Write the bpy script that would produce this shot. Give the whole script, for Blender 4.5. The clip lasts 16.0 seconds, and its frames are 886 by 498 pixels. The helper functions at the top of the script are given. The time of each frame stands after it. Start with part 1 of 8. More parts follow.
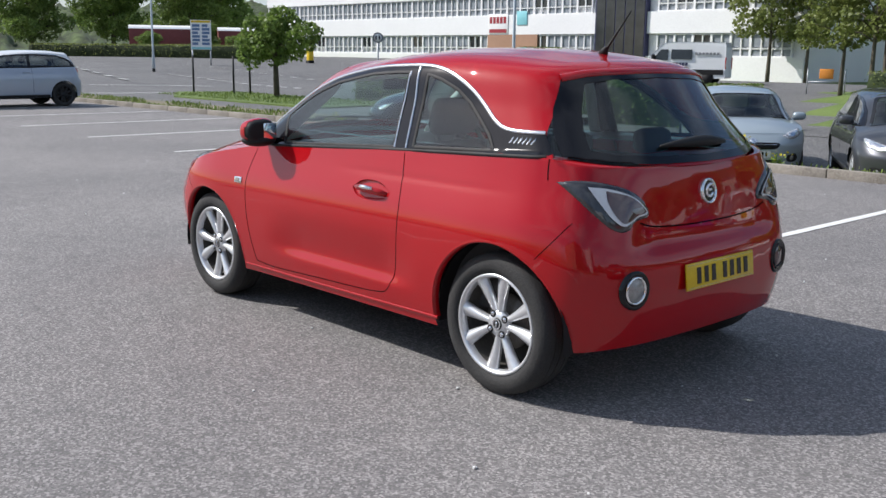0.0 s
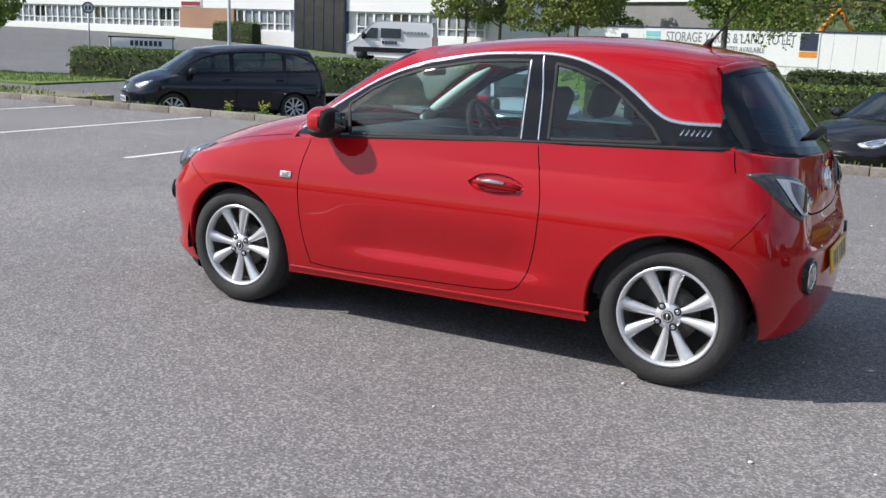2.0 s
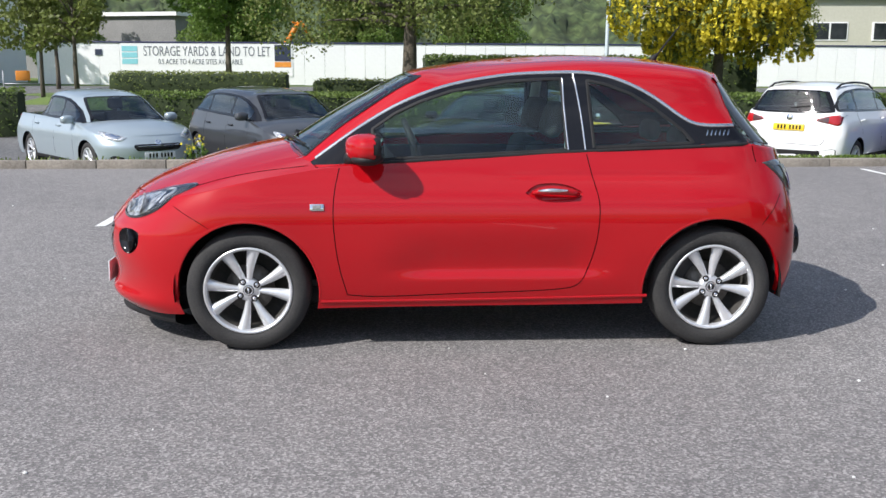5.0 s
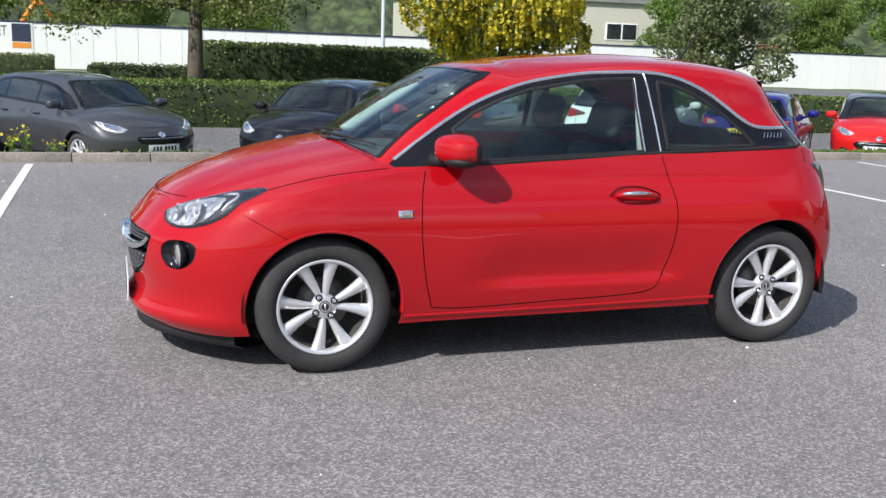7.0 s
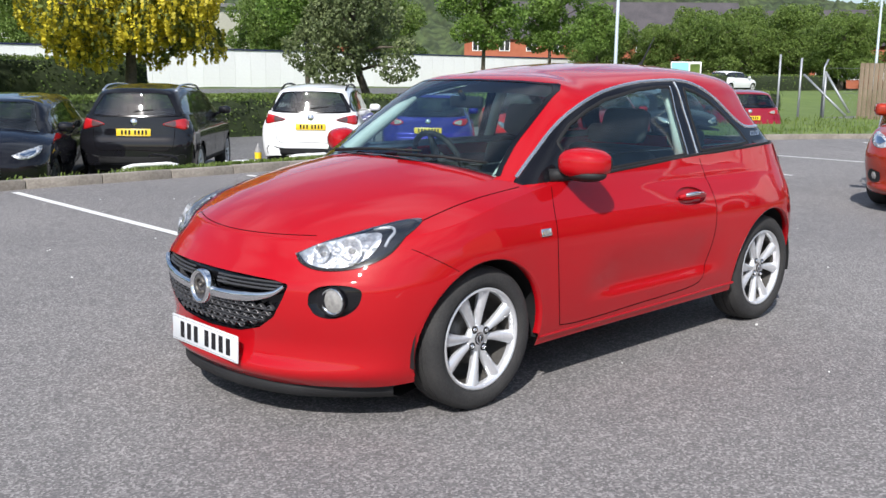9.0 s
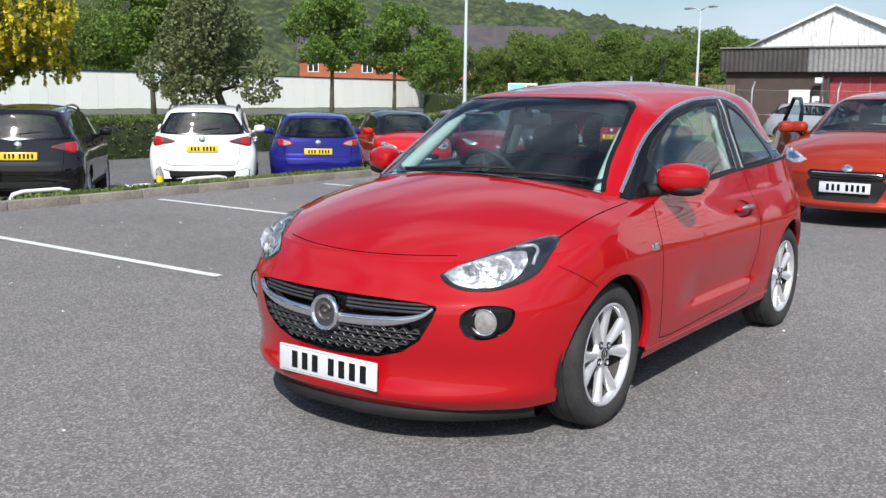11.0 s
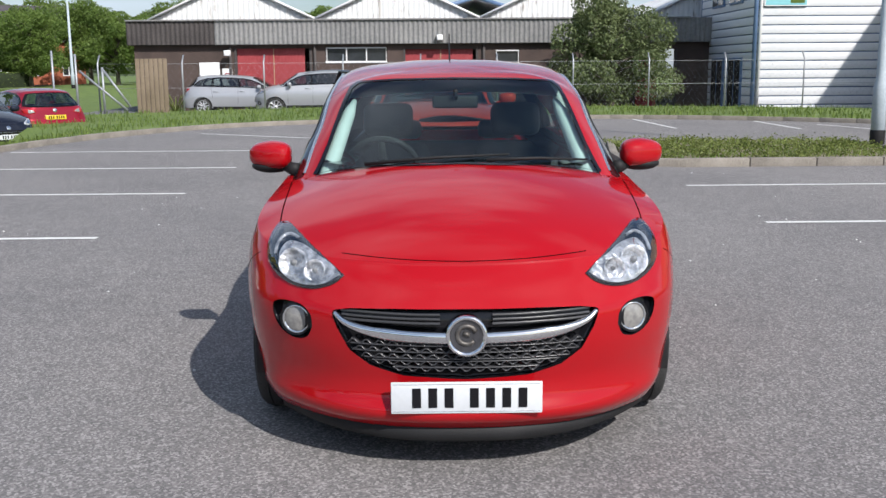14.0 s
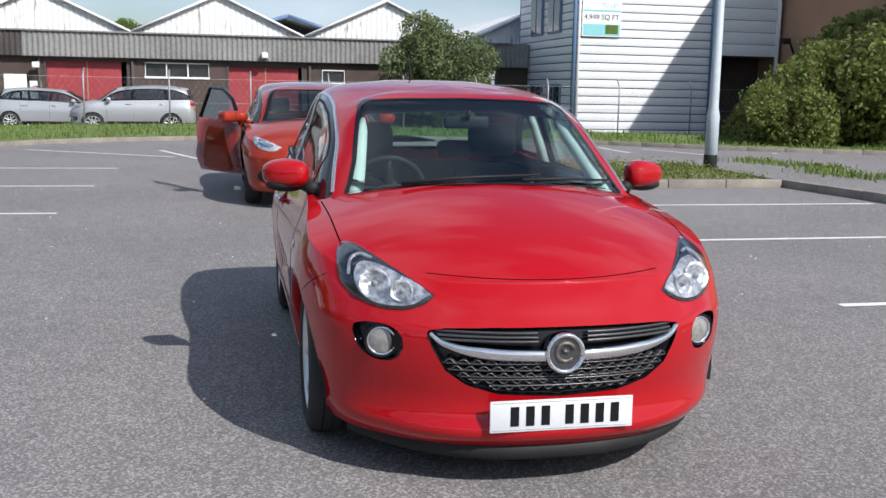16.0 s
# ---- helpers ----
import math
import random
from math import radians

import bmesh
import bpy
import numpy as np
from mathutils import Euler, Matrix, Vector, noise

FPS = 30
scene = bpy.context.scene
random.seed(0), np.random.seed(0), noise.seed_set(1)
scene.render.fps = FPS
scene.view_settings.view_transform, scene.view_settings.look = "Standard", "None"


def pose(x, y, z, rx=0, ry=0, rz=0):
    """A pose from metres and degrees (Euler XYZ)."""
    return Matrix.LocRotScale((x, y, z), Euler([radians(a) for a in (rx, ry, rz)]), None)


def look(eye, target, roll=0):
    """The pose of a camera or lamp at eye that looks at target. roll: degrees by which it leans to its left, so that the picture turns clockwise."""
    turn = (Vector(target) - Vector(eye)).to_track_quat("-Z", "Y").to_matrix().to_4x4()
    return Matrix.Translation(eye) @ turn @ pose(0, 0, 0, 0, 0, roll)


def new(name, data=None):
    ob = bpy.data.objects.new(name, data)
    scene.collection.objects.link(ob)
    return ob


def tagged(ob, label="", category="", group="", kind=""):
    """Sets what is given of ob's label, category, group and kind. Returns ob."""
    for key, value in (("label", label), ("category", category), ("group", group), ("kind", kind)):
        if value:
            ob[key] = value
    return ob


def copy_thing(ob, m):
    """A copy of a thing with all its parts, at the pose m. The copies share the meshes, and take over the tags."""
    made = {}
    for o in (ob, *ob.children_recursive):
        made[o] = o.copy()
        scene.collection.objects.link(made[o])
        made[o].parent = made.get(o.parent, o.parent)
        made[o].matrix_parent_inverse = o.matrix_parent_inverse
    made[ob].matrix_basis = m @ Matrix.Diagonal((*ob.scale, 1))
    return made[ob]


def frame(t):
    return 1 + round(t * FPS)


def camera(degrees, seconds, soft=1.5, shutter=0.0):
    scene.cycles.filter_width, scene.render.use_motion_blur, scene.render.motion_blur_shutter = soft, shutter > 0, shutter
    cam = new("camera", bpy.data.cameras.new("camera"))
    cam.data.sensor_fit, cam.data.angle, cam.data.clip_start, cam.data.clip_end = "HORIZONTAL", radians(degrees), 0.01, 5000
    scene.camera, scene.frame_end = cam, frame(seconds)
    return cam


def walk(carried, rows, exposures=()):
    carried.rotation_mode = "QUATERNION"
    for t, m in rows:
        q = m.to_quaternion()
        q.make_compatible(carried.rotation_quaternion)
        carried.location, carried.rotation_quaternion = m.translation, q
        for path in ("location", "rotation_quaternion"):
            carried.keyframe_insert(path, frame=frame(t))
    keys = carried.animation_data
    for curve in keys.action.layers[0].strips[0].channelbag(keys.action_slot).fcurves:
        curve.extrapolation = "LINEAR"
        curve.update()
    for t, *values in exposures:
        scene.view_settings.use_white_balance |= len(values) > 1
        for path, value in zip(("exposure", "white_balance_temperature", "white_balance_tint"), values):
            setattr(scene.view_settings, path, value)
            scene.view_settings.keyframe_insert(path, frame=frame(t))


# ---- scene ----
cam = camera(48.8, 16.0)
PATH = [
    (0, (-3.916, 3.663, 1.415), (-2.474, 2.333, 1.024), 0.70),
    (0.5, (-3.712, 3.815, 1.381), (-2.327, 2.421, 1.011), 1.08),
    (1, (-3.314, 4.118, 1.405), (-2.068, 2.601, 1.025), 1.71),
    (1.5, (-2.795, 4.471, 1.403), (-1.707, 2.848, 0.977), 2.51),
    (2, (-2.195, 4.749, 1.417), (-1.269, 3.028, 0.995), 2.13),
    (2.5, (-1.592, 4.987, 1.441), (-0.865, 3.173, 1.015), 2.28),
    (3, (-1.006, 5.109, 1.417), (-0.499, 3.219, 1.001), 2.64),
    (3.5, (-0.458, 5.262, 1.411), (-0.192, 3.326, 0.982), 2.25),
    (4, (0.004, 5.328, 1.394), (0.064, 3.360, 1.043), 1.66),
    (4.5, (0.304, 5.418, 1.409), (0.245, 3.451, 1.055), 0.75),
    (5, (0.466, 5.527, 1.409), (0.355, 3.565, 1.034), 0.26),
    (5.2, (0.518, 5.545, 1.404), (0.392, 3.582, 1.044), -0.05),
    (7.3, (2.352, 4.751, 1.409), (1.644, 2.919, 1.028), 2.2),
    (7.5, (2.574, 4.619, 1.375), (1.816, 2.805, 1.007), 2.2),
    (8, (3.105, 4.232, 1.383), (2.115, 2.529, 1.036), 2.3),
    (8.5, (3.569, 3.831, 1.404), (2.395, 2.255, 1.031), 1.7),
    (8.7, (3.752, 3.694, 1.405), (2.491, 2.186, 1.038), 1.4),
    (10.8, (4.711, 2.747, 1.382), (3.146, 1.548, 1.041), -0.1),
    (11, (4.745, 2.581, 1.368), (3.149, 1.417, 1.053), 0.8),
    (11.5, (4.874, 2.109, 1.39), (3.152, 1.141, 1.078), 0.2),
    (12, (4.971, 1.571, 1.386), (3.172, 0.766, 1.049), -0.5),
    (12.5, (5.001, 1.031, 1.389), (3.113, 0.453, 1.07), -0.1),
    (13, (5.081, 0.536, 1.403), (3.142, 0.192, 1.049), -0.3),
    (13.5, (5.096, 0.13, 1.39), (3.129, 0.004, 1.052), 0.1),
    (14, (5.181, -0.109, 1.404), (3.215, -0.09, 1.04), -0.4),
    (14.5, (5.273, -0.239, 1.407), (3.312, -0.208, 1.017), 0.2),
    (15, (5.295, -0.354, 1.402), (3.335, -0.259, 1.019), 1.0),
    (15.5, (5.196, -0.66, 1.381), (3.245, -0.423, 1.01), 1.2),
    (16, (5.077, -1.11, 1.396), (3.148, -0.69, 1.075), 1.1),
]
walk(cam, [(t, look(eye, target, roll)) for t, eye, target, roll in PATH],
     exposures=[(0.0, 0.12), (2.0, 0.2), (3.5, 0.25), (5.0, 0.3), (8.5, 0.28), (11.0, 0.12), (12.5, 0.05), (16.0, 0.12)])

# ---- light ----
TO_SUN = Vector((0.95, 0.62, 1.0)).normalized()
world = bpy.data.worlds.new("sky")
scene.world = world
world.use_nodes = True
wn, wl = world.node_tree.nodes, world.node_tree.links
wbg = wn["Background"]
sky = wn.new("ShaderNodeTexSky")
sky.sky_type, sky.sun_disc = "NISHITA", False
sky.sun_elevation, sky.sun_rotation = math.asin(TO_SUN.z), math.atan2(TO_SUN.x, TO_SUN.y)
sky.air_density, sky.dust_density, sky.ozone_density = 1.0, 1.3, 3.4
# thin broken cloud over the blue
wtc, wmap, wnoise = wn.new("ShaderNodeTexCoord"), wn.new("ShaderNodeMapping"), wn.new("ShaderNodeTexNoise")
wmap.inputs["Scale"].default_value = (1.2, 1.2, 4.0)
wnoise.inputs["Scale"].default_value, wnoise.inputs["Detail"].default_value = 1.7, 7
wramp, wmix = wn.new("ShaderNodeValToRGB"), wn.new("ShaderNodeMixRGB")
wramp.color_ramp.elements[0].position, wramp.color_ramp.elements[1].position = 0.43, 0.75
wmix.inputs["Color2"].default_value = (6.6, 7.5, 8.9, 1)
wl.new(wtc.outputs["Generated"], wmap.inputs["Vector"])
wl.new(wmap.outputs["Vector"], wnoise.inputs["Vector"])
wl.new(wnoise.outputs["Fac"], wramp.inputs["Fac"])
wl.new(wramp.outputs["Color"], wmix.inputs["Fac"])
wl.new(sky.outputs["Color"], wmix.inputs["Color1"])
wl.new(wmix.outputs["Color"], wbg.inputs["Color"])
wbg.inputs["Strength"].default_value = 0.11
sun = new("sun", bpy.data.lights.new("sun", "SUN"))
sun.data.energy, sun.data.angle, sun.data.color = 4.9, radians(0.53), (1.0, 0.965, 0.935)
sun.matrix_world = look((0, 0, 60), Vector((0, 0, 60)) - TO_SUN)


# ---- materials ----
def material(name, c1, c2=None, rough=0.6, metal=0.0, scale=6.0, fine=60.0, bump=0.0, coat=0.0, spec=0.5, per_object=0.0, per_island=0.0, contrast=(0.35, 0.65), emit=None, stretch=None):
    """Two-scale procedural surface: c1 to c2 by broad and fine noise, with relief."""
    m = bpy.data.materials.new(name)
    m.use_nodes = True
    n, l = m.node_tree.nodes, m.node_tree.links
    b = n["Principled BSDF"]
    c2 = c2 or tuple(min(1, v * 1.18) for v in c1)
    tc = n.new("ShaderNodeTexCoord")
    broad, grain = n.new("ShaderNodeTexNoise"), n.new("ShaderNodeTexNoise")
    broad.inputs["Scale"].default_value, broad.inputs["Detail"].default_value = scale, 5
    grain.inputs["Scale"].default_value, grain.inputs["Detail"].default_value = fine, 3
    where = tc.outputs["Object"]
    if stretch:
        mp = n.new("ShaderNodeMapping")
        mp.inputs["Scale"].default_value = stretch
        l.new(where, mp.inputs["Vector"])
        where = mp.outputs["Vector"]
    for t in (broad, grain):
        l.new(where, t.inputs["Vector"])
    mid = n.new("ShaderNodeMath")
    mid.operation, mid.inputs[1].default_value = "MULTIPLY_ADD", 0.5
    half = n.new("ShaderNodeMath")
    half.operation, half.inputs[1].default_value = "MULTIPLY", 0.5
    l.new(grain.outputs["Fac"], half.inputs[0])
    l.new(broad.outputs["Fac"], mid.inputs[0])
    l.new(half.outputs[0], mid.inputs[2])
    ramp = n.new("ShaderNodeValToRGB")
    ramp.color_ramp.elements[0].position, ramp.color_ramp.elements[1].position = contrast
    ramp.color_ramp.elements[0].color, ramp.color_ramp.elements[1].color = (*c1, 1), (*c2, 1)
    l.new(mid.outputs[0], ramp.inputs["Fac"])
    col = ramp.outputs["Color"]
    for amount, node, out in ((per_object, "ShaderNodeObjectInfo", "Random"), (per_island, "ShaderNodeNewGeometry", "Random Per Island")):
        if amount:
            src, hs, mr = n.new(node), n.new("ShaderNodeHueSaturation"), n.new("ShaderNodeMapRange")
            mr.inputs["To Min"].default_value, mr.inputs["To Max"].default_value = 1 - amount, 1 + amount
            l.new(src.outputs[out], mr.inputs["Value"])
            l.new(mr.outputs["Result"], hs.inputs["Value"])
            l.new(col, hs.inputs["Color"])
            col = hs.outputs["Color"]
    l.new(col, b.inputs["Base Color"])
    b.inputs["Roughness"].default_value, b.inputs["Metallic"].default_value = rough, metal
    b.inputs["Coat Weight"].default_value, b.inputs["Specular IOR Level"].default_value = coat, spec
    b.inputs["Coat Roughness"].default_value = 0.03
    if bump:
        bp = n.new("ShaderNodeBump")
        bp.inputs["Strength"].default_value, bp.inputs["Distance"].default_value = bump, 0.02
        l.new(grain.outputs["Fac"], bp.inputs["Height"])
        l.new(bp.outputs["Normal"], b.inputs["Normal"])
    if emit:
        b.inputs["Emission Color"].default_value, b.inputs["Emission Strength"].default_value = (*emit[0], 1), emit[1]
    return m


def leaf_material(name, c1, c2, through_light=0.35):
    """Leaves: varied from leaf to leaf, a little light through them."""
    m = material(name, c1, c2, rough=0.5, scale=0.7, fine=4, per_island=0.35, spec=0.3)
    n, l = m.node_tree.nodes, m.node_tree.links
    b, tr, mx = n["Principled BSDF"], n.new("ShaderNodeBsdfTranslucent"), n.new("ShaderNodeMixShader")
    l.new(b.inputs["Base Color"].links[0].from_socket, tr.inputs["Color"])
    mx.inputs["Fac"].default_value = through_light
    l.new(b.outputs["BSDF"], mx.inputs[1])
    l.new(tr.outputs["BSDF"], mx.inputs[2])
    l.new(mx.outputs["Shader"], n["Material Output"].inputs["Surface"])
    return m


def glass_material(name, tint, gloss=0.02, base=0.12):
    """Thin pane: tinted see-through with a Fresnel gloss."""
    m = bpy.data.materials.new(name)
    m.use_nodes = True
    n, l = m.node_tree.nodes, m.node_tree.links
    n.remove(n["Principled BSDF"])
    tr, gl, fr, mx = n.new("ShaderNodeBsdfTransparent"), n.new("ShaderNodeBsdfGlossy"), n.new("ShaderNodeLayerWeight"), n.new("ShaderNodeMixShader")
    fr.inputs["Blend"].default_value = 0.5
    po, ma = n.new("ShaderNodeMath"), n.new("ShaderNodeMath")
    po.operation, po.inputs[1].default_value = "POWER", 3.2
    ma.operation, ma.inputs[1].default_value, ma.inputs[2].default_value = "MULTIPLY_ADD", 0.93 - base, base
    l.new(fr.outputs["Facing"], po.inputs[0])
    l.new(po.outputs[0], ma.inputs[0])
    tr.inputs["Color"].default_value = (*tint, 1)
    gl.inputs["Roughness"].default_value = gloss
    l.new(ma.outputs[0], mx.inputs["Fac"])
    l.new(tr.outputs["BSDF"], mx.inputs[1])
    l.new(gl.outputs["BSDF"], mx.inputs[2])
    l.new(mx.outputs["Shader"], n["Material Output"].inputs["Surface"])
    return m


def asphalt_material(name, dark, light, stones=75.0):
    """Worn macadam: stone chips in bitumen, patches and stains at a larger scale."""
    m = bpy.data.materials.new(name)
    m.use_nodes = True
    n, l = m.node_tree.nodes, m.node_tree.links
    b = n["Principled BSDF"]
    tc = n.new("ShaderNodeTexCoord")
    vor, big, mid, spk = n.new("ShaderNodeTexVoronoi"), n.new("ShaderNodeTexNoise"), n.new("ShaderNodeTexNoise"), n.new("ShaderNodeTexNoise")
    vor.inputs["Scale"].default_value = stones
    big.inputs["Scale"].default_value, big.inputs["Detail"].default_value = 0.35, 6
    mid.inputs["Scale"].default_value, mid.inputs["Detail"].default_value = 5.0, 6
    spk.inputs["Scale"].default_value, spk.inputs["Detail"].default_value = 130.0, 3
    for t in (vor, big, mid, spk):
        l.new(tc.outputs["Object"], t.inputs["Vector"])
    chips = n.new("ShaderNodeValToRGB")
    e = chips.color_ramp.elements
    e[0].position, e[0].color = 0.10, (*[v * 0.74 for v in dark], 1)
    e[1].position, e[1].color = 0.93, (*[min(1, v * 1.42) for v in light], 1)
    for pos, c in ((0.45, dark), (0.75, light)):
        x = e.new(pos)
        x.color = (*c, 1)
    sep = n.new("ShaderNodeSeparateColor")
    l.new(vor.outputs["Color"], sep.inputs["Color"])
    l.new(sep.outputs["Red"], chips.inputs["Fac"])
    stain = n.new("ShaderNodeValToRGB")
    stain.color_ramp.elements[0].position, stain.color_ramp.elements[1].position = 0.34, 0.64
    stain.color_ramp.elements[0].color, stain.color_ramp.elements[1].color = (0.80, 0.80, 0.81, 1), (1.08, 1.07, 1.06, 1)
    add = n.new("ShaderNodeMath")
    add.operation, add.inputs[1].default_value = "MULTIPLY_ADD", 0.65
    sc = n.new("ShaderNodeMath")
    sc.operation, sc.inputs[1].default_value = "MULTIPLY", 0.35
    l.new(mid.outputs["Fac"], sc.inputs[0])
    l.new(big.outputs["Fac"], add.inputs[0])
    l.new(sc.outputs[0], add.inputs[2])
    l.new(add.outputs[0], stain.inputs["Fac"])
    mul = n.new("ShaderNodeMixRGB")
    mul.blend_type, mul.inputs["Fac"].default_value = "MULTIPLY", 1.0
    l.new(chips.outputs["Color"], mul.inputs["Color1"])
    l.new(stain.outputs["Color"], mul.inputs["Color2"])
    l.new(mul.outputs["Color"], b.inputs["Base Color"])
    b.inputs["Roughness"].default_value, b.inputs["Specular IOR Level"].default_value = 0.82, 0.35
    bp = n.new("ShaderNodeBump")
    bp.inputs["Strength"].default_value, bp.inputs["Distance"].default_value = 0.45, 0.006
    l.new(spk.outputs["Fac"], bp.inputs["Height"])
    l.new(bp.outputs["Normal"], b.inputs["Normal"])
    return m


def paint(name, c, flake=0.0, rough=0.32):
    m = material(name, c, tuple(min(1, v * 1.06) for v in c), rough=rough, metal=flake, scale=1.5, fine=240, coat=1.0, spec=0.02)
    m.node_tree.nodes["Principled BSDF"].inputs["Coat Roughness"].default_value = 0.015
    return m


M_ASPHALT = asphalt_material("worn asphalt", (0.177, 0.169, 0.167), (0.243, 0.231, 0.226), 115)
M_ROAD = asphalt_material("road asphalt", (0.12, 0.12, 0.122), (0.17, 0.168, 0.166), 30)
M_LINE = material("white road paint", (0.62, 0.62, 0.60), (0.80, 0.80, 0.78), rough=0.7, scale=4, fine=90, bump=0.3)
M_KERB = material("concrete kerb", (0.17, 0.15, 0.125), (0.31, 0.28, 0.24), rough=0.9, scale=3, fine=45, bump=0.5, per_object=0.1)
M_SOIL = material("verge soil", (0.15, 0.13, 0.085), (0.24, 0.21, 0.14), rough=0.95, scale=1.2, fine=25, bump=0.8)
M_GRASS = material("grass ground", (0.075, 0.125, 0.026), (0.15, 0.205, 0.05), rough=0.95, scale=0.8, fine=18, bump=0.7)
M_BLADE = leaf_material("grass blades", (0.095, 0.155, 0.032), (0.20, 0.26, 0.07))
M_HEDGE = leaf_material("hedge leaves", (0.075, 0.13, 0.028), (0.20, 0.265, 0.07))
# near-black colour stands in for the shade between the hedge leaves
M_HEDGECORE = material("shaded hedge inside", (0.012, 0.02, 0.006), (0.03, 0.045, 0.013), rough=1.0, scale=3, fine=30, bump=0.8)
M_LEAF = leaf_material("green leaves", (0.10, 0.18, 0.034), (0.20, 0.30, 0.065), 0.42)
M_LEAFDARK = leaf_material("dark green leaves", (0.11, 0.18, 0.042), (0.22, 0.30, 0.075), 0.5)
M_LEAFGREY = leaf_material("grey green leaves", (0.10, 0.135, 0.055), (0.21, 0.25, 0.115))
M_LEAFOLIVE = leaf_material("olive leaves", (0.13, 0.165, 0.04), (0.23, 0.265, 0.08), 0.42)
M_YELLOW = leaf_material("yellow blossom", (0.56, 0.47, 0.03), (0.74, 0.65, 0.08), 0.4)
M_BARK = material("bark", (0.06, 0.05, 0.038), (0.14, 0.12, 0.09), rough=0.95, scale=5, fine=40, bump=1.0)
M_HILL = material("wooded hill", (0.038, 0.065, 0.024), (0.11, 0.15, 0.05), rough=1.0, scale=0.05, fine=0.4, bump=0.0)
# crown cells darken towards their edges: shade between trees put into the colour
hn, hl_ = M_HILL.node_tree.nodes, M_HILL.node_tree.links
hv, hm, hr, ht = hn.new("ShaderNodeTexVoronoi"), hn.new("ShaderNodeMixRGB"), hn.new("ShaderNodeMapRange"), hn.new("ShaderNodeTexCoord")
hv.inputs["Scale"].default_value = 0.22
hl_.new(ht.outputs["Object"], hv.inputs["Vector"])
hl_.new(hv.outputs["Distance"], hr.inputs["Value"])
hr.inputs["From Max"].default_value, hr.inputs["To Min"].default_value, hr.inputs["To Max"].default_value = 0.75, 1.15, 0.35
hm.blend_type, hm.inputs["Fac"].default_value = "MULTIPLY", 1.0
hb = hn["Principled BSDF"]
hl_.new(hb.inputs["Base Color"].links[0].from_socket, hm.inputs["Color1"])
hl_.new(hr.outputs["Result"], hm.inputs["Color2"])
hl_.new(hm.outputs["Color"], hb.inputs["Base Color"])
M_WHITEBOARD = material("white hoarding boards", (0.78, 0.78, 0.78), (0.84, 0.84, 0.84), rough=0.55, scale=0.6, fine=8, per_object=0.03)
M_NAVY = material("navy trim", (0.012, 0.015, 0.06), (0.02, 0.022, 0.08), rough=0.5)
M_BRICKTAN = material("pale brown brick", (0.20, 0.13, 0.09), (0.30, 0.21, 0.15), rough=0.9, scale=1.5, fine=30, bump=0.5)
M_BRICKDARK = material("dark brown brick", (0.055, 0.04, 0.035), (0.10, 0.07, 0.06), rough=0.9, scale=1.5, fine=30, bump=0.5)
M_BRICKRED = material("orange red brick", (0.30, 0.085, 0.045), (0.40, 0.13, 0.07), rough=0.9, scale=1.0, fine=20, bump=0.4)
M_BRICKTAN = material("brown brick", (0.33, 0.19, 0.125), (0.44, 0.26, 0.175), rough=0.9, scale=0.6, fine=18, bump=0.4)
M_DOORRED = material("faded red steel", (0.27, 0.026, 0.034), (0.38, 0.065, 0.07), rough=0.6, scale=0.7, fine=9, bump=0.1, stretch=(1, 1, 0.5))
M_GREYSHEET = material("grey corrugated sheet", (0.17, 0.17, 0.17), (0.27, 0.265, 0.26), rough=0.75, scale=0.5, fine=9, bump=0.15)
M_ROOFSHEET = material("weathered white roof sheet", (0.58, 0.57, 0.55), (0.78, 0.78, 0.77), rough=0.7, scale=0.45, fine=5, bump=0.1, contrast=(0.3, 0.55))
M_GABLE = material("streaked white gable sheet", (0.36, 0.33, 0.30), (0.80, 0.80, 0.79), rough=0.7, scale=1.3, fine=5, bump=0.1, contrast=(0.34, 0.44), stretch=(1, 2.2, 0.35))
M_CLAD = material("white profiled cladding", (0.72, 0.73, 0.75), (0.80, 0.81, 0.82), rough=0.5, scale=0.5, fine=12)
M_BLUETRIM = material("blue painted trim", (0.10, 0.17, 0.30), (0.14, 0.22, 0.37), rough=0.5)
M_WHITEWALL = material("white painted wall", (0.77, 0.77, 0.77), (0.84, 0.84, 0.84), rough=0.7, scale=0.4, fine=10)
M_SLATE = material("dark roof slate", (0.05, 0.045, 0.05), (0.09, 0.08, 0.085), rough=0.8, scale=0.8, fine=12, bump=0.3)
M_GREYWIN = material("grey window blinds", (0.17, 0.19, 0.22), (0.30, 0.33, 0.36), rough=0.3, scale=0.5, fine=3)
M_DARKWIN = material("dark window glass", (0.015, 0.018, 0.022), (0.04, 0.045, 0.05), rough=0.12, scale=0.4, fine=2, spec=0.6)
M_STEEL = material("galvanised steel", (0.30, 0.31, 0.33), (0.43, 0.45, 0.47), rough=0.5, metal=0.6, scale=2, fine=30)
M_POLE = material("grey painted pole", (0.36, 0.42, 0.46), (0.46, 0.52, 0.56), rough=0.5, scale=2, fine=30)
M_BLACK = material("black plastic", (0.012, 0.012, 0.013), (0.022, 0.022, 0.023), rough=0.6, scale=8, fine=200, bump=0.05, spec=0.25)
M_GLOSSBLACK = material("gloss black", (0.006, 0.006, 0.008), (0.009, 0.009, 0.011), rough=0.12, spec=0.3, coat=0.15)
M_RUBBER = material("tyre rubber", (0.018, 0.018, 0.019), (0.035, 0.034, 0.033), rough=0.85, scale=7, fine=120, bump=0.2)
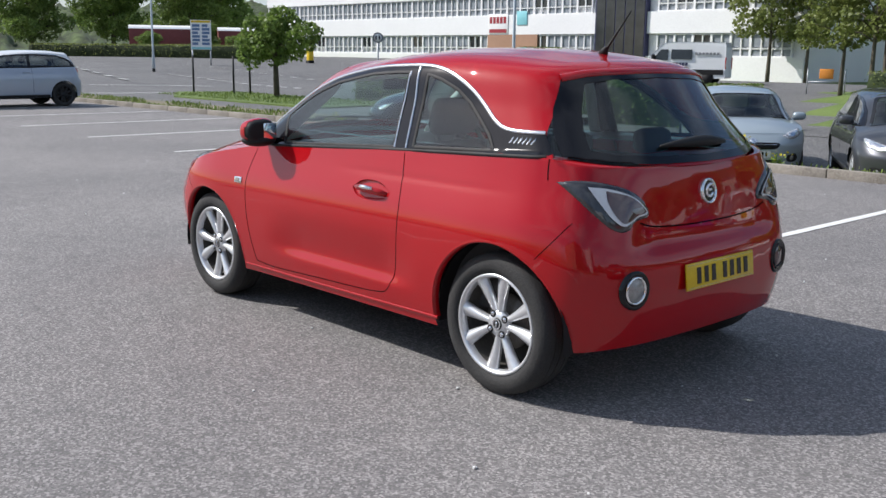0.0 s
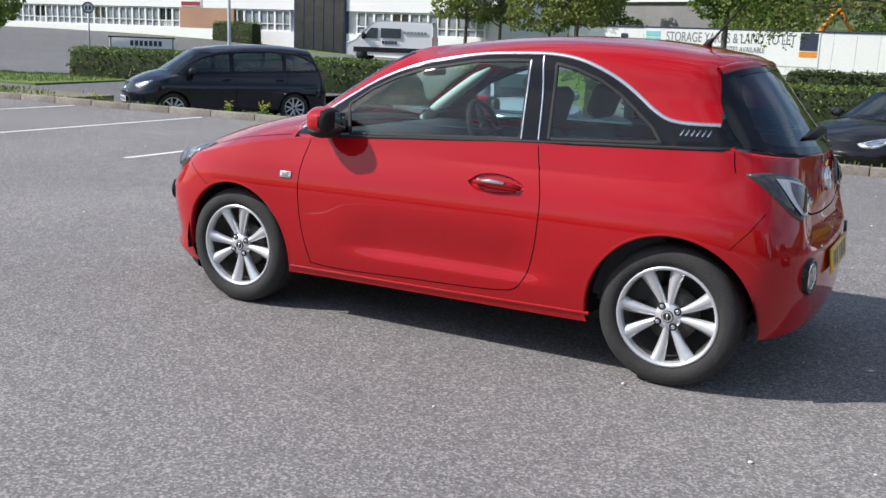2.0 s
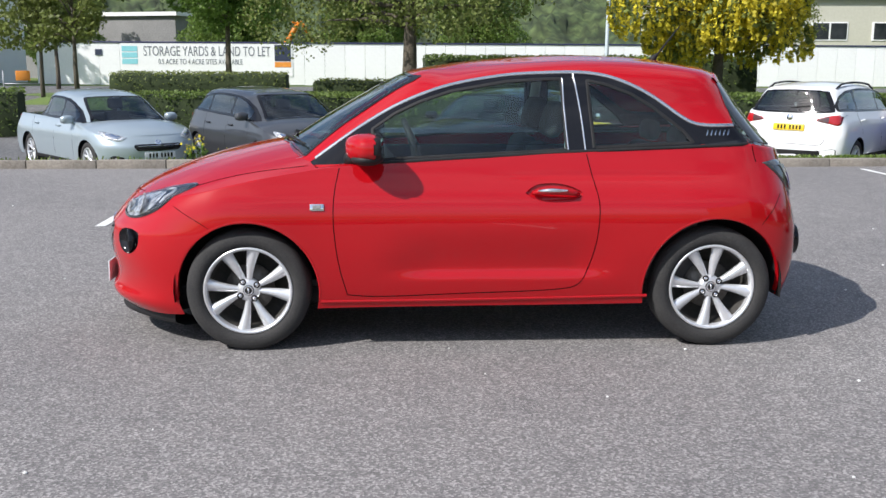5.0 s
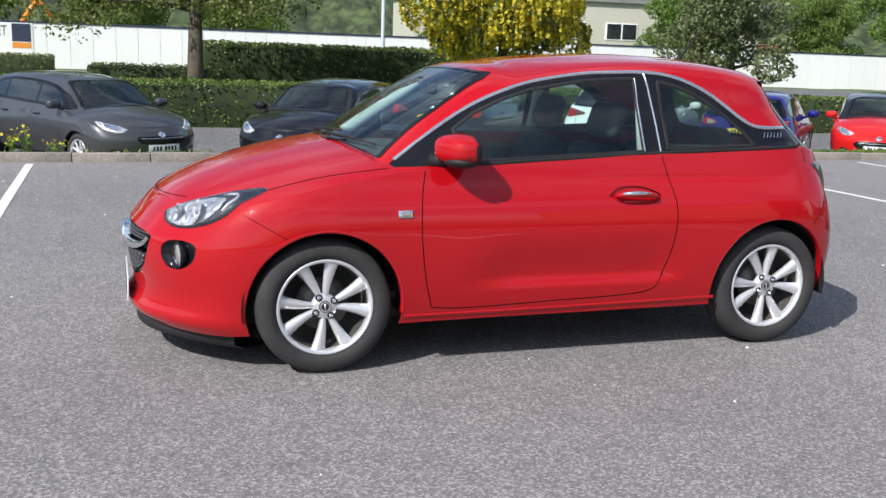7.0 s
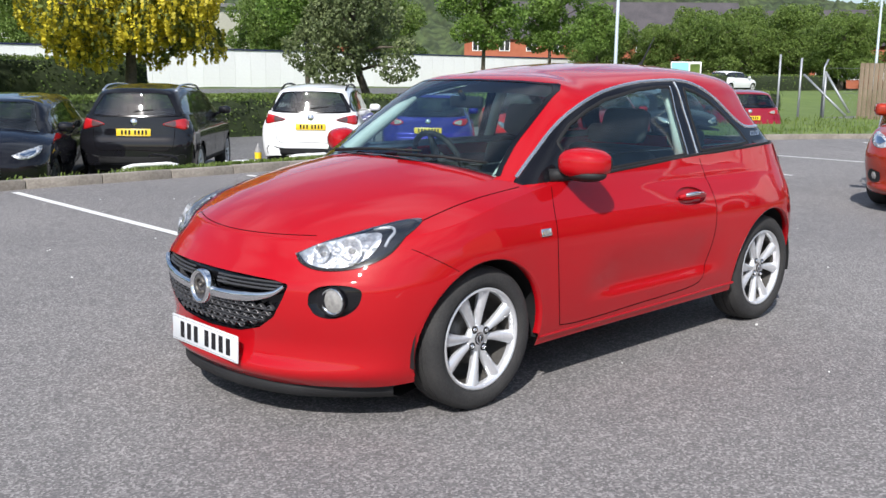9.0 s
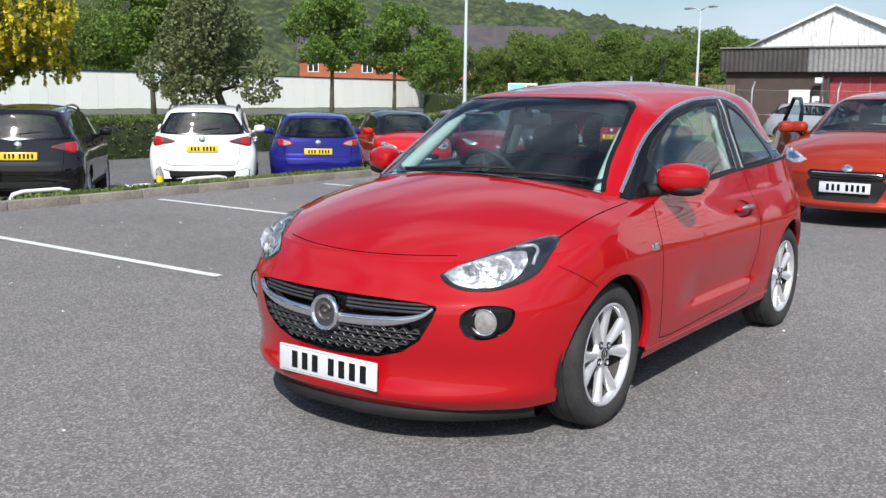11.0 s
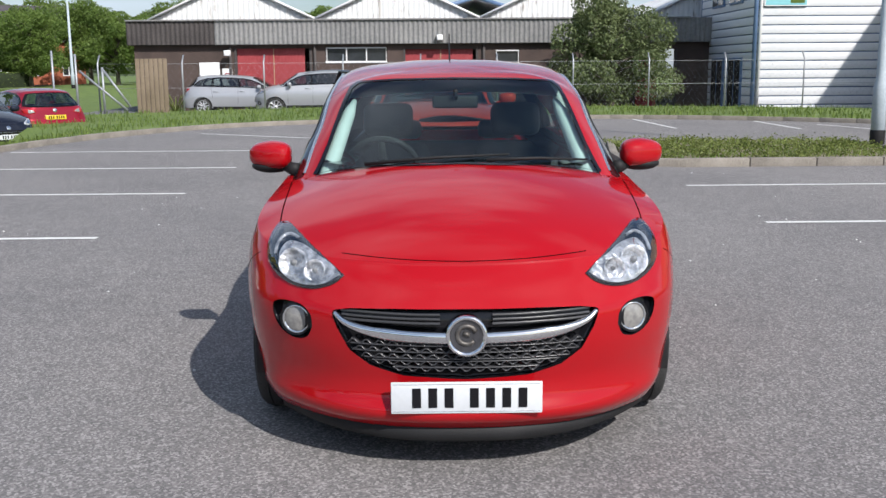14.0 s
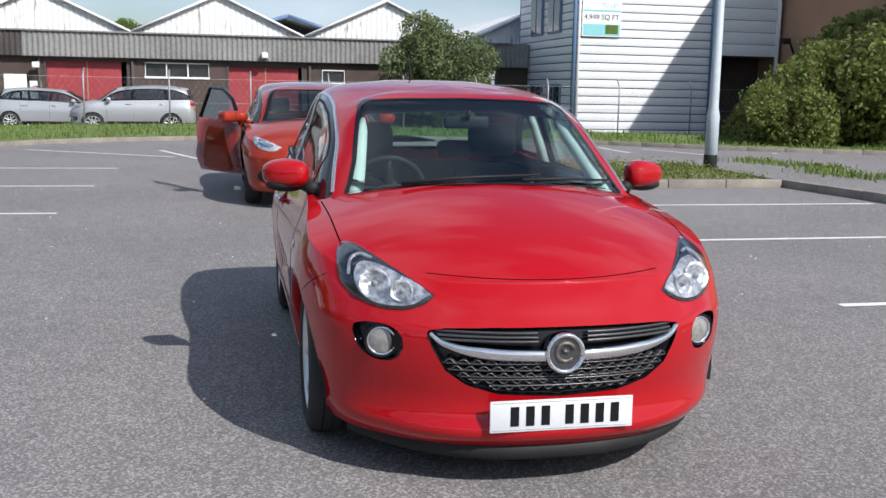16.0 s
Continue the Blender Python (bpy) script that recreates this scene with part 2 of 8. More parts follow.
M_ALLOY = material("silver alloy", (0.64, 0.65, 0.67), (0.74, 0.75, 0.77), rough=0.3, metal=0.6, scale=4, fine=60, coat=0.4)
M_DISC = material("brake disc", (0.10, 0.09, 0.08), (0.17, 0.16, 0.15), rough=0.5, metal=0.7)
M_CHROME = material("chrome", (0.80, 0.81, 0.83), (0.86, 0.87, 0.88), rough=0.07, metal=1.0)
M_SATIN = material("satin metal trim", (0.62, 0.63, 0.66), (0.70, 0.71, 0.74), rough=0.22, metal=0.9)
M_REFLECTOR = material("lamp reflector", (0.30, 0.31, 0.33), (0.86, 0.87, 0.89), rough=0.16, metal=0.6, scale=14, fine=34, bump=0.8, contrast=(0.40, 0.56))
M_GUIDE = material("white light guide", (0.62, 0.64, 0.66), (0.72, 0.74, 0.76), rough=0.15, coat=0.8)
M_GAP = material("dark panel gap", (0.004, 0.003, 0.003), (0.006, 0.005, 0.005), rough=1.0, spec=0.0)
M_MESH = material("satin dark plastic", (0.035, 0.035, 0.038), (0.05, 0.05, 0.054), rough=0.32, scale=8, fine=120, spec=0.5)
# rim barrel coloured dark for the shade deep behind the spokes
M_BARREL = material("shaded wheel barrel", (0.035, 0.033, 0.03), (0.06, 0.056, 0.05), rough=0.7, scale=9, fine=70)
M_SEAT = material("dark seat cloth", (0.035, 0.036, 0.040), (0.06, 0.062, 0.067), rough=0.9, scale=10, fine=150, bump=0.3)
M_TRIM = material("pale interior trim", (0.48, 0.52, 0.50), (0.58, 0.62, 0.60), rough=0.7)
M_DASH = material("dark dashboard", (0.03, 0.03, 0.033), (0.05, 0.05, 0.053), rough=0.7, fine=160, bump=0.2)
M_PLATEW = material("white plate", (0.60, 0.62, 0.64), (0.66, 0.68, 0.70), rough=0.3)
M_PLATEY = material("yellow plate", (0.66, 0.44, 0.01), (0.72, 0.50, 0.02), rough=0.3)
M_REDLENS = material("red lamp lens", (0.33, 0.008, 0.01), (0.45, 0.015, 0.018), rough=0.12, coat=1.0)
M_SMOKELENS = material("smoked lens", (0.06, 0.03, 0.032), (0.10, 0.05, 0.05), rough=0.1, coat=1.0)
M_CLEARLENS = material("pale lens", (0.18, 0.175, 0.17), (0.34, 0.33, 0.31), rough=0.15, coat=0.8)
M_LAMPGREY = material("smoky lamp housing", (0.028, 0.028, 0.032), (0.05, 0.05, 0.055), rough=0.12, coat=0.8)
M_AMBER = material("amber", (0.55, 0.16, 0.01), (0.6, 0.2, 0.02), rough=0.2)
M_RED = paint("bright red car paint", (0.355, 0.0035, 0.0075), 0.0, 0.4)
M_GLASS = glass_material("tinted car glass", (0.80, 0.95, 0.92), base=0.065)
M_GLASSDARK = glass_material("dark tinted glass", (0.62, 0.74, 0.71), base=0.065)
M_GLASSCAR = glass_material("privacy glass", (0.42, 0.47, 0.46))
M_COVER = glass_material("clear lamp cover", (0.92, 0.93, 0.94))


# ---- building helpers ----
def part(name, bm, mat, parent=None, label="", smooth=True, crease=None):
    """Links a bmesh as one mesh object under a thing or a part."""
    me = bpy.data.meshes.new(name)
    if smooth:
        for f in bm.faces:
            f.smooth = True
        if crease:
            lim = radians(crease)
            for e in bm.edges:
                if len(e.link_faces) == 2 and e.calc_face_angle(0) > lim:
                    e.smooth = False
    bm.to_mesh(me)
    bm.free()
    me.materials.append(mat)
    ob = new(name, me)
    if parent is not None:
        ob.parent = parent
    if label:
        ob["label"] = label
    return ob


def thing(name, label, category, m=None, group="", kind=""):
    ob = new(name)
    ob.empty_display_size = 0.2
    if m is not None:
        ob.matrix_world = m
    return tagged(ob, label, category, group, kind)


def structure(ob, label="", category=""):
    return tagged(ob, label, category, kind="structure")


def box(bm, x0, x1, y0, y1, z0, z1, bevel=0.0, m=None):
    r = bmesh.ops.create_cube(bm, size=1.0)
    vs = r["verts"]
    for v in vs:
        v.co = Vector((x0 + (v.co.x + 0.5) * (x1 - x0), y0 + (v.co.y + 0.5) * (y1 - y0), z0 + (v.co.z + 0.5) * (z1 - z0)))
    if bevel:
        es = list({e for v in vs for e in v.link_edges})
        out = bmesh.ops.bevel(bm, geom=es, offset=bevel, segments=2, affect="EDGES", profile=0.5)
        vs = [v for v in set(out["verts"]) | {v for v in vs if v.is_valid}]
    if m is not None:
        for v in vs:
            v.co = m @ v.co
    return vs


def tube(bm, pts, radii, n=10, caps=True):
    """A round bar along pts with a radius for each point (or one for all)."""
    pts = [Vector(p) for p in pts]
    if not hasattr(radii, "__len__"):
        radii = [radii] * len(pts)
    rows, ref = [], None
    for i, p in enumerate(pts):
        d = (pts[min(i + 1, len(pts) - 1)] - pts[max(i - 1, 0)]).normalized()
        if ref is None:
            ref = d.orthogonal().normalized()
        a = (ref - d * ref.dot(d)).normalized()
        ref, b = a, d.cross(a)
        rows.append([bm.verts.new(p + (a * math.cos(k * 2 * math.pi / n) + b * math.sin(k * 2 * math.pi / n)) * radii[i]) for k in range(n)])
    for r0, r1 in zip(rows, rows[1:]):
        for k in range(n):
            bm.faces.new((r0[k], r0[(k + 1) % n], r1[(k + 1) % n], r1[k]))
    if caps:
        bm.faces.new(rows[0][::-1])
        bm.faces.new(rows[-1])
    return rows


def lathe(bm, profile, n=48, axis="y", at=(0, 0, 0), closed=False):
    """Turns (radius, along) pairs round an axis through at."""
    at, rows = Vector(at), []
    for k in range(n):
        a = 2 * math.pi * k / n
        c, s = math.cos(a), math.sin(a)
        row = []
        for r, h in profile:
            p = {"y": (r * c, h, r * s), "x": (h, r * c, r * s), "z": (r * c, r * s, h)}[axis]
            row.append(bm.verts.new(at + Vector(p)))
        rows.append(row)
    m = len(profile)
    for k in range(n):
        a, b = rows[k], rows[(k + 1) % n]
        for i in range(m if closed else m - 1):
            bm.faces.new((a[i], a[(i + 1) % m], b[(i + 1) % m], b[i]))


def grid(bm, rows):
    """Skin over rows of points."""
    vs = [[bm.verts.new(p) for p in r] for r in rows]
    for a, b in zip(vs, vs[1:]):
        for i in range(len(a) - 1):
            q = (a[i], a[i + 1], b[i + 1], b[i])
            try:
                bm.faces.new(q)
            except ValueError:
                pass
    return vs


def spline(keys):
    """A smooth function through (x, value) pairs, without overshoot."""
    ks = sorted(keys)
    xs, ys = np.array([k[0] for k in ks], float), np.array([k[1] for k in ks], float)
    h = np.diff(xs)
    d = np.diff(ys) / h
    m = np.zeros(len(xs))
    m[0], m[-1] = d[0], d[-1]
    for i in range(1, len(xs) - 1):
        if d[i - 1] * d[i] > 0:
            w1, w2 = 2 * h[i] + h[i - 1], h[i] + 2 * h[i - 1]
            m[i] = (w1 + w2) / (w1 / d[i - 1] + w2 / d[i])

    def f(x):
        x = min(max(x, xs[0]), xs[-1])
        i = min(max(int(np.searchsorted(xs, x) - 1), 0), len(h) - 1)
        t = (x - xs[i]) / h[i]
        return float((2 * t ** 3 - 3 * t ** 2 + 1) * ys[i] + (t ** 3 - 2 * t ** 2 + t) * h[i] * m[i] + (-2 * t ** 3 + 3 * t ** 2) * ys[i + 1] + (t ** 3 - t ** 2) * h[i] * m[i + 1])
    return f


def eased(f, a, b, s):
    """The curve f between a and b with its kinks softened over a length s."""
    xs = np.arange(a - 4 * s, b + 4 * s, s / 10)
    ys = np.array([f(x) if a <= x <= b else f(min(max(x, a), b)) + (x - min(max(x, a), b)) * (f(a + s) - f(a) if x < a else f(b) - f(b - s)) / s for x in xs])
    w = np.exp(-np.linspace(-3, 3, 61) ** 2 / 2)
    ys = np.convolve(np.pad(ys, 30, mode="reflect", reflect_type="odd"), w / w.sum(), "valid")
    return lambda x: float(np.interp(x, xs, ys))


def through_points(pts, n, mirror_ends=False):
    """n points at even steps along a smooth curve through pts. mirror_ends: the curve meets the plane y = 0 squarely at both ends."""
    P = [np.array(p, float) for p in pts]
    flip = np.array([1, -1, 1][:len(P[0])], float)
    first = P[1] * flip if mirror_ends else 2 * P[0] - P[1]
    last = P[-2] * flip if mirror_ends else 2 * P[-1] - P[-2]
    Q, out = [first] + P + [last], []
    for i in range(1, len(Q) - 2):
        a, b, c, d = Q[i - 1:i + 3]
        t1 = np.linalg.norm(b - a) ** 0.5 + 1e-9
        t2 = t1 + np.linalg.norm(c - b) ** 0.5 + 1e-9
        t3 = t2 + np.linalg.norm(d - c) ** 0.5 + 1e-9
        for k in range(24):
            t = t1 + (t2 - t1) * k / 24
            A1, A2, A3 = a + (b - a) * t / t1, b + (c - b) * (t - t1) / (t2 - t1), c + (d - c) * (t - t2) / (t3 - t2)
            B1, B2 = A1 + (A2 - A1) * t / t2, A2 + (A3 - A2) * (t - t1) / (t3 - t1)
            out.append(B1 + (B2 - B1) * (t - t1) / (t2 - t1))
    out.append(P[-1])
    out = np.array(out)
    s = np.concatenate(([0], np.cumsum(np.linalg.norm(np.diff(out, axis=0), axis=1))))
    at = np.linspace(0, s[-1], n)
    return np.stack([np.interp(at, s, out[:, j]) for j in range(out.shape[1])], axis=1)


def smooth01(a, b, x):
    t = min(max((x - a) / (b - a), 0), 1)
    return t * t * (3 - 2 * t)


def inside(poly, x, y):
    hit, j = False, len(poly) - 1
    for i in range(len(poly)):
        (xi, yi), (xj, yj) = poly[i], poly[j]
        if (yi > y) != (yj > y) and x < (xj - xi) * (y - yi) / (yj - yi) + xi:
            hit = not hit
        j = i
    return hit


def nearest_on(poly, x, y):
    best = None
    for i in range(len(poly)):
        (ax, ay), (bx, by) = poly[i - 1], poly[i]
        dx, dy = bx - ax, by - ay
        t = min(max(((x - ax) * dx + (y - ay) * dy) / (dx * dx + dy * dy + 1e-12), 0), 1)
        px, py = ax + t * dx, ay + t * dy
        d = (px - x) ** 2 + (py - y) ** 2
        if best is None or d < best[0]:
            best = (d, px, py)
    return best


# ---- ground ----
LOT = -0.50


def ground_z(x, y):
    """Height of the land: car park at 0, a lower lot beyond the verge, a bank behind its hedge."""
    side = spline([(-60, 0.02), (-38, 0.0), (-33, 0.25), (-26, 0.30), (-21.5, LOT), (-9.9, LOT), (-8.5, -0.06), (-8, -0.06)])(y)
    if x < -22:
        k = smooth01(-22, -26, x)
        side = side * (1 - k) + (-0.27) * k if y > -9.5 else side * (1 - k * 0.4)
    if x > 14 and y < -9:
        k = smooth01(14, 20, x)
        side = side * (1 - k) + (-0.30 * smooth01(-60, -12, y) if y > -60 else 0) * k
        side += 1.05 * smooth01(45, 88, (x + 3.9) * 0.88 - (y - 3.7) * 0.48) * smooth01(30, 46, x)
    # the lane that leaves the lower row through the gap in its hedge
    if -46 < y < -19:
        k = 1 - smooth01(2.6, 3.6, abs(x - (9.2 + (-20 - y) * 0.55)))
        side = side * (1 - k) + (LOT + 0.56 * smooth01(-22, -36, y)) * k
    return side


xs = sorted({*np.linspace(-60, 60, 61), *np.linspace(-1500, -60, 14), *np.linspace(60, 1500, 14)})
ys = sorted({*np.linspace(-50, 20, 71), *np.linspace(-1500, -50, 14), *np.linspace(20, 1500, 10), -8.5, -9.2, -9.9})
b = bmesh.new()
grid(b, [[Vector((x, y, ground_z(x, y))) for x in xs] for y in ys])
structure(part("ground", b, M_GRASS), "grassy ground around the car park", "ground")


def sheet(name, pts, z, mat, label, category, step=None):
    """A flat surface with an outline of its own, 10 cm thick."""
    b = bmesh.new()
    top = [b.verts.new((x, y, z)) for x, y in pts]
    f = b.faces.new(top)
    if f.normal.z < 0:
        f.normal_flip()
    low = [b.verts.new((x, y, z - 0.1)) for x, y in pts]
    for i in range(len(pts)):
        b.faces.new((top[i - 1], top[i], low[i], low[i - 1]))
    bmesh.ops.recalc_face_normals(b, faces=b.faces)
    return structure(part(name, b, mat, smooth=False), label, category)


# the kerb line that closes the car park on its far sides
KERB = [(30.0, -7.55), (22.0, -7.6), (12.0, -7.75), (0.0, -7.85), (-10.5, -7.95), (-14.0, -7.55), (-16.6, -6.7), (-18.6, -5.6), (-20.2, -3.7), (-21.3, -1.6), (-22.0, 0.8), (-22.2, 3.4), (-21.6, 6.2), (-20.2, 9.0), (-18.4, 11.2), (-16.6, 14.6), (-15.0, 18.5), (-14.2, 24.0)]
kerb_line = through_points(KERB, 120)
sheet("car_park", [*[tuple(p) for p in kerb_line], (40, 24.0), (40, -7.5)], 0.0, M_ASPHALT, "worn grey asphalt car park surface", "asphalt")


def kerb_run(pts, name, label, n_piece=0.915, h=0.11, w=0.125, inward=1):
    """Concrete kerb stones end to end along a line; each stone is a piece of its own."""
    run = structure(new(name), label, "kerb")
    P = [Vector((*p, 0)) for p in pts]
    s = [0.0]
    for a, c in zip(P, P[1:]):
        s.append(s[-1] + (c - a).length)
    xs_, ys_ = [p.x for p in P], [p.y for p in P]
    k, d = 0, 0.0
    n_piece = s[-1] / max(1, round(s[-1] / n_piece))
    me = None
    while d + n_piece <= s[-1] + 0.01:
        a = Vector((np.interp(d, s, xs_), np.interp(d, s, ys_), 0))
        c = Vector((np.interp(d + n_piece, s, xs_), np.interp(d + n_piece, s, ys_), 0))
        if me is None:
            b = bmesh.new()
            box(b, 0.004, n_piece - 0.006, 0, w, -0.1, h, 0.014)
            st = part("kerb_stone", b, M_KERB, run, crease=40)
            me = st.data
        else:
            st = new("kerb_stone", me)
            st.parent = run
        ang = math.atan2(c.y - a.y, c.x - a.x)
        if inward < 0:
            st.matrix_local = Matrix.Translation(c) @ Matrix.Rotation(ang + math.pi, 4, "Z") @ Matrix.Translation((0, 0, random.uniform(-0.006, 0.004)))
        else:
            st.matrix_local = Matrix.Translation(a) @ Matrix.Rotation(ang, 4, "Z") @ Matrix.Translation((0, 0, random.uniform(-0.006, 0.004)))
        d += n_piece
    return run


kerb_run([tuple(p) for p in kerb_line], "kerb", "weathered concrete kerb along the verge", inward=-1)


def strip_between(name, mat, inner, outer, label, category, sub=6, rough=0.02):
    """Land between two lines with heights, a little uneven."""
    b, rows = bmesh.new(), []
    for (x0, y0, z0), (x1, y1, z1) in zip(inner, outer):
        row = []
        for k in range(sub + 1):
            q = k / sub
            x, y = x0 + (x1 - x0) * q, y0 + (y1 - y0) * q
            z = z0 + (z1 - z0) * (q * q * (3 - 2 * q))
            row.append(Vector((x, y, z + (rough * noise.noise((x * 1.3, y * 1.3, 0)) if 0 < k < sub else 0))))
        rows.append(row)
    grid(b, rows)
    bmesh.ops.recalc_face_normals(b, faces=b.faces)
    if sum(f.normal.z for f in b.faces) < 0:
        bmesh.ops.reverse_faces(b, faces=b.faces)
    return structure(part(name, b, mat), label, category)


def offset_line(line, d):
    out = []
    for i, p in enumerate(line):
        t = Vector(line[min(i + 1, len(line) - 1)]) - Vector(line[max(i - 1, 0)])
        n = Vector((t.y, -t.x)).normalized()
        out.append((p[0] - n.x * d, p[1] - n.y * d))
    return out


K2 = [tuple(p) for p in kerb_line]
inn = offset_line(K2, 0.12)
out = offset_line(K2, 2.0)
wide = offset_line(K2, 7.5)


def verge_out(i):
    x, y = K2[i]
    k = smooth01(-12, -20, x)
    ox, oy = out[i][0] * (1 - k) + wide[i][0] * k, out[i][1] * (1 - k) + wide[i][1] * k
    return (ox, oy, ground_z(ox, oy) - 0.01 if k < 0.5 else 0.12 if oy < 3 else 0.06)


CUT = 51
strip_between("verge", M_SOIL, [(x, y, 0.075) for x, y in inn[:CUT + 1]], [verge_out(i) for i in range(CUT + 1)], "rough grass and soil verge behind the kerb", "verge", 10, 0.05)
strip_between("grass_bank", M_GRASS, [(x, y, 0.075) for x, y in inn[CUT:]], [verge_out(i) for i in range(CUT, len(K2))], "green grass bank at the end of the car park", "grass", 10, 0.05)

sheet("lower_lot", [(15, -9.75), (15, -19.6), (-24, -19.6), (-24, -9.9)], LOT + 0.02, M_ROAD, "grey asphalt of the lower parking row", "asphalt")
sheet("road", [(70, -36.5), (70, -48), (-90, -48), (-90, -36.5)], 0.10, M_ROAD, "grey road in front of the hoarding", "road")
b, rows = bmesh.new(), []
for i in range(61):
    q = i / 60
    xa = 13.6 + (104 - 13.6) * q
    ya, yb = -9.8 + 0.8 * q, -19.8 - 30.0 * min(1, q * 3.5)
    rows.append([Vector((xa, ya + (yb - ya) * k / 16, max(-0.26, ground_z(xa, ya + (yb - ya) * k / 16) + 0.05))) for k in range(17)])
grid(b, rows)
bmesh.ops.recalc_face_normals(b, faces=b.faces)
if sum(f.normal.z for f in b.faces) < 0:
    bmesh.ops.reverse_faces(b, faces=b.faces)
structure(part("side_road", b, M_ROAD), "grey road junction with worn markings", "road")
b, rows = bmesh.new(), []
for i in range(25):
    y = -19.5 - 24.5 * i / 24
    xc = 9.2 + (-20 - y) * 0.55
    rows.append([Vector((xc + w, y, ground_z(xc, y) + 0.035)) for w in (-2.7, -1.3, 0, 1.3, 2.7)])
grid(b, rows)
bmesh.ops.recalc_face_normals(b, faces=b.faces)
if sum(f.normal.z for f in b.faces) < 0:
    bmesh.ops.reverse_faces(b, faces=b.faces)
structure(part("lane", b, M_ROAD), "grey asphalt lane between the hedges", "road")
sheet("entrance_verge", [(13.0, -7.92), (29.5, -7.7), (29.5, -8.7), (17.2, -9.2), (13.0, -9.4)], 0.06, M_SOIL, "rough green verge beside the entrance road", "verge")
sheet("grass_island", [(20.5, -13.6), (29.5, -13.6), (33.0, -15.6), (32.0, -17.6), (21.0, -17.6)], -0.195, M_GRASS, "grass island at the junction", "grass")
sheet("yard", [(-23.5, -14), (-23.5, 24), (-60, 24), (-60, -14)], -0.25, M_ROAD, "grey yard in front of the warehouse", "asphalt")

# bay lines
lines = structure(new("bay_lines"), "white painted parking bay lines, slightly worn", "road marking")


def painted(x0, y0, x1, y1, w=0.09, z=0.005, parent=None, name="bay_line"):
    b = bmesh.new()
    d = Vector((x1 - x0, y1 - y0, 0))
    n = Vector((-d.y, d.x, 0)).normalized() * w / 2
    m = max(2, int(d.length / 0.25))
    rows = []
    for i in range(m + 1):
        p = Vector((x0, y0, z)) + d * i / m
        j = random.uniform(-0.004, 0.004)
        rows.append([p + n * (1 + j * 8), p - n * (1 - j * 8)])
    grid(b, rows)
    for f in b.faces:
        if f.normal.z < 0:
            f.normal_flip()
    return part(name, b, M_LINE, parent or lines, smooth=False)


for k in range(-4, 8):
    x = 3.0 * k - 0.04
    painted(x, -2.97, x + 0.02, -7.5)
for x0, y0, x1, y1 in ((-14.8, -2.2, -16.8, -5.3), (-17.4, 5.5, -21.6, 5.35), (-16.9, 8.2, -20.3, 8.22), (-15.75, 10.0, -18.5, 9.2), (-14.45, 11.65, -17.1, 12.1), (-14.2, -1.7, -16.8, -2.6)):
    painted(x0, y0, x1, y1)
for x in (-3.58, -6.42, -0.7, 2.15, 5.0):
    painted(x, 2.92, x - 0.02, 7.3)
# worn dashes on the junction
def road_height(x, y):
    return max(-0.26, ground_z(x, y) + 0.05) + 0.015


for (xa, ya), (xb, yb_), n_dash, share in (((34.0, -22.35), (50.0, -23.65), 12, 0.6), ((41.0, -28.0), (60.0, -30.05), 10, 0.45), ((33.8, -12.0), (33.0, -15.2), 1, 1.0), ((42.2, -15.8), (38.4, -20.2), 1, 1.0), ((45.0, -19.0), (60.0, -22.0), 5, 0.7)):
    for k in range(n_dash):
        q0, q1 = k / n_dash, (k + share) / n_dash
        x0, y0, x1, y1 = xa + (xb - xa) * q0, ya + (yb_ - ya) * q0, xa + (xb - xa) * q1, ya + (yb_ - ya) * q1
        painted(x0, y0, x1, y1, 0.22, max(road_height(x0, y0), road_height(x1, y1)), name="road_dash")

# traffic island with its kerb and planting, and the walk beside it
isl = [(-8.8, 7.25), (-8.8, 3.1), (-9.1, 2.75), (-9.6, 2.75), (-12.6, 3.2), (-13.0, 3.6), (-12.4, 7.25)]
b = bmesh.new()
f = b.faces.new([b.verts.new((x, y, 0.085)) for x, y in isl])
if f.normal.z < 0:
    f.normal_flip()
r = bmesh.ops.extrude_face_region(b, geom=[f])
for v in r["geom"]:
    if isinstance(v, bmesh.types.BMVert):
        v.co.z = -0.05
bmesh.ops.recalc_face_normals(b, faces=b.faces)
structure(part("planted_island", b, M_SOIL, smooth=False), "planted traffic island of soil and low weeds", "island")
kerb_run([(-8.62, 7.25), (-8.62, 3.0), (-8.9, 2.6), (-9.6, 2.58), (-12.7, 3.05)], "island_kerb", "pale concrete kerb round the planted island", inward=-1, h=0.12)
sheet("walk_pavement", [(-8.75, 7.35), (-6.5, 7.62), (12, 8.1), (12, 12), (-16, 12), (-12.4, 7.35)], 0.10, M_ASPHALT, "worn grey asphalt walk behind the kerb", "pavement")
kerb_run([(12, 8.0), (-6.5, 7.52), (-8.75, 7.25)], "walk_kerb", "pale concrete kerb along the walk", inward=-1, h=0.125)
sheet("walk_grass", [(-6.9, 8.3), (12, 8.8), (12, 11.8), (-6.9, 11.8)], 0.13, M_GRASS, "rough grass strip beside the walk", "grass")

# ---- blades and leaves as single leaves in one mesh ----


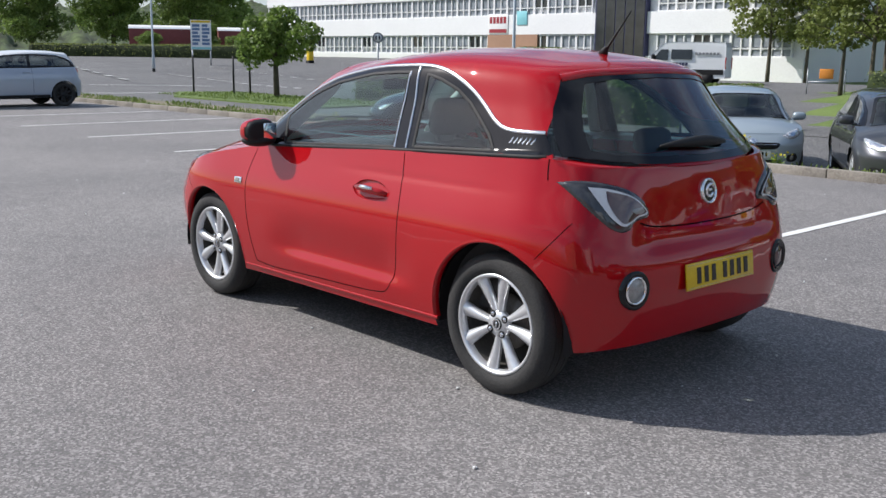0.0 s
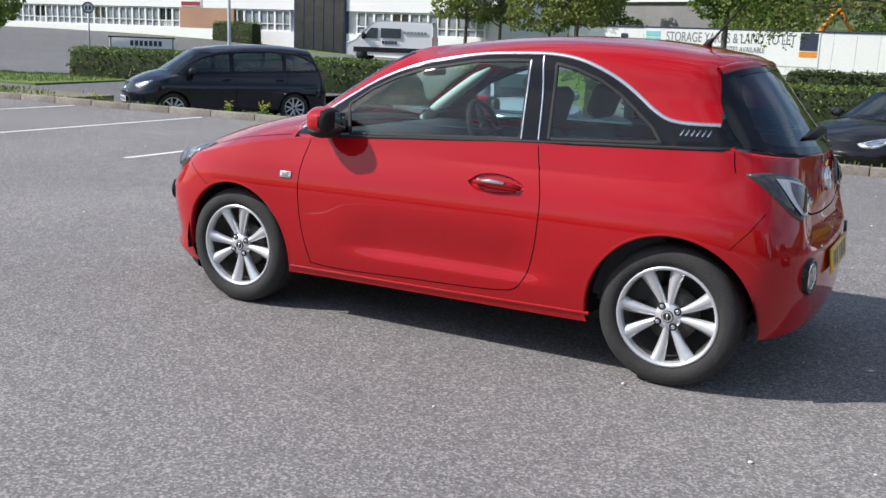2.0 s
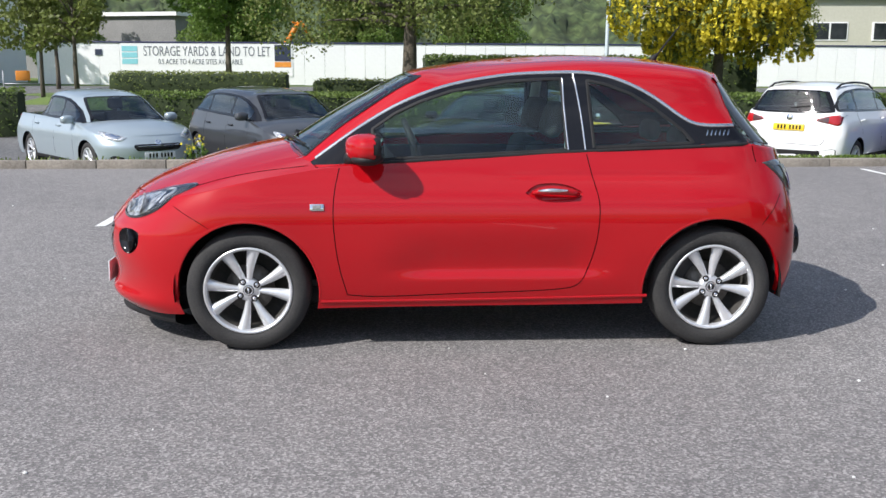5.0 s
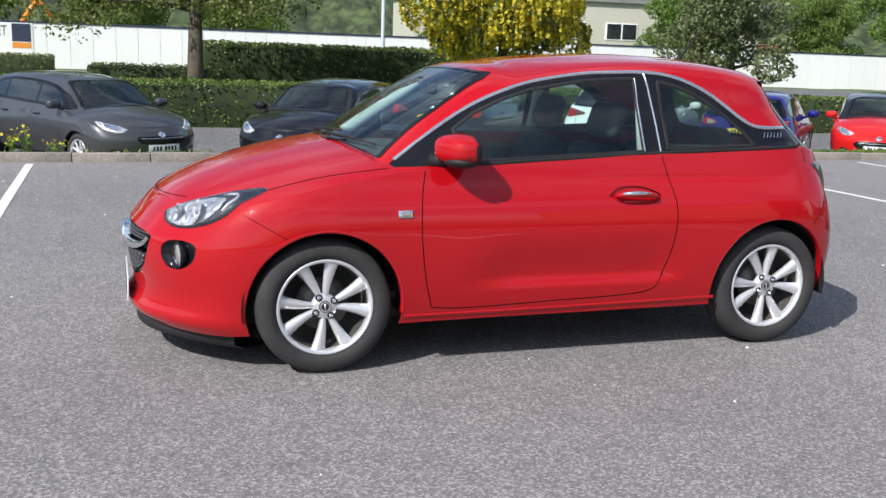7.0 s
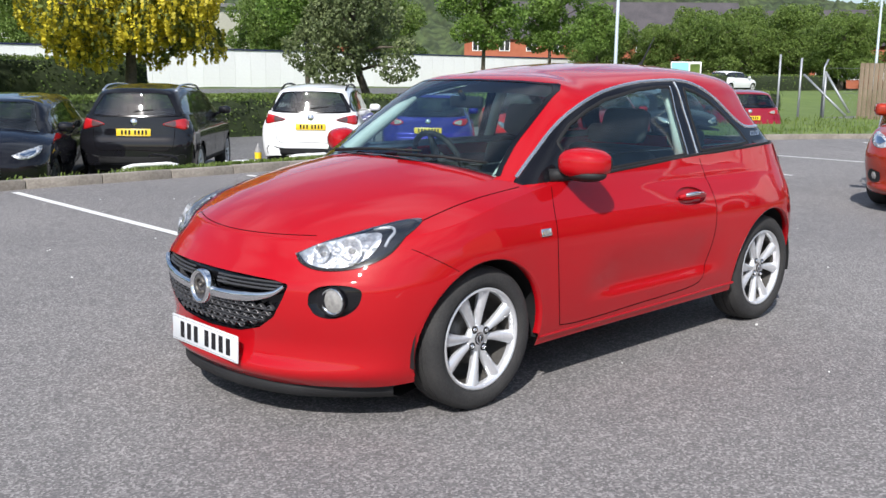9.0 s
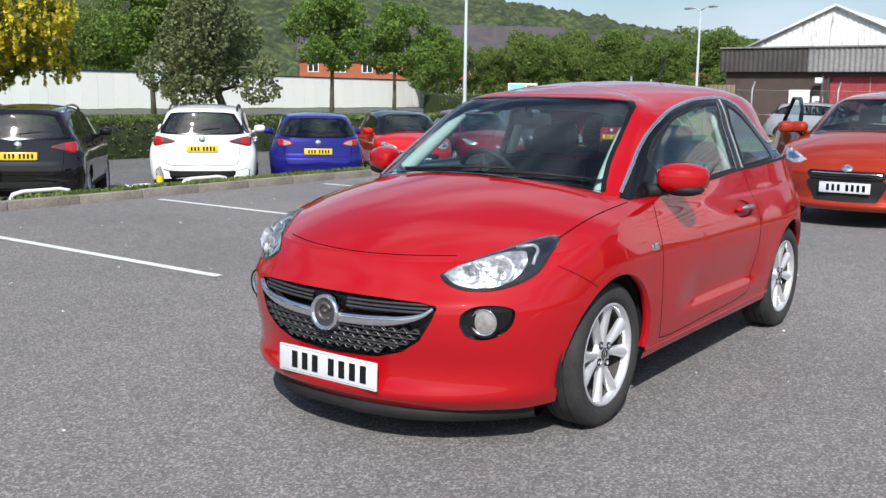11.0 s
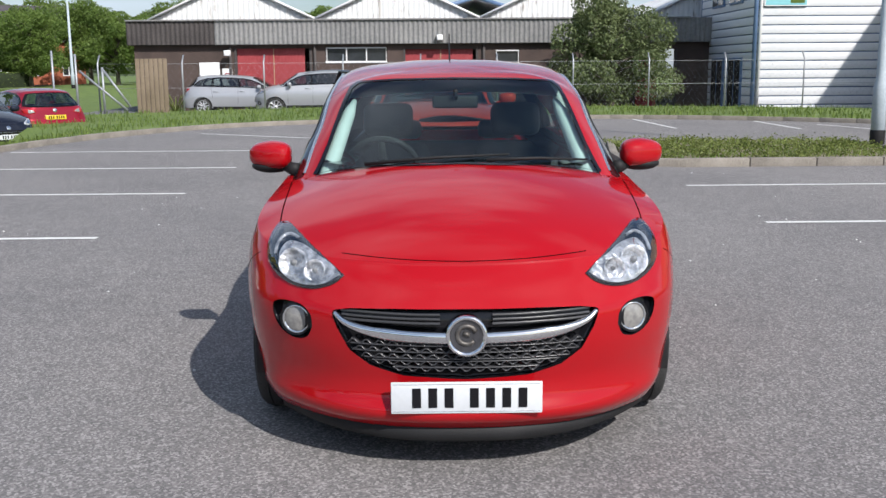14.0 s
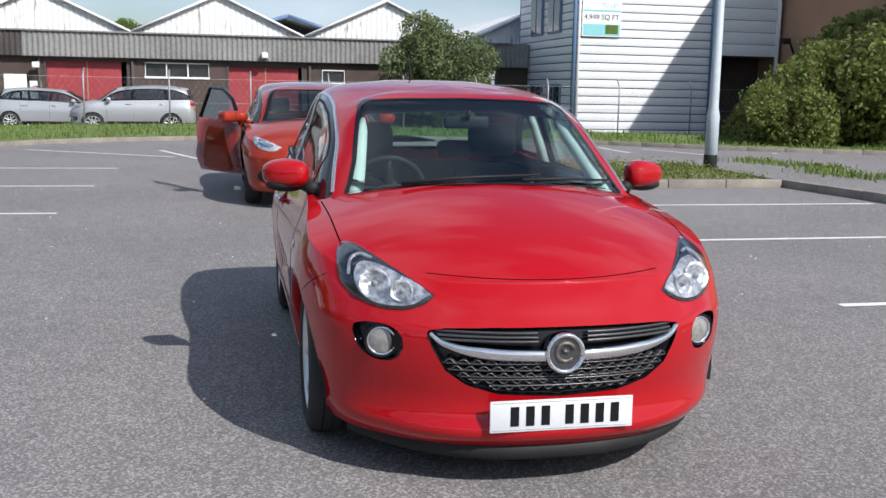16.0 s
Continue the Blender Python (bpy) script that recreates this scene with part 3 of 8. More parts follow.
def leaf_cloud(pts, size, rng, tilt=1.0, aspect=0.6, droop=0.0):
    """One small leaf (a folded quad) at each point."""
    n = len(pts)
    P = np.array(pts)
    a = rng.uniform(0, 2 * np.pi, n)
    u = rng.uniform(-tilt, tilt, n)
    d1 = np.stack([np.cos(a) * np.cos(u), np.sin(a) * np.cos(u), np.sin(u) - droop], 1)
    d1 /= np.linalg.norm(d1, axis=1)[:, None]
    r = rng.normal(size=(n, 3))
    d2 = np.cross(d1, r)
    d2 /= np.linalg.norm(d2, axis=1)[:, None] + 1e-9
    s = size * rng.uniform(0.6, 1.35, n)[:, None]
    v = np.stack([P - d1 * s * 0.5, P + d2 * s * aspect * 0.5, P + d1 * s * 0.5, P - d2 * s * aspect * 0.5], 1).reshape(-1, 3)
    return v


def mesh_of_quads(name, v, mat, parent=None, label=""):
    me = bpy.data.meshes.new(name)
    n = len(v) // 4
    me.vertices.add(len(v))
    me.vertices.foreach_set("co", v.astype(np.float32).ravel())
    me.loops.add(4 * n)
    me.loops.foreach_set("vertex_index", np.arange(4 * n, dtype=np.int32))
    me.polygons.add(n)
    me.polygons.foreach_set("loop_start", np.arange(0, 4 * n, 4, dtype=np.int32))
    me.update(calc_edges=True)
    me.materials.append(mat)
    ob = new(name, me)
    if parent is not None:
        ob.parent = parent
    if label:
        ob["label"] = label
    return ob


rng = np.random.default_rng(7)


def blades(name, spots, hmin, hmax, mat, label, category="grass", width=0.012):
    """Upright grass blades at (x, y, z) spots."""
    P = np.array(spots)
    n = len(P)
    a = rng.uniform(0, 2 * np.pi, n)
    h = rng.uniform(hmin, hmax, n)
    side = np.stack([np.cos(a), np.sin(a), np.zeros(n)], 1) * width
    lean = np.stack([rng.normal(0, 0.35, n), rng.normal(0, 0.35, n), np.ones(n)], 1) * h[:, None]
    mid = P + lean * 0.55 * np.array([0.6, 0.6, 1.0])
    v = np.stack([P - side, P + side, mid + side * 0.7 + lean * 0.45, mid - side * 0.7 + lean * 0.4], 1).reshape(-1, 3)
    ob = mesh_of_quads(name, v, mat)
    return tagged(ob, label, category, kind="stuff")


def verge_spots(n, i0, i1, q0, q1, power=1.0):
    out_ = []
    for _ in range(n):
        f = rng.uniform(i0, i1 - 1.001)
        i, k = int(f), f - int(f)
        q = q0 + (q1 - q0) * rng.uniform() ** power
        a = np.array([*inn[i], 0.075]) * (1 - k) + np.array([*inn[i + 1], 0.075]) * k
        c = np.array(verge_out(i)) * (1 - k) + np.array(verge_out(i + 1)) * k
        z = a[2] + (c[2] - a[2]) * (q * q * (3 - 2 * q))
        p = a + (c - a) * q
        if noise.noise((p[0] * 0.55, p[1] * 0.9, 3.0)) < -0.12 and rng.uniform() < 0.8:
            continue
        out_.append((p[0], p[1], z - 0.01))
    return out_


blades("verge_grass", verge_spots(8000, 2, 62, 0.0, 0.75), 0.02, 0.08, M_BLADE, "short rough grass and weeds on the verge")
blades("verge_sward", verge_spots(24000, 46, 65, 0.0, 0.7), 0.03, 0.085, M_BLADE, "green grass on the verge before the parked cars")
blades("bank_grass", verge_spots(20000, 58, 119, 0.0, 1.0), 0.03, 0.15, M_BLADE, "long grass on the bank at the end of the car park")
blades("entrance_grass", [(x, -7.95 - 1.3 * q * (1 - 0.4 * (x - 13) / 16.5), 0.06) for x, q in zip(rng.uniform(13, 29.4, 2600), rng.uniform(0, 1, 2600)) if noise.noise((x * 0.8, q * 2, 7.0)) > -0.1], 0.02, 0.09, M_BLADE, "rough grass beside the entrance road")
blades("junction_grass", [(x, y, -0.195) for x, y in zip(rng.uniform(21, 31.5, 3000), rng.uniform(-17.4, -13.8, 3000))], 0.02, 0.09, M_BLADE, "short grass on the island at the junction")
weed = np.random.default_rng(5)
weed_c = np.stack([weed.uniform(-12.3, -8.9, 260), weed.uniform(2.95, 7.15, 260)], 1)
weed_p = [(x + weed.normal(0, 0.09), y + weed.normal(0, 0.09), 0.09 + abs(weed.normal(0, 0.05))) for x, y in weed_c for _ in range(34)]
tagged(mesh_of_quads("leafy_weeds", leaf_cloud(weed_p, 0.045, weed, 0.9, 0.6), M_LEAFOLIVE), "low leafy weeds covering the planted island", "weeds", kind="stuff")
blades("island_weeds", [(x, y, 0.085) for x, y in zip(rng.uniform(-12.3, -8.85, 1500), rng.uniform(2.9, 7.2, 1500))], 0.02, 0.08, M_BLADE, "low weeds on the planted island")
blades("walk_weeds", [(x, y, 0.13) for x, y in zip(rng.uniform(-6.9, 3, 2200), rng.uniform(8.3, 11.5, 2200))], 0.03, 0.11, M_BLADE, "rough grass beside the walk")
far = [(x, y, ground_z(x, y)) for x, y in zip(rng.uniform(-24, 14, 26000), rng.uniform(-33, -21.5, 26000)) if abs(x - (9.2 + (-20 - y) * 0.55)) > 2.9]
blades("bank_lawn", far, 0.03, 0.08, M_BLADE, "mown grass between the hedges", width=0.03)


def hedge(name, x0, y0, x1, y1, width, h, label, density=800, leaf=0.07, mat=None, base=None):
    """A clipped hedge: a core coloured dark as its inner shade, under a coat of single leaves."""
    th = thing(name, label, "hedge")
    d = Vector((x1 - x0, y1 - y0, 0))
    L = d.length
    t, n = d.normalized(), Vector((-d.y, d.x, 0)).normalized()
    z0 = (min(ground_z(x0, y0), ground_z(x1, y1)) if base is None else base) - 0.05
    def bump(s, side, up):
        return 0.07 * noise.noise((s * 0.8, side * 3, up * 1.5)) + 0.03 * noise.noise((s * 3, side, up * 4))
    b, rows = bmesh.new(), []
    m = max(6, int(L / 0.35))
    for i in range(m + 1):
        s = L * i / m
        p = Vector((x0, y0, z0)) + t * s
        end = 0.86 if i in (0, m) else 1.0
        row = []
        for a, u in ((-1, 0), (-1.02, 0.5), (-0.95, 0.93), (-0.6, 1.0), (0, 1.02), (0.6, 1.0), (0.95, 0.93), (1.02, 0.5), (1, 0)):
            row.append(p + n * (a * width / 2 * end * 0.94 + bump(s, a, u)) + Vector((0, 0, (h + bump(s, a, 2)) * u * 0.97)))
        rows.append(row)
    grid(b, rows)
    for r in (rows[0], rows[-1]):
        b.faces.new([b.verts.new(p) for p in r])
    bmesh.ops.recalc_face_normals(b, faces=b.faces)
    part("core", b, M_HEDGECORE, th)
    pts = []
    cnt = int(L * density)
    for _ in range(cnt):
        s, q = rng.uniform(0, L), rng.uniform(0, 1)
        if q < 0.62:
            a, u = (1 if rng.uniform() < 0.85 else -1) * rng.uniform(0.86, 1.07), rng.uniform(0.02, 1)
        else:
            a, u = rng.uniform(-1, 1), rng.uniform(0.94, 1.06)
        p = Vector((x0, y0, z0)) + t * s + n * (a * width / 2 + bump(s, a, u)) + Vector((0, 0, (h + bump(s, a, 2)) * u))
        pts.append(p)
    mesh_of_quads("foliage", leaf_cloud(pts, leaf, rng), mat or M_HEDGE, th)
    return th


# n points to the car park: the hedges run towards -x
hedge("hedge", 23.6, -17.9, 9.8, -20.2, 1.3, 1.2, "clipped dark green hedge along the lower parking row", 1500, 0.085)
hedge("hedge", 7.0, -20.4, -15.0, -20.4, 1.3, 1.12, "clipped dark green hedge along the lower parking row", 1500, 0.085)
hedge("hedge", -15.0, -20.4, -40, -19.8, 1.3, 1.08, "clipped dark green hedge along the lower parking row", 800, 0.10)
hedge("hedge", 8.8, -25.5, 3.6, -25.8, 2.6, 0.82, "broad low clipped hedge on the bank", 900, 0.07, M_LEAFOLIVE, 0.28)
hedge("hedge", 2.6, -25.2, -0.6, -24.8, 2.2, 0.75, "rounded low clipped bush on the bank", 700, 0.07, M_LEAFOLIVE)
hedge("hedge", -0.8, -29.0, -12.5, -29.4, 1.6, 1.35, "clipped green hedge by the roadside trees", 1000, 0.10)
hedge("hedge", 82, -28, 62, -40, 1.6, 1.1, "clipped hedge across the junction", 420, 0.14, M_LEAFOLIVE)
hedge("hedge", 46.8, -50.7, 43.2, -50.7, 1.2, 1.5, "clipped green shrubs before the white office building", 420, 0.14)
hedge("hedge", -44, -34, -75, -33, 1.6, 1.2, "clipped green hedge by the road", 220, 0.12)


# ---- trees ----
def crown_points(blobs, n, shell=0.55):
    out_ = []
    vol = np.array([b_[3] * b_[4] * b_[5] for b_ in blobs]) ** 0.75
    pick = rng.choice(len(blobs), n, p=vol / vol.sum())
    for k in pick:
        cx, cy, cz, rx, ry, rz = blobs[k]
        v = rng.normal(size=3)
        v /= np.linalg.norm(v)
        r = rng.uniform(shell, 1.0) ** 0.6
        q = 1 + 0.35 * noise.noise((v[0] * 2 + cx, v[1] * 2 + cy, v[2] * 2 + cz))
        out_.append((cx + v[0] * rx * r * q, cy + v[1] * ry * r * q, cz + v[2] * rz * r * q))
    return out_


M_SEEDHEAD = leaf_material("faded flower heads", (0.16, 0.11, 0.05), (0.26, 0.19, 0.10))


def tree_mesh(seed, height, spread, trunk_h, trunk_r, leaves, leaf, mat, blossom=0, weeping=0.0, nblobs=18, lean=0.0, name="tree", label="", category="tree"):
    """A tapered trunk with limbs and a crown of many single leaves in uneven clumps."""
    global rng
    rng = np.random.default_rng(seed)
    t = thing(name, label, category)
    blobs, b = [], bmesh.new()
    top = Vector((lean * height * 0.5, 0, height * 0.72))
    pts = [Vector((0, 0, -0.3)), Vector((0.02, 0.01, trunk_h * 0.5)), Vector((lean * trunk_h, 0.03, trunk_h)), top]
    tube(b, pts, [trunk_r * 1.25, trunk_r, trunk_r * 0.8, trunk_r * 0.18], 9)
    ch = height - trunk_h * 0.85
    for k in range(nblobs):
        a = 2 * math.pi * (k * 0.382 + 0.1 * rng.uniform())
        q = (k + 0.5) / nblobs
        zc = trunk_h * 0.95 + ch * (0.10 + 0.78 * q)
        rad = spread * (math.sin(math.pi * min(0.97, 0.16 + 0.74 * q)) ** 0.7) * rng.uniform(0.15, 0.95)
        c = Vector((lean * zc * 0.8 + rad * math.cos(a), rad * math.sin(a), zc - weeping * rad))
        br = spread * rng.uniform(0.17, 0.40)
        blobs.append((c.x, c.y, c.z, br, br, br * rng.uniform(0.6, 0.85) * (1 + weeping)))
        s = pts[2].lerp(top, min(0.9, max(0.02, q * 0.9)))
        tube(b, [s, s.lerp(c, 0.5) + Vector((0, 0, 0.12)), c], [trunk_r * 0.42, trunk_r * 0.26, trunk_r * 0.08], 6)
    part("trunk", b, M_BARK, t)
    P = crown_points(blobs, leaves)
    mesh_of_quads("crown", leaf_cloud(P, leaf, rng, 1.2, 0.7, 0.2 + weeping), mat, t)
    if blossom:
        B = np.array(crown_points(blobs, blossom // 5, 0.8))
        V = []
        for k in range(5):
            V.append(leaf_cloud(B - np.array([0, 0, 0.07 * k]), leaf * 0.85, rng, 0.6, 0.8, 0.6))
        mesh_of_quads("blossom", np.concatenate(V), M_YELLOW if name == "laburnum_tree" else M_SEEDHEAD, t, "hanging yellow flower clusters" if name == "laburnum_tree" else "faded brown flower heads")
    return t


def place(t, x, y, s=1.0, turn=0.0, z=None):
    t.matrix_world = Matrix.Translation((x, y, ground_z(x, y) if z is None else z)) @ Matrix.Rotation(radians(turn), 4, "Z") @ Matrix.Diagonal((s, s, s, 1))
    return t


def again(t, x, y, s=1.0, turn=0.0, z=None):
    c = copy_thing(t, Matrix.Identity(4))
    return place(c, x, y, s, turn, z)


laburnum = place(tree_mesh(11, 6.4, 3.4, 2.1, 0.17, 16000, 0.16, M_LEAFOLIVE, 30000, 0.16, 26, 0.0, "laburnum_tree", "laburnum tree covered in hanging yellow blossom"), -9.3, -23.4)
olive = place(tree_mesh(12, 8.8, 4.4, 2.5, 0.22, 30000, 0.11, M_LEAFOLIVE, 0, 0.16, 34, 0.0, "roadside_tree", "broad tree with fine drooping olive green leaves"), -0.2, -23.6)
again(olive, -13.0, -34.0, 0.8, 60)
willow = place(tree_mesh(13, 5.4, 2.2, 1.7, 0.15, 17000, 0.115, M_LEAFGREY, 0, 0.22, 20, 0.20, "grey_leaved_tree", "tree with narrow grey green leaves and a leaning trunk"), -16.7, -21.6, 1.0, -30)
green = place(tree_mesh(14, 6.6, 2.3, 2.4, 0.11, 14000, 0.15, M_LEAF, 0, 0.0, 26, 0.0, "round_green_tree", "young street tree with a round fresh green crown"), 6.6, -33.4)
again(green, -32.8, -32.0, 1.0, 40)
again(green, -41.7, -35.1, 1.02, 100)
again(green, -56.0, -42.5, 1.0, 200)
again(green, -22.5, -33.0, 0.95, 300)
thin = place(tree_mesh(15, 7.0, 1.9, 1.7, 0.085, 5200, 0.18, M_LEAFOLIVE, 0, 0.08, 26, 0.0, "thin_street_tree", "slender street tree with a loose light green crown"), 12.0, -32.0)
again(thin, 13.6, -33.0, 0.92, 70)
again(thin, 26.8, -51.0, 1.35, 140)
again(thin, 24.6, -51.5, 1.25, 10)
again(thin, 16.0, -42.2, 1.15, 220)
again(thin, 28.6, -55.5, 1.4, 300)
weep = place(tree_mesh(16, 3.1, 1.5, 1.45, 0.10, 5000, 0.15, M_LEAFDARK, 0, 0.25, 18, 0.0, "mop_headed_tree", "small mop-headed tree on the grass island"), 27.4, -16.7, 1.0, 0, -0.15)
dark = place(tree_mesh(17, 9.0, 4.8, 1.3, 0.25, 26000, 0.22, M_LEAFDARK, 0, 0.0, 34, 0.0, "large_dark_tree", "large dense dark green tree"), 92, -48)
for x, y, s, a in ((84, -20, 0.85, 30), (96, -33, 1.0, 90), (79, -42.6, 0.34, 30), (74, -34.6, 0.24, 130), (71, -41.2, 0.22, 80), (66, -39.2, 0.2, 10), (74, -14, 0.7, 200), (112, -62, 1.5, 60), (88, -66, 1.1, 10), (104, -45, 1.2, 120), (118, -30, 1.3, 250),
                   (-72, -44, 0.78, 50), (-78, -38, 0.8, 140), (-84, -41, 0.85, 220), (-74, -32, 0.7, 10), (-80, -27, 0.72, 80), (-88, -32, 0.85, 160), (-95, -26, 0.9, 240), (-90, -18, 0.78, 20), (-66, -50, 0.72, 100), (-100, -40, 1.0, 30), (-98, -12, 0.9, 300), (-70, -47, 0.62, 10), (-76, -41, 0.66, 75), (-81, -35, 0.7, 190), (-86, -37, 0.75, 310), (-92, -24, 0.7, 130), (-86, -23, 0.62, 30), (-104, -20, 1.0, 200), (-82, -46, 0.85, 280),
                   (-40, -62, 0.85, 70), (-22, -64, 0.8, 170), (-55, -66, 0.9, 15), (-6, -66, 0.85, 260), (12, -68, 0.95, 200), (2, -74, 1.0, 320), (26, -72, 0.9, 45)):
    again(dark, x, y, s, a)
# shrubs by the warehouse and the clad building
shrub = place(tree_mesh(18, 4.3, 2.6, 0.5, 0.14, 30000, 0.10, M_LEAFGREY, 0, 0.1, 24, 0.0, "tall_shrub", "tall loose grey green shrub by the chain-link fence", "shrub"), -31.0, 6.2, 1.0, 0, -0.27)
bush = place(tree_mesh(19, 2.9, 2.6, 0.2, 0.10, 20000, 0.14, M_LEAFOLIVE, 900, 0.1, 26, 0.0, "broad_bush", "broad green bush with fading flower heads beside the wall", "bush"), -20.2, 16.3, 1.05, 0, -0.1)
again(bush, -20.6, 18.6, 1.3, 120, -0.1)
again(bush, -20.0, 14.0, 0.6, 200, -0.1)
rng = np.random.default_rng(21)


blades("walk_edge_weeds", [(x, y + 0.25 * math.sin(x * 2.1), 0.10) for x, y in zip(rng.uniform(-13, -6.5, 1500), rng.normal(9.2, 0.28, 1500))], 0.03, 0.12, M_BLADE, "line of weeds along the worn walk")


def leaf_clump(name, x, y, z, n, length, mat, label, category):
    """Long arching leaves from one root."""
    b = bmesh.new()
    for k in range(n):
        a, l_, e = rng.uniform(0, 6.28), length * rng.uniform(0.7, 1.2), rng.uniform(0.5, 1.25)
        d, up = Vector((math.cos(a), math.sin(a), 0)), Vector((0, 0, 1))
        s = Vector((-math.sin(a), math.cos(a), 0)) * 0.025
        rows = []
        for q in (0, 0.35, 0.7, 1.0):
            p = Vector((x, y, z)) + d * (l_ * q * math.cos(e) + 0.25 * q * q * l_) + up * (l_ * (q * math.sin(e) - 0.35 * q ** 3))
            rows.append([p + s * (1 - q * 0.9), p - s * (1 - q * 0.9)])
        grid(b, rows)
    return tagged(part(name, b, mat, smooth=False), label, category)


leaf_clump("strap_leaved_plant", -32.2, -9.8, -0.25, 60, 1.5, M_LEAFOLIVE, "clump of long arching strap leaves by the fence", "plant")


def ragwort(x, y, z, h):
    """A weed with small yellow flower heads."""
    t = thing("yellow_weed", "tall weed with small yellow flower heads on the verge", "weed", pose(x, y, z), "verge weeds")
    b = bmesh.new()
    tips = []
    for k in range(5):
        p = Vector((rng.normal(0, 0.07), rng.normal(0, 0.07), h * rng.uniform(0.75, 1.05)))
        tube(b, [(0, 0, -0.02), p * 0.55 + Vector((0, 0, 0.03)), p], [0.008, 0.006, 0.004], 5)
        tips.append(p)
    tagged(part("stems", b, M_LEAF, t), kind="stuff")
    P = [p + Vector(rng.normal(0, 0.035, 3)) for p in tips for _ in range(9)]
    tagged(mesh_of_quads("flowers", leaf_cloud(P[::2], 0.038, rng, 0.6, 1.0), M_YELLOW, t), kind="stuff")
    P = [p * rng.uniform(0.2, 0.85) + Vector(rng.normal(0, 0.03, 3)) for p in tips for _ in range(8)]
    tagged(mesh_of_quads("leaves", leaf_cloud(P, 0.06, rng, 0.8, 0.5), M_LEAF, t), kind="stuff")
    return t


for x, y, h in ((3.05, -8.3, 0.34), (3.25, -8.45, 0.25), (2.75, -8.6, 0.2), (6.9, -8.5, 0.14), (8.6, -8.6, 0.2), (9.3, -8.5, 0.18), (12.4, -8.5, 0.15)):
    ragwort(x, y, 0.03 - 0.12 * (-8.1 - y), h)

# ---- wooded hill in the distance ----
b, rows = bmesh.new(), []
rise = spline([(-182, 4), (-172, 7), (-166, 14), (-160, 26), (-150, 46), (-138, 62), (-120, 74), (-100, 78), (-80, 70), (-62, 52), (-48, 34), (-30, 24), (-10, 16)])
for i in range(760):
    az = -184 + 176 * i / 759
    row = []
    for k in range(56):
        q = k / 55
        d = 240 + 330 * q
        h = rise(az) * smooth01(0, 1, q) + (3.0 * noise.noise((az * 0.6, q * 9, 1.0)) + 4.5 * abs(noise.noise((az * 1.1, q * 30, 5.0))) + 3.5 * abs(noise.noise((az * 2.6, q * 60, 9.0))) + 2.2 * abs(noise.noise((az * 6.0, q * 110, 4.0)))) * min(1, q * 5)
        row.append(Vector((d * math.cos(radians(az)), d * math.sin(radians(az)), h - 1.0)))
    rows.append(row)
grid(b, rows)
bmesh.ops.recalc_face_normals(b, faces=b.faces)
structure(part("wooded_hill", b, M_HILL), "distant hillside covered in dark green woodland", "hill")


# ---- buildings and street furniture ----
def wall_with_openings(name, parent, mat, x0, x1, y0, y1, z0, z1, holes, label=""):
    """A wall along y with openings (ya, yb, za, zb) that go right through it."""
    b = bmesh.new()
    ycuts = sorted({y0, y1, *[h[0] for h in holes], *[h[1] for h in holes]})
    for ya, yb in zip(ycuts, ycuts[1:]):
        mid = (ya + yb) / 2
        spans, z = sorted((h[2], h[3]) for h in holes if h[0] < mid < h[1]), z0
        for za, zb in spans:
            if za > z:
                box(b, x0, x1, ya, yb, z, za)
            z = max(z, zb)
        if z < z1:
            box(b, x0, x1, ya, yb, z, z1)
    bmesh.ops.remove_doubles(b, verts=b.verts, dist=0.0005)
    return part(name, b, mat, parent, label, smooth=False)


def corrugated(b, p0, along, up, n_out, length, height, pitch, depth):
    """A ribbed sheet: trapezoid ribs across its length."""
    k = int(length / pitch)
    rows = []
    for i in range(k * 4 + 1):
        s = i * pitch / 4
        o = depth if (i % 4) in (1, 2) else 0
        p = p0 + along * min(s, length) + n_out * o
        rows.append([p, p + up * height])
    grid(b, rows)


def glyphs(text, size, depth, m, name, mat, parent, align="CENTER"):
    """Lettering in the built-in typeface as a flat mesh."""
    cu = bpy.data.curves.new(name, "FONT")
    cu.body, cu.size, cu.extrude, cu.align_x, cu.align_y = text, size, depth, align, "CENTER"
    tmp = bpy.data.objects.new(name, cu)
    me = bpy.data.meshes.new_from_object(tmp)
    bpy.data.objects.remove(tmp)
    bpy.data.curves.remove(cu)
    me.transform(m)
    me.materials.clear()
    me.materials.append(mat)
    ob = new(name, me)
    ob.parent = parent
    return ob


X, Y, Z = Vector((1, 0, 0)), Vector((0, 1, 0)), Vector((0, 0, 1))
M_INK = material("dark blue ink", (0.02, 0.03, 0.06), (0.03, 0.04, 0.08), rough=0.6)
M_GREYINK = material("grey ink", (0.16, 0.17, 0.19), rough=0.6)
M_TEAL = material("pale teal print", (0.22, 0.55, 0.60), (0.26, 0.60, 0.66), rough=0.5)
M_ORANGE = material("orange print", (0.70, 0.26, 0.04), rough=0.5)
M_MAROON = material("maroon print", (0.28, 0.02, 0.03), rough=0.5)
M_TIMBER = material("weathered timber", (0.16, 0.12, 0.08), (0.27, 0.21, 0.15), rough=0.9, scale=2, fine=30, bump=0.4)
M_DARKTIMBER = material("dark stained fascia", (0.05, 0.043, 0.042), (0.085, 0.075, 0.072), rough=0.85, scale=1, fine=14, bump=0.3)
M_BEIGE = material("beige cladding", (0.45, 0.44, 0.36), (0.52, 0.51, 0.43), rough=0.7)
M_REDBOX = material("dull red steel", (0.16, 0.03, 0.03), (0.21, 0.05, 0.045), rough=0.6)
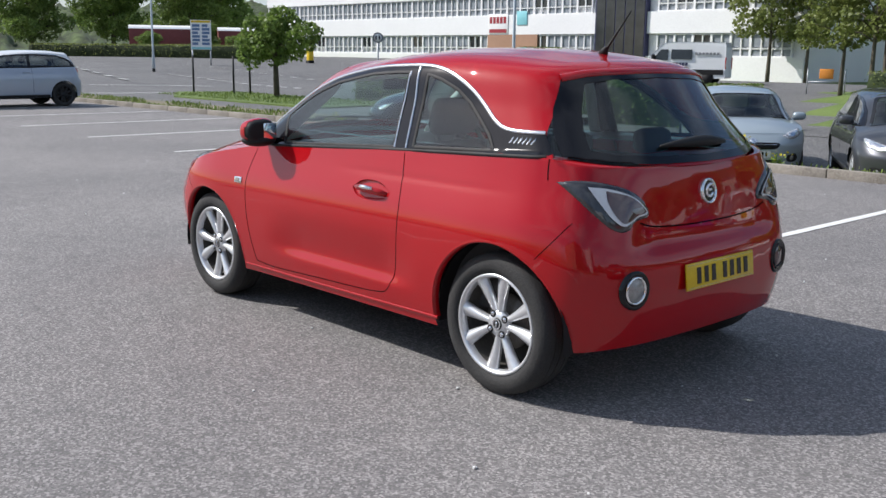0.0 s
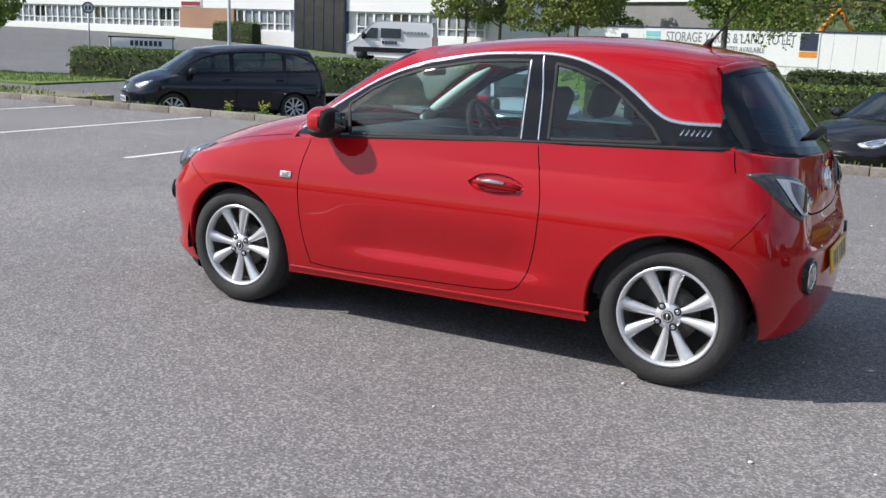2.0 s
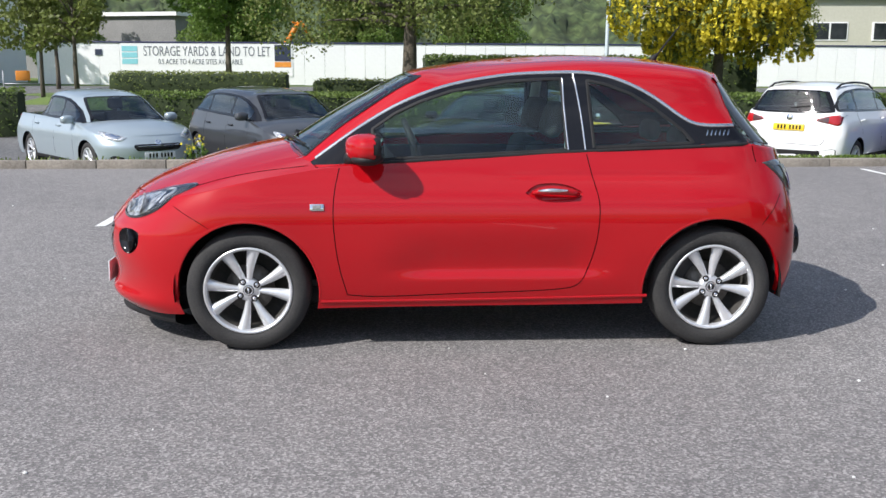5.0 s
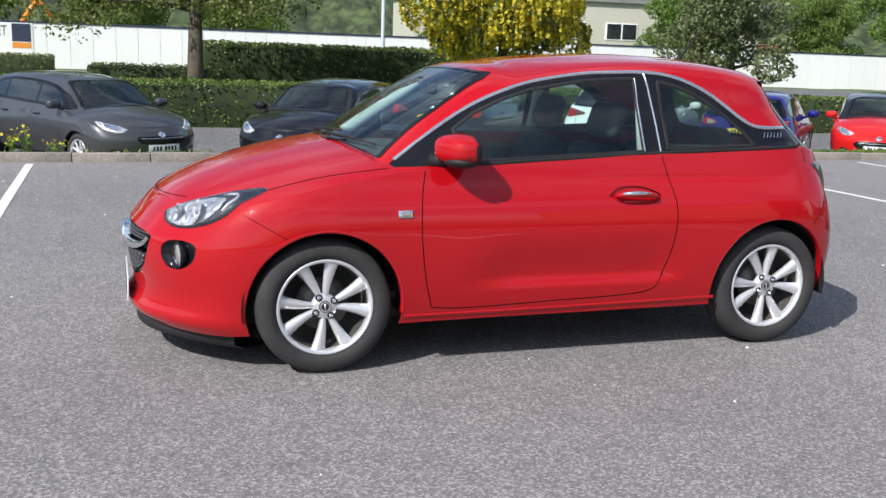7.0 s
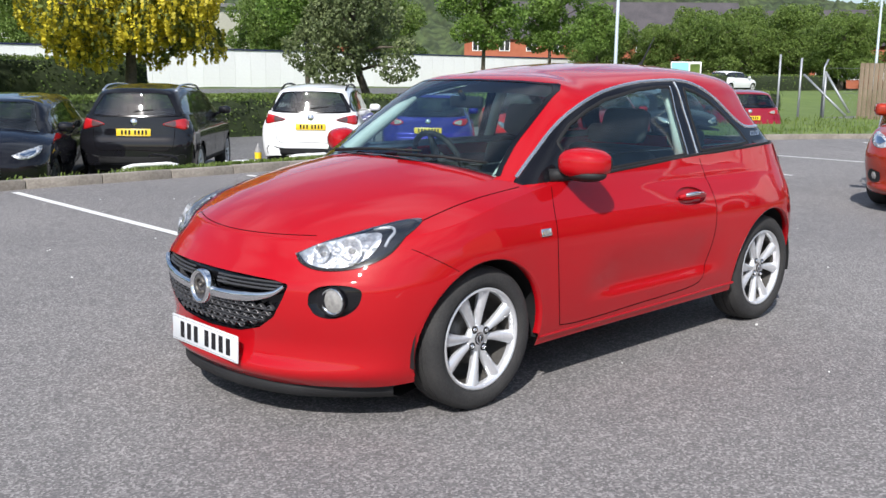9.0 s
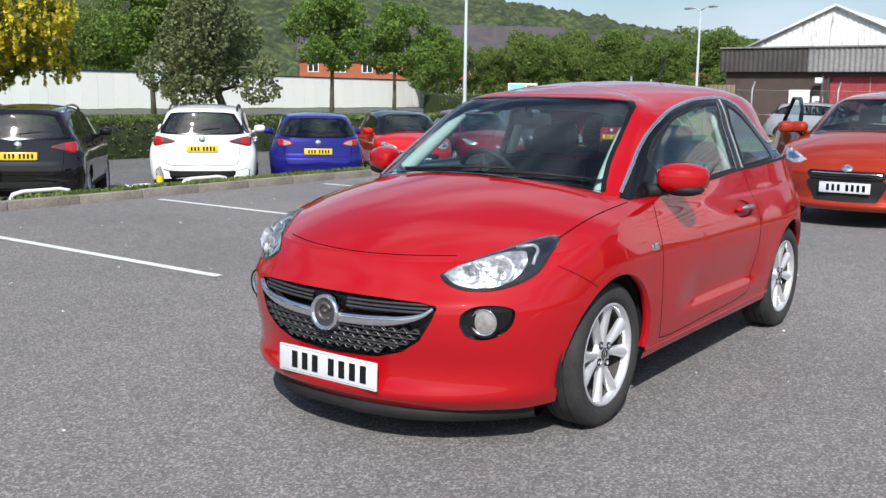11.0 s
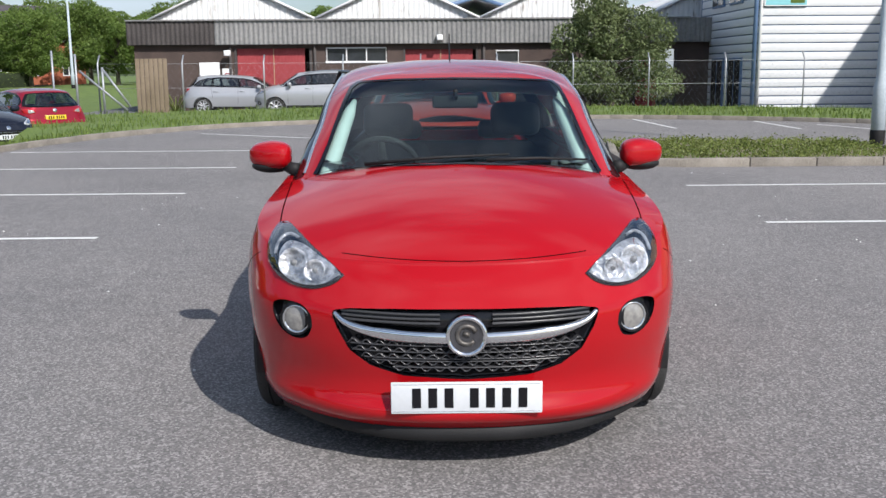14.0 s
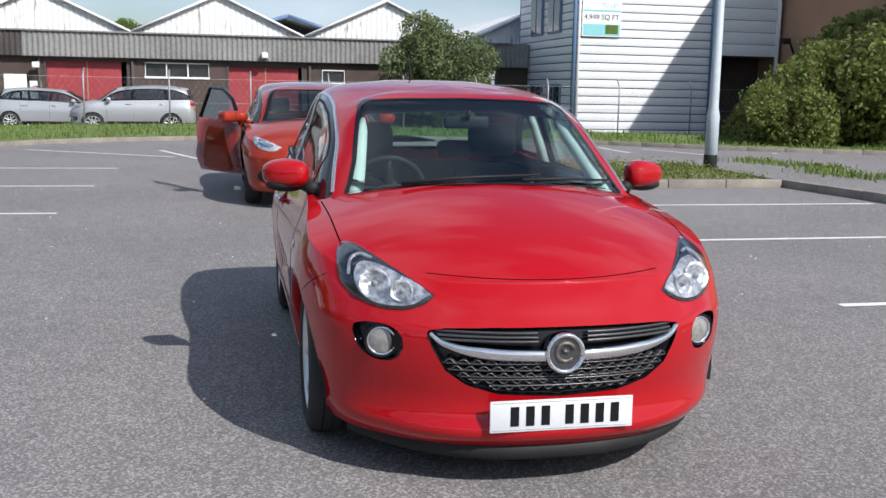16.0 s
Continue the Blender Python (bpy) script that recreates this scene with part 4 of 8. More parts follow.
M_INSIDE = material("dark interior", (0.02, 0.018, 0.016), (0.03, 0.027, 0.025), rough=0.95)

# warehouse
wh = thing("warehouse", "dark brick warehouse with grey fascia, red doors and white gables", "warehouse")
doors = [(-7.88, -4.95, -0.3, 2.22), (-1.19, 1.66, -0.3, 2.15), (8.0, 9.6, -0.3, 2.1)]
wins = [(-4.30, -1.92, 1.68, 2.24), (2.44, 3.34, 1.58, 2.10)]
wall_with_openings("wall", wh, M_BRICKDARK, -34.7, -34.4, -11.9, 14.0, -0.4, 2.42, doors + wins)
b = bmesh.new()
box(b, -70, -34.7, -11.9, -11.6, -0.4, 3.3)
box(b, -70, -69.7, -11.6, 14, -0.4, 3.3)
part("back_wall", b, M_BRICKDARK, wh, smooth=False)
for ya, yb, za, zb in doors:
    d = new("door")
    d.parent = wh
    b = bmesh.new()
    corrugated(b, Vector((-34.56, ya, za)), Y, Z, X, yb - ya, zb - za, 0.9, 0.006)
    part("leaf", b, M_DOORRED, d, smooth=False)
    for yj in (ya - 0.06, yb - 0.02):
        b = bmesh.new()
        box(b, -34.55, -34.37, yj, yj + 0.08, za, zb)
        part("door_jamb", b, M_DARKTIMBER, d, smooth=False)
    b = bmesh.new()
    box(b, -34.54, -34.50, ya + 0.03, yb - 0.03, za, za + 0.12)
    part("bottom_rail", b, M_WHITEWALL, d, smooth=False)
    b = bmesh.new()
    box(b, -34.545, -34.525, (ya + yb) / 2 - 0.02, (ya + yb) / 2 + 0.02, za, zb)
    part("meeting_stile", b, M_BRICKTAN, d, smooth=False)
for ya, yb, za, zb in wins:
    w = new("window")
    w.parent = wh
    n = 3 if yb - ya > 1.5 else 1
    b = bmesh.new()
    for k in range(n + 1):
        y = ya + (yb - ya) * k / n
        box(b, -34.52, -34.40, y - 0.022, y + 0.022, za, zb)
    box(b, -34.52, -34.36, ya - 0.03, yb + 0.03, za - 0.05, za + 0.03)
    box(b, -34.52, -34.38, ya, yb, zb - 0.04, zb)
    part("frame", b, M_WHITEWALL, w, smooth=False)
    for k in range(n):
        b = bmesh.new()
        box(b, -34.50, -34.48, ya + (yb - ya) * k / n + 0.04, ya + (yb - ya) * (k + 1) / n - 0.04, za + 0.03, zb - 0.04)
        part("pane", b, M_DARKWIN, w, smooth=False)
b = bmesh.new()
corrugated(b, Vector((-34.16, -8.65, 2.38)), Y, Z, X, 22.7, 0.93, 0.19, 0.035)
box(b, -34.4, -34.18, -8.65, 14.0, 2.36, 3.3)
part("fascia", b, M_GREYSHEET, wh, "grey corrugated fascia", smooth=False)
b = bmesh.new()
corrugated(b, Vector((-34.16, -12.1, 2.38)), Y, Z, X, 3.45, 0.93, 0.19, 0.03)
box(b, -36, -34.18, -12.1, -8.65, 2.36, 3.3)
part("fascia", b, M_DARKTIMBER, wh, "dark stained fascia", smooth=False)
for ya in (-12.1, -8.4, -4.7, -1.0, 2.7, 6.4):
    b = bmesh.new()
    box(b, -34.30, -34.06, ya, ya + 3.66, 3.285, 3.34)
    part("capping", b, M_GREYSHEET, wh, smooth=False)
for k in range(4):
    yc = -8.45 + 6.9 * k
    b = bmesh.new()
    m = 64
    rows = []
    for i in range(m + 1):
        q = i / m
        y = yc - 3.45 + 6.9 * q
        z = 3.42 + 1.58 * (1 - abs(2 * q - 1))
        o = 0.03 if i % 2 else 0
        rows.append([Vector((-36.9 + o, y, 3.0)), Vector((-36.9 + o, y, z))])
    grid(b, rows)
    part("gable", b, M_GABLE, wh, smooth=False)
    for sg in (-1, 1):
        b = bmesh.new()
        grid(b, [[Vector((-36.7 - j, yc, 5.03 + 0.02 * (j % 2))), Vector((-36.7 - j, yc + sg * 3.5, 3.42 + 0.02 * (j % 2)))] for j in range(35)])
        part("roof_slope", b, M_ROOFSHEET, wh, smooth=False)
        b = bmesh.new()
        tube(b, [(-36.72, yc, 5.06), (-36.72, yc + sg * 3.5, 3.45)], 0.06, 6)
        part("barge_board", b, M_WHITEWALL, wh)
for y, h in ((-4.75, 2.4), (1.95, 2.4), (-8.1, 2.4)):
    b = bmesh.new()
    tube(b, [(-34.33, y, -0.3), (-34.33, y, h)], 0.055, 8)
    part("downpipe", b, M_DARKTIMBER, wh)
for y, z in ((0.2, 2.6), (-8.15, 2.05)):
    b = bmesh.new()
    box(b, -34.14, -33.9, y - 0.12, y + 0.12, z - 0.12, z + 0.1, 0.03)
    part("wall_lamp", b, M_WHITEWALL, wh)
b = bmesh.new()
box(b, -34.41, -34.36, -9.35, -8.55, -0.25, 1.69, 0.01)
part("white_board", b, M_WHITEWALL, wh)
b = bmesh.new()
box(b, -34.41, -34.36, -8.45, -8.05, 0.7, 1.45, 0.01)
nb = part("notice", b, M_WHITEWALL, wh)
b = bmesh.new()
lathe(b, [(0.09, -34.352), (0.13, -34.350)], 20, "x", (0, -8.25, 1.15))
part("notice_ring", b, M_MAROON, nb)
b = bmesh.new()
box(b, -70, -36.9, -11.9, 14, 3.0, 3.05)
part("ceiling_slab", b, M_INSIDE, wh, smooth=False)
# blue-edged roof behind
bb = thing("far_shed", "far shed with a blue-edged gable roof", "shed")
b = bmesh.new()
for sg in (-1, 1):
    b.faces.new([b.verts.new(q) for q in ((-75, 3.4, 6.9), (-95, 3.4, 6.9), (-95, 3.4 + sg * 5, 5.4), (-75, 3.4 + sg * 5, 5.4))])
part("roof", b, M_ROOFSHEET, bb, smooth=False)
b = bmesh.new()
for sg in (-1, 1):
    tube(b, [(-74.9, 3.4, 6.95), (-74.9, 3.4 + sg * 5, 5.45)], 0.16, 6)
part("roof_edge", b, M_BLUETRIM, bb)
b = bmesh.new()
box(b, -95, -75, -1.4, 8.2, -0.4, 5.5)
part("wall", b, M_WHITEWALL, bb, smooth=False)

# clad office block and the brick block beside it
cb = thing("clad_building", "white horizontally clad building with blue trim and a to-let board", "building")
for x0, x1, y0, y1, z0 in ((-36.0, -28.95, 11.0, 16.35, -0.4), (-36.0, -30.4, 16.352, 19.1, -0.4), (-30.398, -28.95, 16.352, 19.1, 2.86)):
    b = bmesh.new()
    box(b, x0, x1, y0, y1, z0, 8.5)
    part("wall", b, M_BLUETRIM if z0 > 0 or x1 > -30 else M_BRICKDARK, cb, smooth=False)
board = bmesh.new()
box(board, 0, 0.05, 0, 5.28, 0.0, 0.262, 0.010)
rows_ = [(-28.95, 10.98, z) for z in np.arange(-0.2, 8.3, 0.30)]
me = None
for x, y, z in rows_:
    if me is None:
        ob = part("cladding_board", board, M_CLAD, cb, crease=40)
        me = ob.data
    else:
        ob = new("cladding_board", me)
        ob.parent = cb
    ob.location = (x, y, z)
board = bmesh.new()
box(board, -6.6, 0, -0.05, 0, 0.0, 0.262, 0.010)
me = None
for z in np.arange(-0.2, 8.3, 0.30):
    if me is None:
        ob = part("side_board", board, M_CLAD, cb, crease=40)
        me = ob.data
    else:
        ob = new("side_board", me)
        ob.parent = cb
    ob.location = (-29.05, 10.98, z)
board = bmesh.new()
box(board, 0, 0.04, 0, 2.66, 0.0, 0.42, 0.012)
me = None
for z in np.arange(2.86, 8.2, 0.44):
    if me is None:
        ob = part("upper_panel", board, M_CLAD, cb, crease=40)
        me = ob.data
    else:
        ob = new("upper_panel", me)
        ob.parent = cb
    ob.location = (-28.96, 16.4, z)
for y, mt, r in ((10.93, M_BLUETRIM, 0.075), (11.10, M_WHITEWALL, 0.06), (16.33, M_BLUETRIM, 0.09), (18.95, M_WHITEWALL, 0.08)):
    b = bmesh.new()
    tube(b, [(-28.84, y, -0.3), (-28.84, y, 8.4)], r, 8)
    part("downpipe", b, mt, cb)
for x, z0, z1 in ((-31.0, 3.6, 5.4), (-33.2, 3.6, 5.4), (-30.8, -0.2, 1.7), (-33.0, -0.2, 1.7)):
    w = new("window")
    w.parent = cb
    b = bmesh.new()
    box(b, x - 0.75, x + 0.75, 10.86, 10.95, z0, z1, 0.01)
    part("frame", b, M_BLUETRIM, w, smooth=False)
    for k in (-0.37, 0.37):
        b = bmesh.new()
        box(b, x + k - 0.30, x + k + 0.30, 10.845, 10.87, z0 + 0.08, z1 - 0.08)
        part("pane", b, M_DARKWIN, w, smooth=False)
sg_ = thing("letting_board", "white and teal to-let board fixed to the cladding", "sign")
b = bmesh.new()
box(b, -28.86, -28.82, 11.2, 12.68, 3.4, 4.72, 0.008)
part("panel", b, M_WHITEWALL, sg_, smooth=False)
b = bmesh.new()
box(b, -28.83, -28.812, 11.24, 12.64, 3.44, 3.84)
part("teal_band", b, M_TEAL, sg_, smooth=False)
b = bmesh.new()
box(b, -28.83, -28.812, 11.24, 12.64, 4.28, 4.34)
part("teal_rule", b, M_TEAL, sg_, smooth=False)
b = bmesh.new()
box(b, -28.815, -28.806, 12.08, 12.56, 3.50, 3.82)
part("picture", b, M_LEAFDARK, sg_, smooth=False)
face = Matrix.Translation((-28.815, 11.93, 4.08)) @ Euler((radians(90), 0, radians(90))).to_matrix().to_4x4()
glyphs("4,949 SQ FT", 0.26, 0.004, face, "lettering", M_INK, sg_)
face = Matrix.Translation((-28.815, 12.25, 4.50)) @ Euler((radians(90), 0, radians(90))).to_matrix().to_4x4()
glyphs("TO LET", 0.20, 0.004, face, "lettering", M_TEAL, sg_)
br = thing("brick_block", "tall plain brown brick block beside the clad building", "building")
b = bmesh.new()
box(b, -45, -17.5, 19.15, 40, -0.4, 9.4)
part("wall", b, M_BRICKTAN, br, smooth=False)
b = bmesh.new()
box(b, -45.1, -17.4, 19.05, 40.1, 9.4, 9.55)
part("coping", b, M_GREYSHEET, br, smooth=False)
b = bmesh.new()
tube(b, [(-27.9, 19.1, 2.9), (-27.9, 18.9, 3.35), (-27.9, 18.75, 3.4)], 0.04, 8)
box(b, -28.05, -27.75, 18.55, 18.85, 3.3, 3.5, 0.03)
part("wall_lamp", b, M_BLACK, br)

# chain-link fence
fe = thing("chain_link_fence", "galvanised chain-link fence with angled posts before the warehouse", "fence")
fl = [(-25.5, -10.4), (-26.4, -6), (-27.0, -2), (-27.4, 3), (-27.5, 8), (-27.2, 12), (-26.2, 17)]
fpts = through_points(fl, 12)
for x, y in fpts:
    b = bmesh.new()
    tube(b, [(x, y, -0.3), (x, y, 1.62), (x - 0.22, y, 1.86)], 0.026, 6)
    part("post", b, M_STEEL, fe)
for z in (0.05, 0.85, 1.6):
    b = bmesh.new()
    tube(b, [(x, y, z) for x, y in fpts], 0.006, 4)
    part("line_wire", b, M_STEEL, fe)
b = bmesh.new()
fine = through_points(fl, 150)
for i in range(len(fine) - 6):
    for j0, j1 in ((i, i + 6), (i + 6, i)):
        a, c = fine[j0], fine[j1]
        tube(b, [(a[0], a[1], 0.0), (c[0], c[1], 1.6)], 0.0015, 3, False)
tagged(part("wire_mesh", b, M_STEEL, fe), kind="stuff")
tp = thing("timber_screen", "weathered brown timber fence panel with a braced steel gate frame", "fence panel")
for k in range(7):
    b = bmesh.new()
    box(b, -25.2, -25.16, -9.15 + 0.14 * k, -9.03 + 0.14 * k, -0.2, 1.75, 0.006)
    part("timber_board", b, M_TIMBER, tp)
gt = thing("steel_gate_frame", "galvanised braced gate frame at the end of the fence", "gate")
for p0, p1 in (((-25.0, -10.9, -0.2), (-25.0, -10.9, 1.9)), ((-25.0, -9.4, 0.2), (-25.0, -10.8, 1.4)), ((-25.0, -10.1, -0.2), (-25.0, -10.1, 1.5)), ((-25.0, -11.6, -0.2), (-25.0, -11.6, 2.0)), ((-25.0, -10.1, 1.45), (-25.0, -9.3, 0.3))):
    b = bmesh.new()
    tube(b, [p0, p1], 0.035, 6)
    part("bar", b, M_STEEL, gt)

# site hoarding with its printed banner
ho = thing("site_hoarding", "long white board hoarding with a navy capping along the road", "hoarding")
b = bmesh.new()
box(b, 0.008, 1.192, -0.03, 0.03, 0, 2.44)
me = None
x = 21.0
while x > -76:
    if me is None:
        ob = part("hoarding_board", b, M_WHITEBOARD, ho, smooth=False)
        me = ob.data
    else:
        ob = new("hoarding_board", me)
        ob.parent = ho
    ob.location = (x - 1.2, -54.0 + (0.0 if x > -20 else 0.012 * math.sin(x * 5)), 0.06 + 0.02 * math.sin(x))
    x -= 1.2
b = bmesh.new()
box(b, -76, 21.05, -54.08, -53.92, 2.47, 2.56, 0.01)
part("capping", b, M_NAVY, ho)
bn = thing("letting_banner", "printed white banner advertising storage yards and land to let", "banner")
b = bmesh.new()
box(b, 6.1, 16.1, -53.955, -53.94, 0.55, 2.45)
part("panel", b, M_WHITEBOARD, bn, smooth=False)
turn = Euler((radians(90), 0, radians(180))).to_matrix().to_4x4()
o = glyphs("STORAGE YARDS & LAND TO LET", 0.80, 0.004, Matrix.Translation((11.1, -53.93, 1.98)) @ turn @ Matrix.Diagonal((0.61, 1, 1, 1)), "lettering", M_GREYINK, bn)
o = glyphs("0.5 ACRE TO 4 ACRE SITES AVAILABLE", 0.44, 0.004, Matrix.Translation((11.5, -53.93, 1.38)) @ turn @ Matrix.Diagonal((0.66, 1, 1, 1)), "lettering", M_GREYINK, bn)
for z in (1.25, 1.62, 1.99):
    b = bmesh.new()
    box(b, 15.15, 16.05, -53.94, -53.925, z, z + 0.30)
    part("teal_block", b, M_TEAL, bn, smooth=False)
b = bmesh.new()
box(b, 6.2, 7.15, -53.94, -53.925, 1.45, 2.40)
part("dark_block", b, M_INK, bn, smooth=False)
b = bmesh.new()
box(b, 6.2, 7.15, -53.94, -53.925, 1.1, 1.40)
part("orange_block", b, M_ORANGE, bn, smooth=False)
b = bmesh.new()
box(b, 17.2, 17.6, -53.955, -53.93, 1.75, 2.1)
part("vent_block", b, M_INK, bn, smooth=False)

# white office building across the junction
o0, ux, un = Vector((99.7, -62.3, 0)), Vector((-1.375, 0, 0)), Vector((0, 1, 0))
FM = Matrix.Translation((-4.2, 3.8, 1.38)) @ Matrix.Scale(0.85, 4) @ Matrix.Translation((3.7, -3.8, -1.38)) @ Matrix(((ux.x, un.x, 0, o0.x), (ux.y, un.y, 0, o0.y), (0, 0, 1, 0), (0, 0, 0, 1)))
of = thing("office_building", "long white two-storey office building with bands of windows", "building", FM)
b = bmesh.new()
box(b, 0, 50, -14, -0.35, -0.8, 8.6)
part("wall", b, M_WHITEWALL, of, smooth=False)
for z0, z1 in ((-0.8, 1.5), (3.25, 4.95), (6.65, 8.6)):
    for x0, x1 in ((0, 36.5), (40.2, 50)):
        b = bmesh.new()
        box(b, x0, x1, -0.345, 0.05, z0, z1)
        part("wall_band", b, M_WHITEWALL, of, smooth=False)
wf, wp = bmesh.new(), bmesh.new()
gx, gz = (0.0, 0.07, 0.6, 0.67, 1.13, 1.2), (0.0, 0.07, 0.55, 0.62, 1.63, 1.7)
lat = [[wf.verts.new((x, -0.08, z)) for z in gz] for x in gx]
for i in range(5):
    for j in range(5):
        if i % 2 == 0 or j % 2 == 0:
            wf.faces.new((lat[i][j], lat[i + 1][j], lat[i + 1][j + 1], lat[i][j + 1]))
ext = bmesh.ops.extrude_face_region(wf, geom=wf.faces[:])
for v in ext["geom"]:
    if isinstance(v, bmesh.types.BMVert):
        v.co.y -= 0.2
bmesh.ops.recalc_face_normals(wf, faces=wf.faces)
me1 = None
for z in (1.5, 4.95):
    for k in range(58):
        x = 0.05 + k * 1.2
        if 35.2 < x < 40.2 or x > 48.7:
            continue
        if me1 is None:
            w = part("window", wf, M_WHITEWALL, of, smooth=False)
            me1 = w.data
            box(wp, 0.09, 0.58, -0.24, -0.2, 0.62, 1.62)
            box(wp, 0.68, 1.12, -0.24, -0.2, 0.62, 1.62)
            w2 = part("pane", wp, M_DARKWIN, w, smooth=False)
            me2 = w2.data
            gp = bmesh.new()
            box(gp, 0.09, 1.12, -0.24, -0.19, 0.08, 0.55)
            box(gp, 0.09, 1.12, -0.24, -0.19, 0.70, 1.62)
            w3 = part("blind", gp, M_GREYWIN, w, smooth=False)
            me3 = w3.data
            bpy.data.objects.remove(w3)
        else:
            w = new("window", me1)
            w.parent = of
            if (k % 5 == 1 and z < 2) or (z > 2 and k > 24 and k % 3 == 2):
                w2 = new("pane", me2)
            else:
                w2 = new("blind", me3)
            w2.parent = w
        w.location = (x, 0, z)
b = bmesh.new()
box(b, 36.5, 40.2, -0.3, 0.25, -0.8, 9.5)
tw = part("entrance_tower", b, M_NAVY, of, "dark navy glazed entrance tower", smooth=False)
for k in range(5):
    b = bmesh.new()
    box(b, 36.6 + k * 0.72, 37.24 + k * 0.72, 0.25, 0.28, 0.0, 9.3)
    part("pane", b, M_DARKWIN, tw, smooth=False)
b = bmesh.new()
box(b, 0, 50, -14, 0.3, 8.6, 8.8)
part("roof", b, M_GREYSHEET, of, smooth=False)
b = bmesh.new()
box(b, 27.2, 31.7, -0.30, 0.055, 1.503, 3.247)
part("brick_panel", b, M_BRICKTAN, of, "pale brown brick infill", smooth=False)
b = bmesh.new()
box(b, 27.3, 29.1, 0.05, 0.12, 3.35, 5.1, 0.01)
sb_ = part("sign_board", b, M_WHITEBOARD, of, "white sign board with a maroon word")
for k in range(5):
    b = bmesh.new()
    box(b, 27.42 + k * 0.32, 27.66 + k * 0.32, 0.12, 0.135, 4.25, 4.85)
    part("word_bar", b, M_MAROON, sb_, smooth=False)
b = bmesh.new()
box(b, 27.4, 29.0, 0.12, 0.135, 3.42, 3.75)
part("strap_line", b, M_MAROON, sb_, smooth=False)
b = bmesh.new()
box(b, 29.9, 30.8, 0.05, 0.12, 4.1, 5.3, 0.01)
part("small_board", b, M_TEAL, of)

# brick houses under the hill


def house(x, y, turn, length, depth, eaves, ridge, label):
    h = thing("brick_house", label, "house", pose(x, y, 0, 0, 0, turn), "houses under the hill")
    b = bmesh.new()
    box(b, -length / 2, length / 2, -depth / 2, depth / 2, -1, eaves)
    for sx in (-1, 1):
        v = [b.verts.new(q) for q in ((sx * length / 2, -depth / 2, eaves), (sx * length / 2, depth / 2, eaves), (sx * length / 2, 0, ridge - 0.1))]
        b.faces.new(v)
    part("wall", b, M_BRICKRED, h, smooth=False)
    for sy in (-1, 1):
        b = bmesh.new()
        p = [(-length / 2 - 0.4, 0, ridge), (length / 2 + 0.4, 0, ridge), (length / 2 + 0.4, sy * (depth / 2 + 0.4), eaves - 0.2), (-length / 2 - 0.4, sy * (depth / 2 + 0.4), eaves - 0.2)]
        top = [b.verts.new(q) for q in p]
        low = [b.verts.new((q[0], q[1], q[2] - 0.18)) for q in p]
        b.faces.new(top)
        b.faces.new(low[::-1])
        for i in range(4):
            b.faces.new((top[i - 1], top[i], low[i], low[i - 1]))
        bmesh.ops.recalc_face_normals(b, faces=b.faces)
        part("roof", b, M_SLATE, h, smooth=False)
    n = int(length / 3)
    for k in range(n):
        for z in (0.9, 3.5):
            if z + 1.4 > eaves:
                continue
            xx = -length / 2 + (k + 0.5) * length / n
            for sy in (1, -1):
                b = bmesh.new()
                box(b, xx - 0.6, xx + 0.6, sy * depth / 2 - 0.05, sy * depth / 2 + 0.05, z, z + 1.3)
                w = part("window", b, M_WHITEWALL, h, smooth=False)
                b = bmesh.new()
                for a in (-0.52, 0.05):
                    box(b, xx + a, xx + a + 0.47, sy * depth / 2 - 0.07, sy * depth / 2 + 0.07, z + 0.08, z + 1.22)
                part("pane", b, M_DARKWIN, w, smooth=False)
        b = bmesh.new()
        if k % 2 == 0:
            xx = -length / 2 + (k + 0.5) * length / n
            box(b, xx - 0.5, xx + 0.5, depth / 4 - 0.1, depth / 4 + 0.5, (eaves + ridge) / 2 - 0.2, (eaves + ridge) / 2 + 0.25, 0, None)
            part("roof_light", b, M_WHITEWALL, h, smooth=False)
    return h


house(-88, -67, 130, 30, 9, 5.2, 9.2, "long red brick house with a dark slate roof and roof lights")
house(-96, -47, 110, 22, 8, 4.6, 8.0, "red brick house half hidden by trees")
house(-57, -76, 150, 12, 8, 4.2, 7.4, "red brick house with a steep gable behind the hoarding")
house(-36, -92, 100, 14, 9, 5.5, 9.0, "red brick house on the slope behind trees")
bg = thing("beige_unit", "beige clad industrial unit behind the hoarding", "building", pose(-36, -74, 0, 0, 0, -6))
b = bmesh.new()
box(b, -15, 15, -5, 5, -0.5, 6.2)
part("wall", b, M_BEIGE, bg, smooth=False)
b = bmesh.new()
box(b, -15.3, 15.3, -5.3, 5.3, 6.2, 6.5)
part("roof", b, M_GREYSHEET, bg, smooth=False)
for k in range(6):
    b = bmesh.new()
    box(b, -13 + k * 4.6, -10.2 + k * 4.6, 4.95, 5.06, 3.2, 4.6)
    w = part("window", b, M_WHITEWALL, bg, smooth=False)
    for j in range(2):
        b = bmesh.new()
        box(b, -12.9 + k * 4.6 + j * 1.35, -11.7 + k * 4.6 + j * 1.35, 5.0, 5.09, 3.3, 4.5)
        part("pane", b, M_DARKWIN, w, smooth=False)
gs = thing("grey_shed", "low grey shed behind the hoarding", "shed", pose(26, -84, 0, 0, 0, 160))
b = bmesh.new()
box(b, -11, 11, -5, 5, -0.5, 5.0)
part("wall", b, M_GREYSHEET, gs, smooth=False)
b = bmesh.new()
box(b, -11.3, 11.3, -5.3, 5.3, 5.0, 5.3)
part("roof", b, M_WHITEWALL, gs, smooth=False)
